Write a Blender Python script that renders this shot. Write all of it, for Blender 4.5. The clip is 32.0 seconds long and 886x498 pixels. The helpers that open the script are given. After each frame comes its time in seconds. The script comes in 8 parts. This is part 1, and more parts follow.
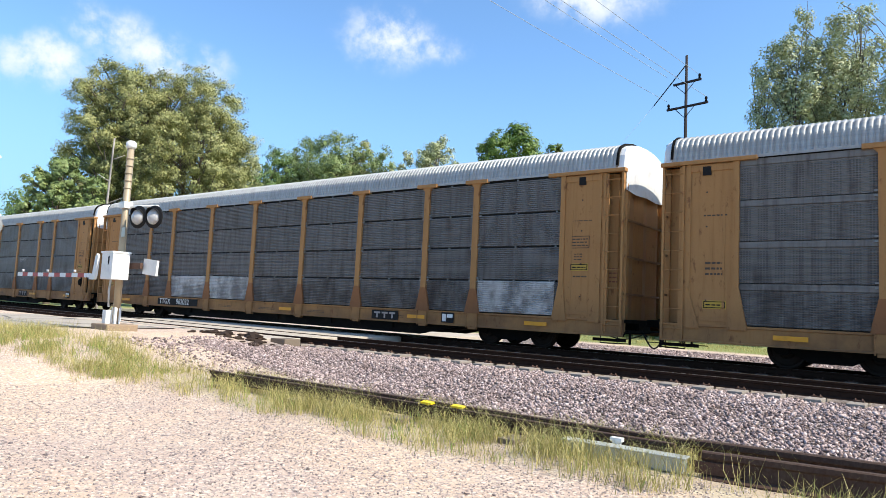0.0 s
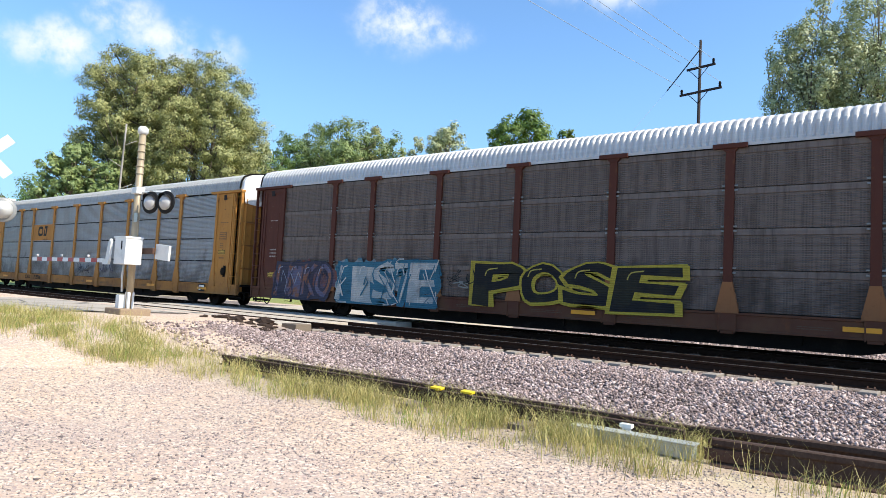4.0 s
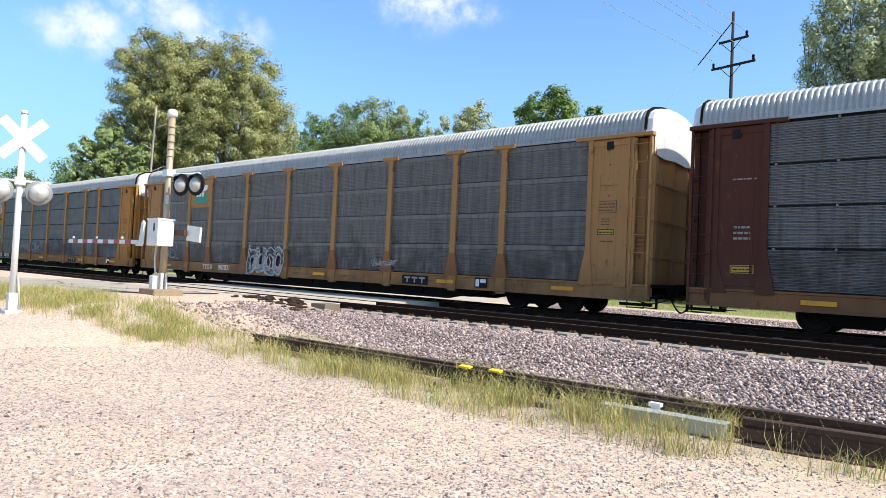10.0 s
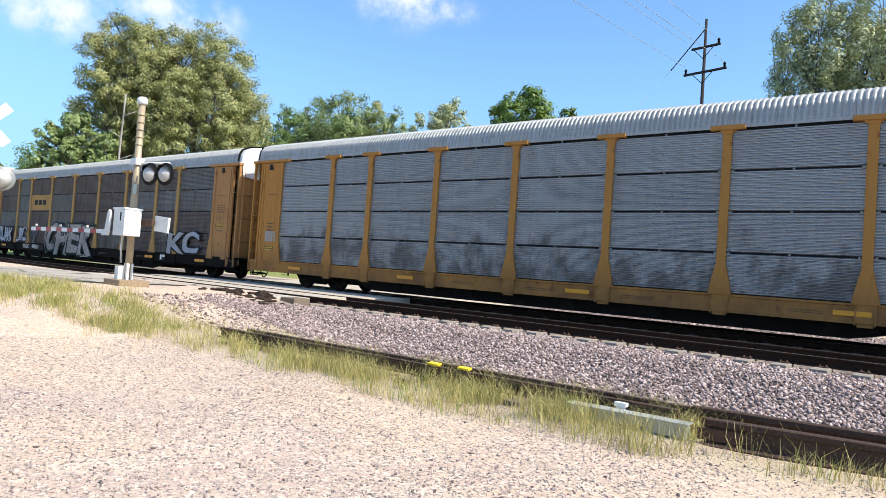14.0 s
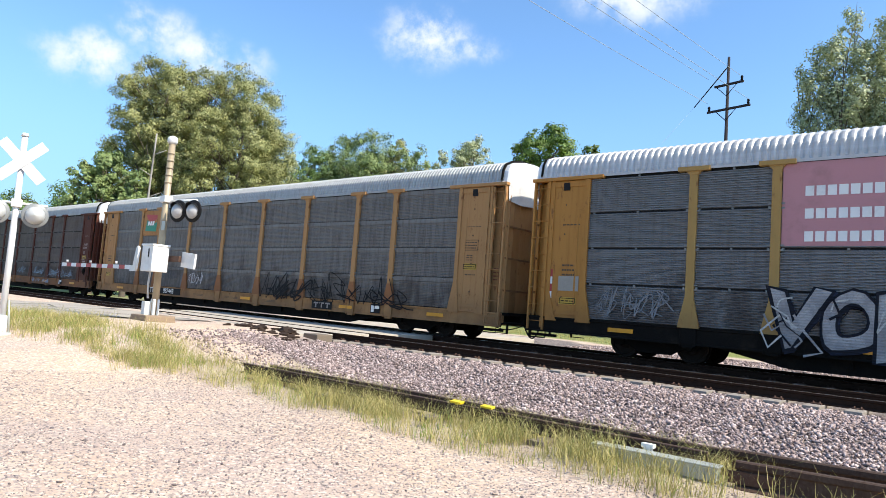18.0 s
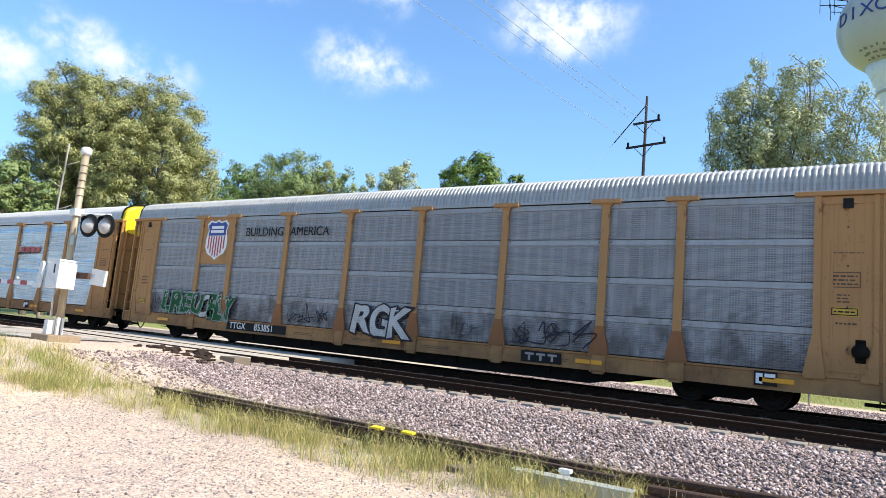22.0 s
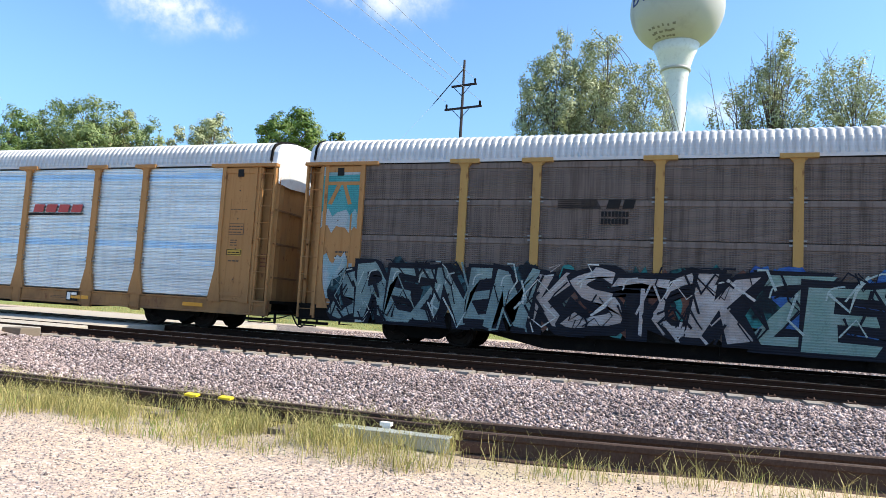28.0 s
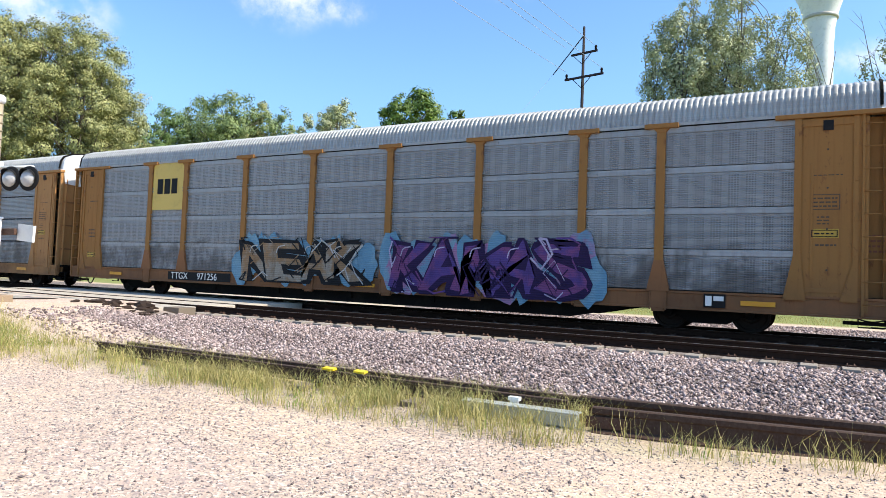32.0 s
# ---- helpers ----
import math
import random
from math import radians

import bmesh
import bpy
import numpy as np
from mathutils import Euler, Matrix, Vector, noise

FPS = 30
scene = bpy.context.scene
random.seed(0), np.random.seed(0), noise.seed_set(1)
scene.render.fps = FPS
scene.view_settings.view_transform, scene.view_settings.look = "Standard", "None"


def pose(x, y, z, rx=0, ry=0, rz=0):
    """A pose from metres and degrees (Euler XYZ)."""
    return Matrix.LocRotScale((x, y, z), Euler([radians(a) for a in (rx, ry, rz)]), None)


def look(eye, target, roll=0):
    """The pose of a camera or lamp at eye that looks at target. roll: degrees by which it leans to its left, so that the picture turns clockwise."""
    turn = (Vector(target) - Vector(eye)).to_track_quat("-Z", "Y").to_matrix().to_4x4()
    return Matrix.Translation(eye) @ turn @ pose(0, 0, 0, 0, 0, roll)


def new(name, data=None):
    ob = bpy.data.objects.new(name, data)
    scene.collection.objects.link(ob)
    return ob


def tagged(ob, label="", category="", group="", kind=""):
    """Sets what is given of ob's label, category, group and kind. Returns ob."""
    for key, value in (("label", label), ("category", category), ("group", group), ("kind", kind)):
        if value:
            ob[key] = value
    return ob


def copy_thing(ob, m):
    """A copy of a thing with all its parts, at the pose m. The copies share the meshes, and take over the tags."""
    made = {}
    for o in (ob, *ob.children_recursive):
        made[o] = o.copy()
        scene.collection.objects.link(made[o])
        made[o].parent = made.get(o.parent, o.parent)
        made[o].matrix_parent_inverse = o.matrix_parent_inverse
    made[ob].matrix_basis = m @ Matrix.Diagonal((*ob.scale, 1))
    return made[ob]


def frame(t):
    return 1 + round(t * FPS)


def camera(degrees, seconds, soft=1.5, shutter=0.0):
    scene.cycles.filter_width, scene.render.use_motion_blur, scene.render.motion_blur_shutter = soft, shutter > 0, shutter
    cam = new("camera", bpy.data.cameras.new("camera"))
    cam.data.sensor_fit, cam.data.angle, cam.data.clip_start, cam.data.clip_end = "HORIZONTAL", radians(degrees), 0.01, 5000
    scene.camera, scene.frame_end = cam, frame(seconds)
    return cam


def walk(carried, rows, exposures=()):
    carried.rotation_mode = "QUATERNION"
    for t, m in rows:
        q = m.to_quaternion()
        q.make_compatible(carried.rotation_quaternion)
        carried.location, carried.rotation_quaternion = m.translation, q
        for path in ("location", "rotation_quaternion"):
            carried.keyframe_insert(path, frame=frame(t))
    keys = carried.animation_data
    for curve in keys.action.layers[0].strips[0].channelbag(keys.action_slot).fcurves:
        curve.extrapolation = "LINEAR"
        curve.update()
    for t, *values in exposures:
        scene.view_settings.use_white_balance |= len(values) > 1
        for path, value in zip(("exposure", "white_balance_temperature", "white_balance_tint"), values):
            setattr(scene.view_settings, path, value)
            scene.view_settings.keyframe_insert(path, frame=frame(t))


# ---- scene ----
cam = camera(66.60, 32.0, soft=0.75)
EYE = (0.0, 0.0, 1.6)
# seconds, yaw to the left of the square view on the track, pitch, roll: a man stands still and turns
PATH = [
    (0.0, 37.50, 5.00, -2.75), (0.5, 36.98, 4.75, -2.98), (1.0, 36.84, 4.27, -1.70), (1.5, 36.60, 3.95, -1.86), (2.0, 37.26, 3.56, -2.41),
    (2.5, 37.77, 3.30, -2.37), (4.5, 38.57, 3.86, -3.10), (5.0, 40.06, 3.14, -1.99), (5.5, 40.74, 2.66, -2.42), (6.0, 39.48, 3.46, -2.44),
    (6.5, 39.66, 3.23, -2.80), (7.0, 39.75, 2.84, -2.96), (7.5, 40.09, 2.90, -2.95), (8.0, 40.43, 2.83, -2.74), (8.5, 40.54, 2.61, -2.52),
    (9.0, 40.84, 2.50, -2.36), (9.5, 41.13, 2.42, -2.77), (10.0, 40.69, 1.92, -2.71), (10.5, 40.76, 1.83, -1.68), (11.0, 40.71, 1.40, -1.31),
    (11.5, 37.55, 1.06, -2.33), (12.0, 37.44, 1.63, -2.62), (12.5, 37.91, 1.83, -2.61), (13.0, 37.60, 1.76, -3.20), (13.5, 38.40, 1.74, -3.84),
    (15.5, 37.01, 2.20, -4.37), (16.0, 37.13, 2.38, -3.66), (16.5, 37.63, 3.22, -3.87), (17.0, 38.48, 4.06, -4.34), (17.5, 39.30, 3.93, -4.50),
    (18.0, 40.19, 4.79, -4.23), (18.5, 41.33, 5.64, -3.65), (19.0, 41.63, 6.51, -5.03), (19.5, 40.37, 7.40, -5.25), (20.0, 40.52, 7.73, -4.47),
    (20.5, 40.84, 7.29, -5.08), (21.0, 38.52, 7.59, -4.46), (21.5, 35.38, 7.54, -4.72), (22.0, 33.71, 7.38, -5.11), (22.5, 32.99, 7.21, -4.17),
    (23.0, 23.81, 7.05, -4.66), (23.3, 17.55, 7.26, -4.07), (23.5, 18.59, 6.83, -3.98), (24.0, 27.06, 5.91, -2.59), (24.5, 31.10, 5.54, -2.70),
    (25.0, 31.89, 5.32, -3.66), (25.5, 27.30, 5.11, -4.34), (27.5, 10.40, 5.78, -2.71), (28.0, 18.69, 5.01, -3.30), (28.5, 22.35, 5.40, -1.86),
    (29.0, 27.40, 4.41, -2.08), (29.5, 29.65, 3.94, -1.39), (30.0, 30.12, 3.74, -1.45), (30.5, 28.79, 3.24, -2.01), (31.0, 28.01, 2.59, -2.13),
    (31.5, 28.41, 2.51, -2.08), (32.0, 29.23, 2.45, -2.23),
]
walk(cam, [(t, pose(*EYE, 90 + p, r, y)) for t, y, p, r in PATH], [(0.0, 0.58), (16.0, 0.58), (21.0, 0.66), (26.0, 0.69), (32.0, 0.66)])

# ---- light ----
SUN_DIR = Vector((0.68, 0.13, 0.72)).normalized()
world = bpy.data.worlds.new("sky")
scene.world = world
world.use_nodes = True


class Nodes:
    """Short writing for node trees."""

    def __init__(self, tree):
        self.t = tree
        tree.nodes.clear()

    def n(self, kind, **values):
        node = self.t.nodes.new(kind)
        for key, v in values.items():
            name = key[2:].replace("_", " ")
            self.put(node.inputs[int(name) if name.isdigit() else name], v)
        return node

    def vec(self, op):
        node = self.t.nodes.new("ShaderNodeVectorMath")
        node.operation = op
        return node

    def put(self, socket, v):
        if isinstance(v, bpy.types.NodeSocket):
            self.t.links.new(v, socket)
        else:
            socket.default_value = v

    def math(self, op, a, b=0.0, c=0.0, clamp=False):
        node = self.n("ShaderNodeMath")
        node.operation, node.use_clamp = op, clamp
        for k, v in enumerate((a, b, c)):
            self.put(node.inputs[k], v)
        return node.outputs[0]

    def ramp(self, x, lo, hi, a=0.0, b=1.0):
        node = self.n("ShaderNodeMapRange")
        node.interpolation_type = "SMOOTHSTEP"
        for k, v in enumerate((x, lo, hi, a, b)):
            self.put(node.inputs[k], v)
        return node.outputs[0]

    def mix(self, f, a, b, blend="MIX"):
        node = self.n("ShaderNodeMix")
        node.data_type, node.blend_type = "RGBA", blend
        self.put(node.inputs[0], f)
        self.put(node.inputs[6], a)
        self.put(node.inputs[7], b)
        return node.outputs[2]

    def noise(self, vec, scale, detail=3.0, rough=0.55):
        node = self.n("ShaderNodeTexNoise")
        self.put(node.inputs["Vector"], vec)
        node.inputs["Scale"].default_value = scale
        node.inputs["Detail"].default_value = detail
        node.inputs["Roughness"].default_value = rough
        return node.outputs["Fac"]

    def scaled(self, vec, sx, sy, sz):
        node = self.vec("MULTIPLY")
        self.put(node.inputs[0], vec)
        node.inputs[1].default_value = (sx, sy, sz)
        return node.outputs[0]

    def xyz(self, vec):
        node = self.n("ShaderNodeSeparateXYZ")
        self.put(node.inputs[0], vec)
        return node.outputs


def rgb(r, g, b):
    return (r, g, b, 1.0)


SKY_STRENGTH = 0.125
SKY_TINT = rgb(0.96, 1.26, 1.47)
CLOUD_WHITE = (5.4, 5.75, 6.1)


# fair-weather clouds: azimuth, elevation, half width and half height in degrees, density
CLOUDS = [
    (43.0, 21.9, 4.6, 2.4, 1.0), (39.5, 21.4, 2.6, 1.7, 0.7), (69.5, 16.4, 3.6, 1.9, 1.0), (65.5, 19.4, 3.2, 2.0, 0.9), (62.5, 18.2, 3.2, 2.0, 1.0),
    (61.5, 17.2, 3.0, 1.6, 0.8), (58.0, 18.2, 2.0, 1.6, 0.6), (25.5, 26.2, 6.0, 2.6, 1.15), (52.0, 26.5, 3.2, 1.6, 0.6),
    (42.0, 28.0, 3.5, 2.0, 0.8), (-3.0, 16.5, 4.0, 1.6, 0.7), (-25.0, 22.0, 6.0, 3.0, 0.8), (95.0, 20.0, 7.0, 3.0, 1.0),
    (140.0, 25.0, 9.0, 4.0, 1.0), (-80.0, 24.0, 8.0, 3.5, 1.0), (-140.0, 30.0, 10.0, 5.0, 1.0), (10.0, 45.0, 8.0, 4.0, 0.9),
]


def make_sky():
    k = Nodes(world.node_tree)
    sky = k.n("ShaderNodeTexSky")
    sky.sky_type, sky.sun_disc = "NISHITA", False
    sky.sun_elevation = math.asin(SUN_DIR.z)
    sky.sun_rotation = math.atan2(SUN_DIR.x, SUN_DIR.y)
    sky.altitude, sky.air_density, sky.dust_density, sky.ozone_density = 200, 1.0, 1.1, 1.4
    way = k.n("ShaderNodeTexCoord").outputs["Generated"]
    wob = k.n("ShaderNodeTexNoise", i_Vector=way, i_Scale=9.0, i_Detail=5.0, i_Roughness=0.6)
    off = k.vec("MULTIPLY_ADD")
    k.put(off.inputs[0], wob.outputs["Color"])
    off.inputs[1].default_value, off.inputs[2].default_value = (0.09, 0.09, 0.07), (-0.045, -0.045, -0.035)
    add = k.vec("ADD")
    k.put(add.inputs[0], way)
    k.put(add.inputs[1], off.outputs[0])
    total = 0.0
    for az, el, w, h, dens in CLOUDS:
        turn = k.n("ShaderNodeVectorRotate")
        turn.rotation_type = "Z_AXIS"
        k.put(turn.inputs["Vector"], add.outputs[0])
        turn.inputs["Angle"].default_value = radians(-az)
        x, y, z = k.xyz(turn.outputs[0])
        side = k.math("DIVIDE", x, math.sin(radians(w)))
        up = k.math("DIVIDE", k.math("SUBTRACT", z, math.sin(radians(el))), math.sin(radians(h)))
        r = k.math("SQRT", k.math("ADD", k.math("MULTIPLY", side, side), k.math("MULTIPLY", up, up)))
        blob = k.math("MULTIPLY", k.ramp(r, 1.5, 0.05), dens)
        total = k.math("MAXIMUM", total, k.math("MULTIPLY", blob, k.math("GREATER_THAN", y, 0.0)))
    fluff = k.noise(way, 22.0, 6.0, 0.62)
    cover = k.ramp(k.math("MULTIPLY", total, k.ramp(fluff, 0.25, 0.68, 0.15, 1.1)), 0.04, 1.1)
    z = k.xyz(way)[2]
    low = k.ramp(z, 0.36, 0.04)
    tint = k.mix(1.0, sky.outputs[0], SKY_TINT, "MULTIPLY")
    white = tint
    white = k.mix(k.math("MULTIPLY", low, 0.7), white, rgb(1.75, 3.2, 5.2))
    white = k.mix(cover, white, rgb(*CLOUD_WHITE))
    back = k.n("ShaderNodeBackground", i_Color=white, i_Strength=SKY_STRENGTH)
    out = k.n("ShaderNodeOutputWorld")
    k.put(out.inputs[0], back.outputs[0])


make_sky()
sun = new("sun", bpy.data.lights.new("sun", "SUN"))
sun.data.energy, sun.data.angle, sun.data.color = 5.0, radians(0.53), (1.0, 0.90, 0.74)
sun.matrix_world = look((40, 20, 60), Vector((40, 20, 60)) - SUN_DIR)

# ---- materials ----
MATS = {}


def mat(name, build):
    if name not in MATS:
        m = bpy.data.materials.new(name)
        m.use_nodes = True
        k = Nodes(m.node_tree)
        b = k.n("ShaderNodeBsdfPrincipled")
        out = k.n("ShaderNodeOutputMaterial")
        k.put(out.inputs[0], b.outputs[0])
        build(k, b, out)
        MATS[name] = m
    return MATS[name]


def bump(k, b, height, strength, dist):
    node = k.n("ShaderNodeBump", i_Height=height, i_Strength=strength, i_Distance=dist)
    k.put(b.inputs["Normal"], node.outputs[0])


def place(k):
    return k.n("ShaderNodeTexCoord").outputs["Object"]


def spot(k):
    return k.n("ShaderNodeNewGeometry").outputs["Position"]


def plain(name, colour, rough=0.6, metal=0.0, grain=0.15, size=6.0, dirt=(0.06, 0.045, 0.03), soil=0.25):
    """Paint or metal with a fine grain and broader soiling."""
    def build(k, b, out):
        p = place(k)
        rnd = k.n("ShaderNodeObjectInfo").outputs["Random"]
        fine = k.noise(p, size * 7, 3)
        broad = k.noise(p, size * 0.35, 5, 0.65)
        c = k.mix(k.math("MULTIPLY", fine, grain * 2), rgb(*colour), rgb(*[v * 0.55 for v in colour]))
        c = k.mix(k.ramp(broad, 0.48, 0.78, 0.0, soil), c, rgb(*dirt))
        c = k.mix(k.math("MULTIPLY", rnd, 0.18), c, rgb(*[v * 0.6 for v in colour]))
        k.put(b.inputs["Base Color"], c)
        k.put(b.inputs["Roughness"], k.ramp(fine, 0.3, 0.7, rough * 0.85, min(1, rough * 1.12)))
        b.inputs["Metallic"].default_value = metal
        b.inputs["Specular IOR Level"].default_value = 0.5 if max(colour) > 0.05 else 0.12
        bump(k, b, fine, 0.15, 0.01)
    return mat(name, build)


def car_paint(name, colour):
    """Weathered rolling-stock paint: rust streaks that run down and grime rising from the sill."""
    def build(k, b, out):
        p = place(k)
        rnd = k.n("ShaderNodeObjectInfo").outputs["Random"]
        x, y, z = k.xyz(p)
        streak = k.noise(k.scaled(p, 6.0, 6.0, 0.35), 1.6, 5, 0.65)
        broad = k.noise(p, 0.9, 5, 0.6)
        fine = k.noise(p, 30.0, 3)
        c = k.mix(k.ramp(streak, 0.48, 0.82, 0.0, 0.45), rgb(*colour), rgb(colour[0] * 0.55, colour[1] * 0.42, colour[2] * 0.35))
        c = k.mix(k.ramp(broad, 0.52, 0.8, 0.0, 0.5), c, rgb(colour[0] * 0.62, colour[1] * 0.5, colour[2] * 0.45))
        grime = k.math("MULTIPLY", k.ramp(z, 1.7, 0.55), k.ramp(broad, 0.3, 0.7, 0.12, 0.7))
        c = k.mix(grime, c, rgb(0.12, 0.065, 0.035))
        c = k.mix(k.math("MULTIPLY", fine, 0.18), c, rgb(0.08, 0.06, 0.04))
        rust = k.noise(k.scaled(p, 1.0, 1.0, 0.45), 4.2, 6, 0.72)
        c = k.mix(k.ramp(rust, 0.57, 0.68, 0.0, 0.7), c, rgb(0.13, 0.05, 0.022))
        seam = k.noise(k.scaled(p, 9.0, 9.0, 0.18), 1.0, 4, 0.6)
        c = k.mix(k.math("MULTIPLY", k.ramp(seam, 0.64, 0.76), k.ramp(z, 5.2, 2.0, 0.5, 0.10)), c, rgb(0.05, 0.03, 0.02))
        k.put(b.inputs["Base Color"], c)
        b.inputs["Roughness"].default_value = 0.72
        b.inputs["Specular IOR Level"].default_value = 0.22
        bump(k, b, fine, 0.12, 0.01)
    return mat(name, build)


def sheet(name, colour, metal, rough, dirt, soil, slots=False, row=0.98):
    """Galvanised side sheeting: each panel a little different, streaked with road dirt; metal above 0.8: sky
    reflections painted in as bands; slots: columns of punched air slots.
    """
    def build(k, b, out):
        p = place(k)
        rnd = k.n("ShaderNodeObjectInfo").outputs["Random"]
        x, y, z = k.xyz(p)
        shift = k.n("ShaderNodeCombineXYZ", i_X=k.math("MULTIPLY", rnd, 37.0), i_Y=0.0, i_Z=k.math("MULTIPLY", rnd, 11.0))
        q = k.vec("ADD")
        k.put(q.inputs[0], p)
        k.put(q.inputs[1], shift.outputs[0])
        q = q.outputs[0]
        streak = k.noise(k.scaled(q, 5.0, 5.0, 0.45), 1.3, 5, 0.7)
        rib = k.noise(k.scaled(q, 0.25, 0.25, 16.0), 1.0, 3, 0.6)
        fine = k.noise(q, 45.0, 2)
        c = k.mix(k.math("MULTIPLY", rnd, 0.32), rgb(*colour), rgb(*[v * 0.62 for v in colour]))
        c = k.mix(k.ramp(rib, 0.35, 0.7, 0.0, 0.35 if metal < 0.65 else 0.8), c, rgb(*[min(1.0, v * 1.35) for v in colour]))
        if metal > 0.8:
            # reflected sky put into the base colour as blue, white and slate bands
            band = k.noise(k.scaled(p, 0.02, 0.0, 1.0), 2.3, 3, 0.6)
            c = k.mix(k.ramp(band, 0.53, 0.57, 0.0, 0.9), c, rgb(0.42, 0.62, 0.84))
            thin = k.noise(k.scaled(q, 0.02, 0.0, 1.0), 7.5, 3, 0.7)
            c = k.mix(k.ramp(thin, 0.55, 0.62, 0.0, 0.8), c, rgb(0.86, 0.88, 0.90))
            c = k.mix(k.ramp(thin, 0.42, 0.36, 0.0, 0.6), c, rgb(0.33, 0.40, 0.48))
        c = k.mix(k.ramp(streak, 0.42, 0.8, 0.0, soil), c, rgb(*dirt))
        c = k.mix(k.math("MULTIPLY", fine, 0.2), c, rgb(*[v * 0.4 for v in colour]))
        if metal < 0.62:
            w = spot(k)
            splash = k.noise(k.scaled(q, 0.8, 0.8, 0.6), 1.5, 6, 0.68)
            reach = k.math("ADD", splash, k.ramp(k.xyz(w)[2], 3.9, 1.5, -0.16, 0.10))
            c = k.mix(k.ramp(reach, 0.46, 0.66, 0.0, 0.6), c, rgb(0.040, 0.027, 0.021))
            scuff = k.noise(k.scaled(q, 3.0, 3.0, 14.0), 2.2, 4, 0.7)
            c = k.mix(k.ramp(scuff, 0.66, 0.74, 0.0, 0.5), c, rgb(0.34, 0.33, 0.33))
        if slots:
            u = k.math("FRACT", k.math("MULTIPLY", x, 1.0 / 0.37))
            col = k.math("LESS_THAN", k.math("ABSOLUTE", k.math("SUBTRACT", u, 0.5)), 0.30)
            w = k.math("FRACT", k.math("MULTIPLY", x, 1.0 / 0.062))
            hole = k.math("LESS_THAN", k.math("ABSOLUTE", k.math("SUBTRACT", w, 0.5)), 0.30)
            v = k.math("FRACT", k.math("MULTIPLY", z, 1.0 / 0.055))
            row_ = k.math("LESS_THAN", k.math("ABSOLUTE", k.math("SUBTRACT", v, 0.5)), 0.24)
            band = k.math("LESS_THAN", z, row - 0.2)
            m = k.math("MULTIPLY", k.math("MULTIPLY", col, hole), k.math("MULTIPLY", row_, band))
            c = k.mix(k.math("MULTIPLY", m, 0.5), c, rgb(0.02, 0.02, 0.02))
        k.put(b.inputs["Base Color"], c)
        b.inputs["Metallic"].default_value = metal
        k.put(b.inputs["Roughness"], k.ramp(streak, 0.3, 0.8, rough, min(1.0, rough + 0.25)))
        bump(k, b, fine, 0.08, 0.01)
    return mat(name, build)


def leaves(name, a, b_, yellow):
    def build(k, b, out):
        isl = k.n("ShaderNodeNewGeometry").outputs["Random Per Island"]
        patch = k.noise(place(k), 0.55, 3)
        c = k.mix(isl, rgb(*a), rgb(*b_))
        c = k.mix(k.math("MULTIPLY", k.ramp(patch, 0.5, 0.7), yellow), c, rgb(0.22, 0.19, 0.035))
        k.put(b.inputs["Base Color"], c)
        b.inputs["Roughness"].default_value = 0.55
        tr = k.n("ShaderNodeBsdfTranslucent", i_Color=k.mix(0.4, c, rgb(0.16, 0.22, 0.02)))
        mixn = k.n("ShaderNodeMixShader", i_0=0.2)
        k.put(mixn.inputs[1], b.outputs[0])
        k.put(mixn.inputs[2], tr.outputs[0])
        k.put(out.inputs[0], mixn.outputs[0])
    return mat(name, build)


def stone_mat(name, lo, hi, odd, rough=0.85):
    """Loose stones, each of its own grey."""
    def build(k, b, out):
        isl = k.n("ShaderNodeNewGeometry").outputs["Random Per Island"]
        f = k.noise(spot(k), 60.0, 3)
        c = k.mix(isl, rgb(*lo), rgb(*hi))
        c = k.mix(k.ramp(k.math("FRACT", k.math("MULTIPLY", isl, 17.3)), 0.72, 0.8, 0.0, 0.8), c, rgb(*odd))
        c = k.mix(k.math("MULTIPLY", f, 0.4), c, rgb(*[v * 0.5 for v in lo]))
        k.put(b.inputs["Base Color"], c)
        b.inputs["Roughness"].default_value = rough
    return mat(name, build)


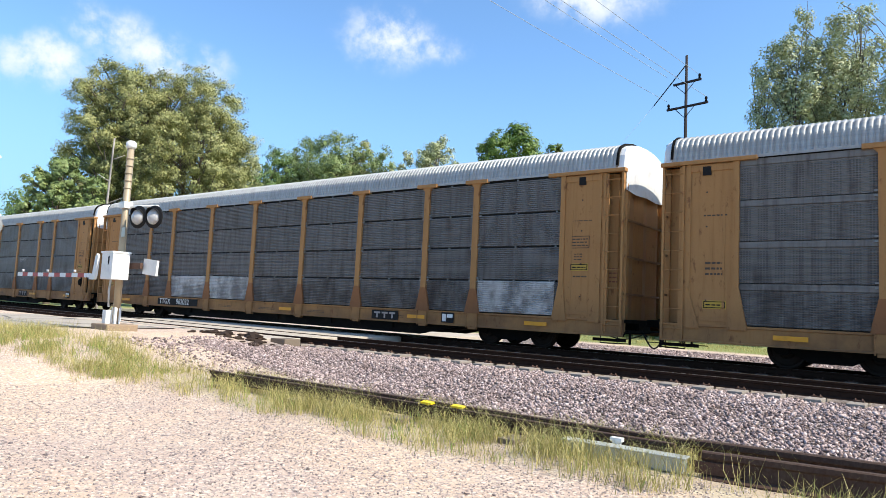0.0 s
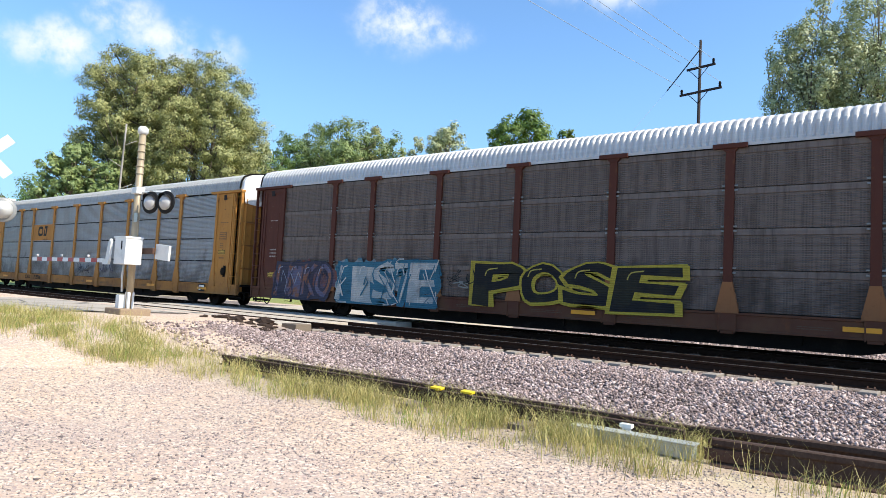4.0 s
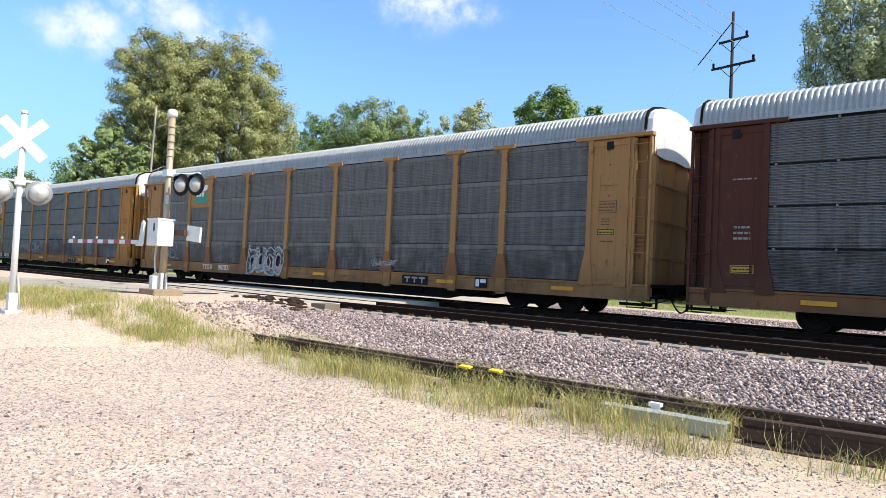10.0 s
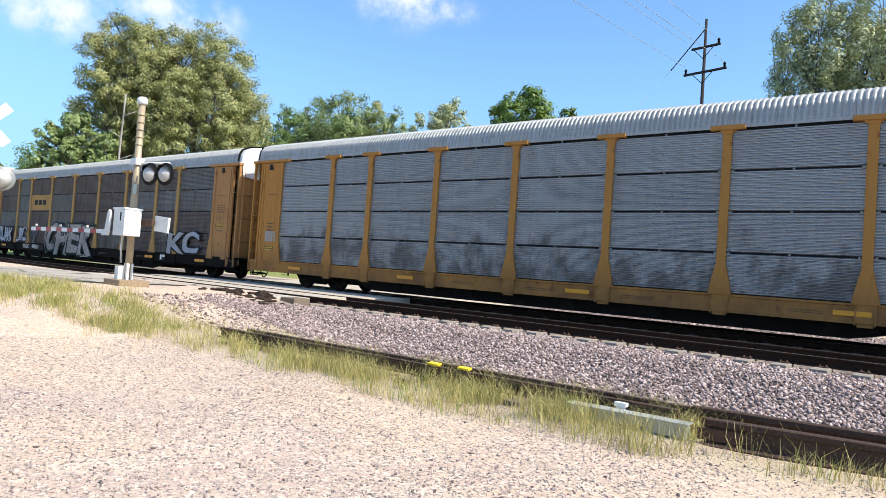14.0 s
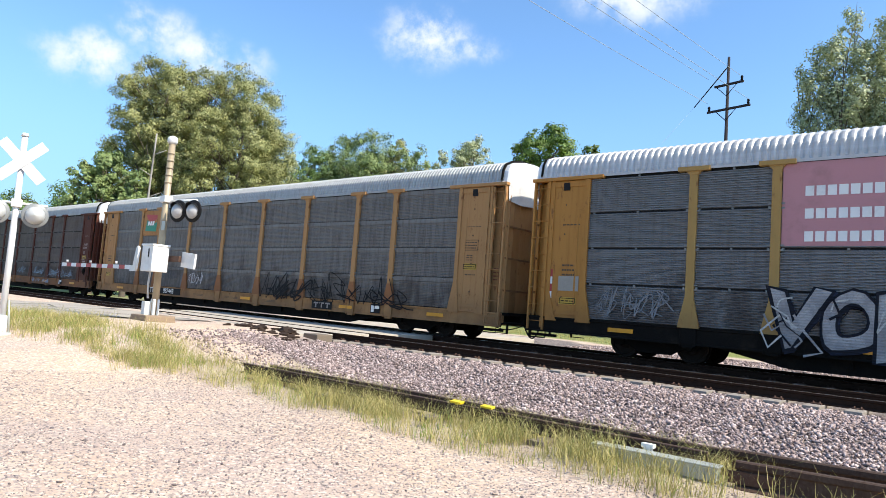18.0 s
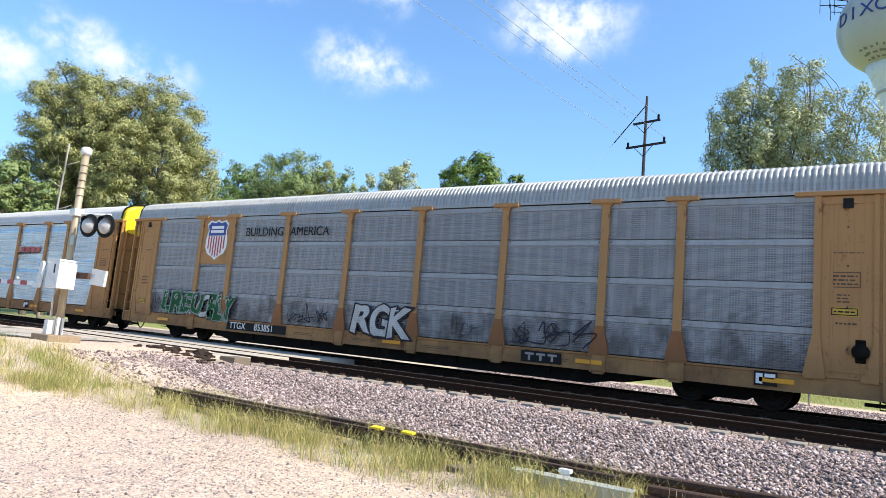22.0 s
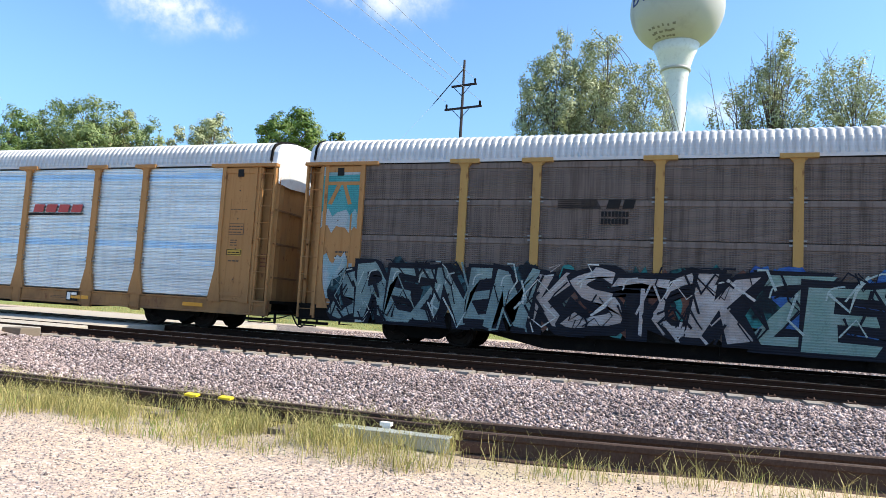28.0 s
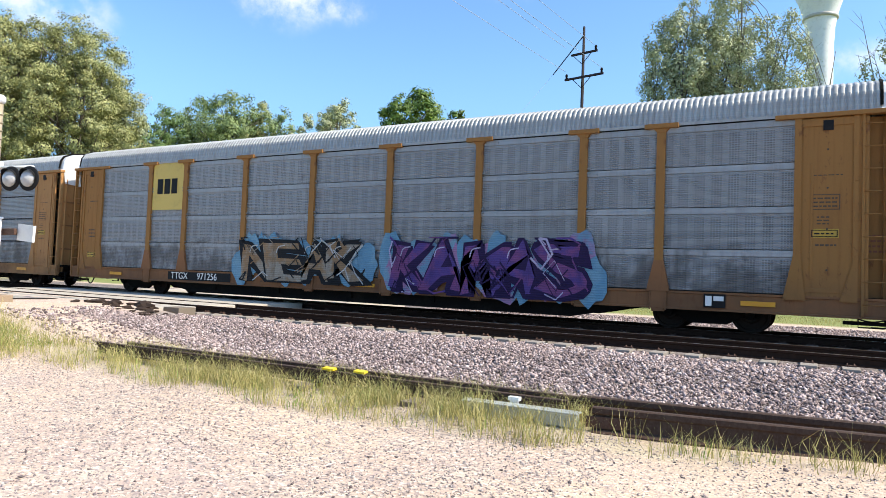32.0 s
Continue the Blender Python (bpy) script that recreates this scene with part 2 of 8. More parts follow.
def ground_mat():
    """Pale gravel yard, sandy verge, weedy strip, track ballast and the far meadow, as the ground changes from place to place."""
    def build(k, b, out):
        p = spot(k)
        x, y, z = k.xyz(p)
        wob = k.math("MULTIPLY", k.math("SUBTRACT", k.noise(p, 0.8, 4), 0.5), 1.6)
        yy = k.math("ADD", y, wob)
        broad = k.noise(p, 0.22, 4, 0.6)
        mid = k.noise(p, 1.7, 4, 0.6)
        fine = k.noise(p, 26.0, 4, 0.7)
        vor = k.n("ShaderNodeTexVoronoi", i_Vector=p, i_Scale=34.0)
        stones = k.xyz(vor.outputs["Color"])[0]
        g = k.mix(k.ramp(broad, 0.38, 0.64), rgb(0.57, 0.42, 0.295), rgb(0.48, 0.365, 0.295))
        g = k.mix(k.ramp(mid, 0.45, 0.75, 0.0, 0.6), g, rgb(0.62, 0.51, 0.395))
        g = k.mix(k.ramp(fine, 0.42, 0.75, 0.0, 0.5), g, rgb(0.38, 0.30, 0.265))
        g = k.mix(k.ramp(stones, 0.74, 0.9, 0.0, 0.7), g, rgb(0.27, 0.215, 0.205))
        g = k.mix(k.ramp(stones, 0.25, 0.05, 0.0, 0.6), g, rgb(0.76, 0.66, 0.54))
        sandy = k.math("ADD", x, k.math("MULTIPLY", k.math("SUBTRACT", broad, 0.5), 9.0))
        g = k.mix(k.ramp(sandy, -2.6, -0.4, 0.0, 0.4), g, rgb(0.62, 0.455, 0.325))
        soil = k.mix(fine, rgb(0.40, 0.33, 0.22), rgb(0.24, 0.20, 0.12))
        soil = k.mix(k.ramp(mid, 0.4, 0.65), soil, rgb(0.36, 0.32, 0.17))
        weedy = k.math("MULTIPLY", k.ramp(yy, 5.8, 7.0), k.ramp(yy, 10.0, 8.8))
        weedy = k.math("MULTIPLY", weedy, k.math("MULTIPLY", k.ramp(x, 0.8, -3.0, 0.25, 1.0), k.ramp(x, -12.5, -10.5, 0.15, 1.0)))
        c = k.mix(k.math("MULTIPLY", weedy, 0.7), g, soil)
        bal = k.mix(stones, rgb(0.035, 0.028, 0.026), rgb(0.28, 0.235, 0.215))
        onbed = k.math("MULTIPLY", k.ramp(yy, 8.9, 9.7), k.ramp(yy, 31.0, 29.0))
        onbed = k.math("MULTIPLY", onbed, k.math("MAXIMUM", k.ramp(x, -15.2, -13.8), k.ramp(yy, 20.0, 22.0)))
        c = k.mix(onbed, c, bal)
        field = k.mix(mid, rgb(0.13, 0.18, 0.04), rgb(0.26, 0.27, 0.09))
        c = k.mix(k.ramp(yy, 31.0, 33.0), c, field)
        far = k.ramp(k.math("ABSOLUTE", x), 45.0, 70.0)
        c = k.mix(far, c, field)
        c = k.mix(k.ramp(yy, -25.0, -40.0), c, field)
        k.put(b.inputs["Base Color"], c)
        b.inputs["Roughness"].default_value = 0.95
        h = k.math("ADD", k.math("MULTIPLY", vor.outputs["Distance"], 0.7), fine)
        bump(k, b, h, 0.5, 0.03)
    return mat("yard_ground", build)


def road_mat():
    def build(k, b, out):
        p = spot(k)
        fine = k.noise(p, 60.0, 3)
        broad = k.noise(p, 0.5, 5, 0.6)
        c = k.mix(k.ramp(broad, 0.35, 0.7), rgb(0.44, 0.39, 0.32), rgb(0.36, 0.32, 0.27))
        c = k.mix(k.math("MULTIPLY", fine, 0.5), c, rgb(0.17, 0.16, 0.15))
        crack = k.n("ShaderNodeTexVoronoi", i_Vector=p, i_Scale=0.35)
        crack.feature = "DISTANCE_TO_EDGE"
        c = k.mix(k.ramp(crack.outputs["Distance"], 0.025, 0.01, 0.0, 0.85), c, rgb(0.05, 0.05, 0.05))
        k.put(b.inputs["Base Color"], c)
        b.inputs["Roughness"].default_value = 0.9
        bump(k, b, fine, 0.3, 0.01)
    return mat("road_surface", build)


def rail_steel():
    def build(k, b, out):
        p = place(k)
        f = k.noise(p, 14.0, 4)
        c = k.mix(f, rgb(0.018, 0.010, 0.007), rgb(0.045, 0.025, 0.017))
        k.put(b.inputs["Base Color"], c)
        b.inputs["Roughness"].default_value = 0.9
        b.inputs["Specular IOR Level"].default_value = 0.1
        bump(k, b, f, 0.2, 0.01)
    return mat("rail_steel", build)


TAN = car_paint("tan_car_paint", (0.40, 0.205, 0.075))
GOLD = car_paint("gold_car_paint", (0.43, 0.20, 0.045))
FADED = car_paint("faded_tan_car_paint", (0.405, 0.22, 0.088))
BROWN = car_paint("brown_car_paint", (0.080, 0.022, 0.014))
ROOF = sheet("roof_sheet", (0.52, 0.52, 0.52), 0.2, 0.45, (0.36, 0.34, 0.32), 0.35)
ROOF_GREY = sheet("weathered_roof_sheet", (0.38, 0.39, 0.385), 0.25, 0.5, (0.20, 0.19, 0.18), 0.5)
ENDWHITE = plain("galvanised_end", (0.75, 0.76, 0.77), 0.5, 0.2)
SHEET_DARK = sheet("dark_side_sheet", (0.195, 0.187, 0.187), 0.45, 0.45, (0.075, 0.052, 0.042), 0.75)
SHEET_SOOT = sheet("sooty_side_sheet", (0.142, 0.122, 0.115), 0.2, 0.6, (0.05, 0.038, 0.033), 0.7)
SHEET_GREY = sheet("grey_side_sheet", (0.205, 0.207, 0.217), 0.45, 0.45, (0.12, 0.10, 0.09), 0.5)
SHEET_PALE = sheet("pale_side_sheet", (0.37, 0.375, 0.39), 0.5, 0.40, (0.28, 0.27, 0.26), 0.3)
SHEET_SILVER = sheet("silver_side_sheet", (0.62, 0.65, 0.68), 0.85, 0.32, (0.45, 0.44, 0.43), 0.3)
SHEET_NEW = sheet("new_pale_sheet", (0.56, 0.56, 0.57), 0.4, 0.42, (0.3, 0.29, 0.28), 0.25)
SLOT_DARK = sheet("slotted_brown_grey_sheet", (0.165, 0.130, 0.114), 0.25, 0.55, (0.03, 0.022, 0.018), 0.75, True)
SLOT_GREY = sheet("slotted_grey_sheet", (0.178, 0.166, 0.156), 0.35, 0.45, (0.05, 0.038, 0.034), 0.65, True)
SLOT_PALE = sheet("slotted_pale_sheet", (0.33, 0.335, 0.345), 0.45, 0.42, (0.2, 0.18, 0.17), 0.35, True)
SLOT_SILVER = sheet("slotted_silver_sheet", (0.58, 0.63, 0.68), 0.85, 0.30, (0.42, 0.41, 0.4), 0.35, True)
DARK = plain("dark_underframe", (0.009, 0.008, 0.007), 0.9, 0.1)
BLACK = plain("black_paint", (0.015, 0.015, 0.016), 0.6)
WHITE = plain("white_paint", (0.78, 0.78, 0.76), 0.5, 0.0, 0.08)
SIGNAL_WHITE = plain("aluminium_signal_paint", (0.72, 0.72, 0.70), 0.45, 0.1, 0.1)
MAST_PAINT = plain("worn_mast_paint", (0.38, 0.31, 0.21), 0.5, 0.15, 0.2)
RED = plain("red_paint", (0.42, 0.045, 0.04), 0.5)
BLUE = plain("blue_paint", (0.03, 0.055, 0.26), 0.5)
GREEN = plain("green_paint", (0.02, 0.24, 0.14), 0.5)
PINK = plain("faded_pink_paint", (0.52, 0.24, 0.26), 0.55)
YELLOW = plain("yellow_reflector", (0.85, 0.62, 0.02), 0.4, 0.0, 0.05)
AMBER = plain("amber_reflector", (0.72, 0.31, 0.01), 0.4, 0.0, 0.05)
SIGN_YELLOW = plain("sign_yellow", (0.62, 0.44, 0.10), 0.55)
TIE = plain("tie_concrete", (0.30, 0.265, 0.23), 0.95, 0.0, 0.35)
LABEL = plain("label_yellow", (0.52, 0.33, 0.03), 0.5)
CONCRETE = plain("concrete", (0.50, 0.45, 0.38), 0.9, 0.0, 0.3)
STEEL = plain("worn_steel", (0.55, 0.54, 0.52), 0.3, 0.9)
RAIL = rail_steel()
RUST = plain("rusty_rail", (0.10, 0.05, 0.032), 0.85, 0.1, 0.3)
OLD_RUST = plain("old_rail_rust", (0.06, 0.032, 0.021), 0.85, 0.1, 0.35)
WOOD = plain("weathered_wood", (0.20, 0.16, 0.12), 0.9, 0.0, 0.35)
POLE_WOOD = plain("dark_pole_wood", (0.045, 0.04, 0.042), 0.9, 0.0, 0.35)
GALV = plain("galvanised_box", (0.50, 0.52, 0.47), 0.5, 0.4)
TOWER = plain("tower_white", (0.50, 0.485, 0.46), 0.5, 0.0, 0.06, 0.5, (0.24, 0.21, 0.18), 0.6)
LENS = plain("lamp_glass", (0.50, 0.49, 0.48), 0.2)
BARK = plain("bark", (0.13, 0.105, 0.08), 0.95, 0.0, 0.35)
RUBBER = plain("rubber_hose", (0.02, 0.02, 0.02), 0.6)
BALLAST = stone_mat("ballast_stone", (0.10, 0.070, 0.068), (0.48, 0.37, 0.345), (0.68, 0.56, 0.53))
PEBBLE = stone_mat("yard_pebble", (0.30, 0.245, 0.23), (0.66, 0.56, 0.48), (0.15, 0.118, 0.122))
GRASS = leaves("grass_blades", (0.22, 0.22, 0.06), (0.58, 0.48, 0.20), 0.15)
GREENGRASS = leaves("fresh_grass", (0.14, 0.24, 0.035), (0.26, 0.34, 0.06), 0.0)
LEAF_OLIVE = leaves("olive_leaves", (0.135, 0.155, 0.055), (0.45, 0.45, 0.18), 0.35)
LEAF_GREEN = leaves("green_leaves", (0.10, 0.16, 0.05), (0.28, 0.35, 0.125), 0.2)
LEAF_DEEP = leaves("deep_green_leaves", (0.07, 0.14, 0.04), (0.21, 0.30, 0.09), 0.05)
LEAF_BRIGHT = leaves("bright_leaves", (0.048, 0.115, 0.015), (0.16, 0.24, 0.03), 0.3)
LEAF_SILVER = leaves("silvery_leaves", (0.24, 0.28, 0.13), (0.55, 0.57, 0.34), 0.2)
GROUND = ground_mat()
ROAD = road_mat()


# ---- mesh helpers ----
def obj(name, bm, material, parent=None, label=""):
    me = bpy.data.meshes.new(name)
    bm.to_mesh(me)
    bm.free()
    return link(name, me, material, parent, label)


def link(name, me, material, parent=None, label="", m=None):
    if material is not None and not me.materials:
        me.materials.append(material)
    ob = new(name, me)
    if parent is not None:
        ob.parent = parent
    if m is not None:
        ob.matrix_local = m
    if label:
        ob["label"] = label
    return ob


part = obj


def group_of(name, label, category, group="", m=None):
    e = new(name)
    e.empty_display_size = 0.3
    if m is not None:
        e.matrix_world = m
    return tagged(e, label, category, group)


def box(bm, x0, x1, y0, y1, z0, z1, bev=0.0):
    r = bmesh.ops.create_cube(bm, size=1.0)
    vs = r["verts"]
    for v in vs:
        v.co = Vector((x0 + (v.co.x + 0.5) * (x1 - x0), y0 + (v.co.y + 0.5) * (y1 - y0), z0 + (v.co.z + 0.5) * (z1 - z0)))
    if bev > 0:
        es = {e for v in vs for e in v.link_edges}
        bmesh.ops.bevel(bm, geom=list(es), offset=bev, segments=2, affect="EDGES", profile=0.6)
    return vs


def tube(bm, a, b, r0, r1=None, n=8, caps=True):
    a, b = Vector(a), Vector(b)
    r1 = r0 if r1 is None else r1
    q = (b - a).to_track_quat("Z", "Y").to_matrix()
    rings = []
    for c, r in ((a, r0), (b, r1)):
        rings.append([bm.verts.new(c + q @ Vector((math.cos(2 * math.pi * i / n) * r, math.sin(2 * math.pi * i / n) * r, 0))) for i in range(n)])
    for i in range(n):
        f = bm.faces.new((rings[0][i], rings[0][(i + 1) % n], rings[1][(i + 1) % n], rings[1][i]))
        f.smooth = True
    if caps:
        bm.faces.new(rings[0][::-1])
        bm.faces.new(rings[1])


def rope(bm, pts, r, n=6):
    """One bent round bar through the points."""
    pts = [Vector(p) for p in pts]
    rings = []
    for i, p in enumerate(pts):
        d = (pts[min(i + 1, len(pts) - 1)] - pts[max(i - 1, 0)]).to_track_quat("Z", "Y").to_matrix()
        rings.append([bm.verts.new(p + d @ Vector((math.cos(2 * math.pi * k / n) * r, math.sin(2 * math.pi * k / n) * r, 0))) for k in range(n)])
    for a, b in zip(rings, rings[1:]):
        for k in range(n):
            f = bm.faces.new((a[k], a[(k + 1) % n], b[(k + 1) % n], b[k]))
            f.smooth = True
    bm.faces.new(rings[0][::-1])
    bm.faces.new(rings[-1])


def lathe(bm, prof, n=24, axis="z"):
    """Turn a profile of (radius, height) about an axis."""
    rings = []
    for r, h in prof:
        ring = []
        for i in range(n):
            a = 2 * math.pi * i / n
            c, s = math.cos(a) * r, math.sin(a) * r
            ring.append(bm.verts.new((c, s, h) if axis == "z" else (c, h, s) if axis == "y" else (h, c, s)))
        rings.append(ring)
    for p, q in zip(rings, rings[1:]):
        for i in range(n):
            f = bm.faces.new((p[i], p[(i + 1) % n], q[(i + 1) % n], q[i]))
            f.smooth = True
    for ring in (rings[0], rings[-1]):
        if len({tuple(round(c, 5) for c in v.co) for v in ring}) > 2:
            bm.faces.new(ring)
    bmesh.ops.recalc_face_normals(bm, faces=bm.faces)


def prism(bm, outline, y0, y1):
    """An outline of (x, z) carried from y0 to y1."""
    a = [bm.verts.new((x, y0, z)) for x, z in outline]
    b = [bm.verts.new((x, y1, z)) for x, z in outline]
    n = len(a)
    bm.faces.new(a)
    bm.faces.new(b[::-1])
    for i in range(n):
        bm.faces.new((a[i], b[i], b[(i + 1) % n], a[(i + 1) % n]))
    bmesh.ops.recalc_face_normals(bm, faces=bm.faces)


def raw(name, verts, faces, material, smooth=False):
    me = bpy.data.meshes.new(name)
    me.from_pydata(verts, [], faces)
    me.materials.append(material)
    return me


def quads(name, co, material):
    """A mesh of loose quads from an (n, 4, 3) array."""
    n = len(co)
    me = bpy.data.meshes.new(name)
    me.vertices.add(n * 4)
    me.vertices.foreach_set("co", np.asarray(co, np.float32).ravel())
    me.loops.add(n * 4)
    me.loops.foreach_set("vertex_index", np.arange(n * 4, dtype=np.int32))
    me.polygons.add(n)
    me.polygons.foreach_set("loop_start", np.arange(0, n * 4, 4, dtype=np.int32))
    me.update(calc_edges=True)
    me.validate()
    me.materials.append(material)
    return me


def tris_mesh(name, co, tri, material):
    """Many small solids: co (n, v, 3), tri (f, 3) shared by all."""
    n, v, _ = co.shape
    idx = (tri[None] + (np.arange(n) * v)[:, None, None]).reshape(-1, 3)
    me = bpy.data.meshes.new(name)
    me.vertices.add(n * v)
    me.vertices.foreach_set("co", co.astype(np.float32).ravel())
    me.loops.add(len(idx) * 3)
    me.loops.foreach_set("vertex_index", idx.astype(np.int32).ravel())
    me.polygons.add(len(idx))
    me.polygons.foreach_set("loop_start", np.arange(0, len(idx) * 3, 3, dtype=np.int32))
    me.update(calc_edges=True)
    me.validate()
    me.materials.append(material)
    return me


def letters(text, size, material, thick=0.004):
    cu = bpy.data.curves.new("letters", "FONT")
    cu.body, cu.size, cu.extrude = text, size, thick
    cu.align_x, cu.align_y = "CENTER", "CENTER"
    tmp = bpy.data.objects.new("letters", cu)
    scene.collection.objects.link(tmp)
    me = bpy.data.meshes.new_from_object(tmp.evaluated_get(bpy.context.evaluated_depsgraph_get()))
    bpy.data.objects.remove(tmp)
    bpy.data.curves.remove(cu)
    me.materials.clear()
    me.materials.append(material)
    return me


# ---- ground ----
RAIL_TOP = 0.57
NEAR_TRACK, TRAIN_TRACK = 14.0, 18.45


def smooth(x, a, b):
    t = np.clip((x - a) / (b - a), 0, 1)
    return t * t * (3 - 2 * t)


def ground_z(x, y):
    x, y = np.asarray(x, float), np.asarray(y, float)
    bed = 0.325 * smooth(y, 9.3, 12.0) * (1 - 0.30 * smooth(y, 21.0, 24.0))
    plateau = 0.60 * smooth(-x, 9.5, 16.5) * smooth(y, 2.0, 6.5) * (1 - smooth(y, 11.5, 13.0))
    onroad = 0.535 * smooth(-x, 15.5, 17.0) * smooth(-x, 30.0, 27.0) * smooth(y, 11.0, 12.5)
    z = np.maximum(np.maximum(bed, plateau), onroad * (1 - 0.5 * smooth(y, 22, 32)))
    rough = 0.018 * np.sin(x * 1.7 + np.sin(y * 1.1)) + 0.014 * np.sin(y * 2.3 + x * 0.6)
    return z + rough * (1 - smooth(y, 8.5, 9.5)) * (np.hypot(x, y) < 60)


def axis_steps(fine0, fine1, step, far):
    mid = list(np.arange(fine0, fine1 + 1e-6, step))
    out, d = [], step
    a = fine1
    while a < far:
        d *= 1.35
        a += d
        out.append(a)
    back, d, a = [], step, fine0
    while a > -far:
        d *= 1.35
        a -= d
        back.append(a)
    return np.array(back[::-1] + mid + out)


def make_ground():
    xs, ys = axis_steps(-36, 16, 0.4, 3000), axis_steps(-4, 30, 0.3, 3000)
    gx, gy = np.meshgrid(xs, ys)
    gz = ground_z(gx, gy)
    co = np.stack([gx, gy, gz], -1).reshape(-1, 3)
    nx, ny = len(xs), len(ys)
    i = np.arange(nx * ny).reshape(ny, nx)
    faces = np.stack([i[:-1, :-1], i[:-1, 1:], i[1:, 1:], i[1:, :-1]], -1).reshape(-1, 4)
    me = raw("ground", co.tolist(), faces.tolist(), GROUND)
    for p in me.polygons:
        p.use_smooth = True
    tagged(new("ground", me), "pale gravel yard, ballast bed and grassy verge", "ground", kind="structure")


make_ground()


def make_road():
    """The street that crosses both tracks."""
    bm = bmesh.new()
    ys = [-40, -10, 0, 2, 3, 4, 5, 6, 7, 8, 9, 10, 11, 12, 12.6]
    xs = [-28.0, -25.0, -22.0, -20.0, -18.6]
    grid = [[bm.verts.new((x + 0.18 * math.sin(y * 1.3) * (x > -19), y, float(ground_z(x, y)) + 0.03)) for x in xs] for y in ys]
    for a, b in zip(grid, grid[1:]):
        for i in range(len(xs) - 1):
            bm.faces.new((a[i], a[i + 1], b[i + 1], b[i]))
    tagged(obj("road", bm, ROAD), "worn grey asphalt street with dark crack seals", "road", kind="structure")
    bm = bmesh.new()
    for y0, y1, z in ((11.9, 13.12, 0.53), (13.42, 14.58, 0.56), (14.88, 17.57, 0.56), (17.87, 19.03, 0.56), (19.33, 24.0, 0.54)):
        box(bm, -28.0, -15.2, y0, y1, 0.2, z, 0.02)
    tagged(obj("crossing_surface", bm, CONCRETE), "pale concrete and asphalt surface between the rails of a level crossing", "level crossing", kind="structure")


make_road()


def rail_profile():
    return [(-0.07, 0.0), (0.07, 0.0), (0.07, 0.012), (0.012, 0.035), (0.009, 0.125), (0.036, 0.14), (0.036, 0.172), (0.026, 0.18),
            (-0.026, 0.18), (-0.036, 0.172), (-0.036, 0.14), (-0.009, 0.125), (-0.012, 0.035), (-0.07, 0.012)]


def rail_mesh(name, x0, x1, material, parent, y, z, label=""):
    bm = bmesh.new()
    pr = rail_profile()
    a = [bm.verts.new((x0, py, pz)) for py, pz in pr]
    b = [bm.verts.new((x1, py, pz)) for py, pz in pr]
    n = len(pr)
    bm.faces.new(a)
    bm.faces.new(b[::-1])
    for i in range(n):
        bm.faces.new((a[i], b[i], b[(i + 1) % n], a[(i + 1) % n]))
    bmesh.ops.recalc_face_normals(bm, faces=bm.faces)
    ob = obj(name, bm, material, parent, label)
    ob.data.materials.append(STEEL)
    for p in ob.data.polygons:
        if p.normal.z > 0.9 and p.center.z > 0.175 and material is RAIL:
            p.material_index = 1
    ob.location = (0, y, z)
    return ob


def make_track(name, yc, label):
    t = group_of(name, label, "railway track", m=pose(0, yc, 0))
    z = RAIL_TOP - 0.18
    for s in (-1, 1):
        rail_mesh("rail", -420, 120, RAIL, t, s * 0.752, z, "dark rusty rail with a polished running surface")
    bm = bmesh.new()
    box(bm, -0.13, 0.13, -1.3, 1.3, z - 0.2, z, 0.015)
    tie = bpy.data.meshes.new("tie")
    bm.to_mesh(tie)
    bm.free()
    tie.materials.append(TIE)
    bm = bmesh.new()
    for sx in (-0.05, 0.05):
        tube(bm, (sx, -0.06, 0.0), (sx, -0.02, 0.05), 0.012, 0.012, 5)
        tube(bm, (sx, -0.02, 0.05), (sx, 0.05, 0.02), 0.012, 0.012, 5)
    box(bm, -0.08, 0.08, -0.07, 0.02, 0.0, 0.025)
    clip = bpy.data.meshes.new("rail_clip")
    bm.to_mesh(clip)
    bm.free()
    clip.materials.append(RUST)
    for i in range(78):
        x = -27.0 + i * 0.61
        if -28 < x < -14.9:
            continue
        link("tie", tie, CONCRETE, t, m=pose(x, 0, 0.004 * (i * 7 % 3)))
        link("rail_clip", clip, RUST, t, m=pose(x, -0.752 - 0.075, z))
    bm = bmesh.new()
    for i in range(260):
        x = -28.5 - i * 0.61
        box(bm, x - 0.13, x + 0.13, -1.3, 1.3, z - 0.2, z)
    for i in range(100):
        x = -27.0 + (78 + i) * 0.61
        box(bm, x - 0.13, x + 0.13, -1.3, 1.3, z - 0.2, z)
    tagged(obj("far_tie_row", bm, TIE, t), kind="stuff")


make_track("near_track", NEAR_TRACK, "empty ballasted railway track with dark rails on concrete ties")
make_track("train_track", TRAIN_TRACK, "ballasted railway track carrying the passing freight train")

# ---- autorack cars ----
CAR = 29.428
EAVE, SILL_TOP, SILL_LOW = 4.95, 0.94, 0.50
SIDE = 1.58
POSTS = (-9.45, -7.5, -4.5, -1.5, 1.5, 4.5, 7.5, 9.45)
EDGE = 12.37
CORNER = 14.22
BAYS = list(zip((-EDGE,) + POSTS, POSTS + (EDGE,)))
SHARED = {}


def shared(key, build, material):
    """One mesh for all alike parts of one material."""
    kk = (key, material.name)
    if kk not in SHARED:
        bm = bmesh.new()
        build(bm)
        me = bpy.data.meshes.new(key)
        bm.to_mesh(me)
        bm.free()
        me.materials.append(material)
        SHARED[kk] = me
    return SHARED[kk]


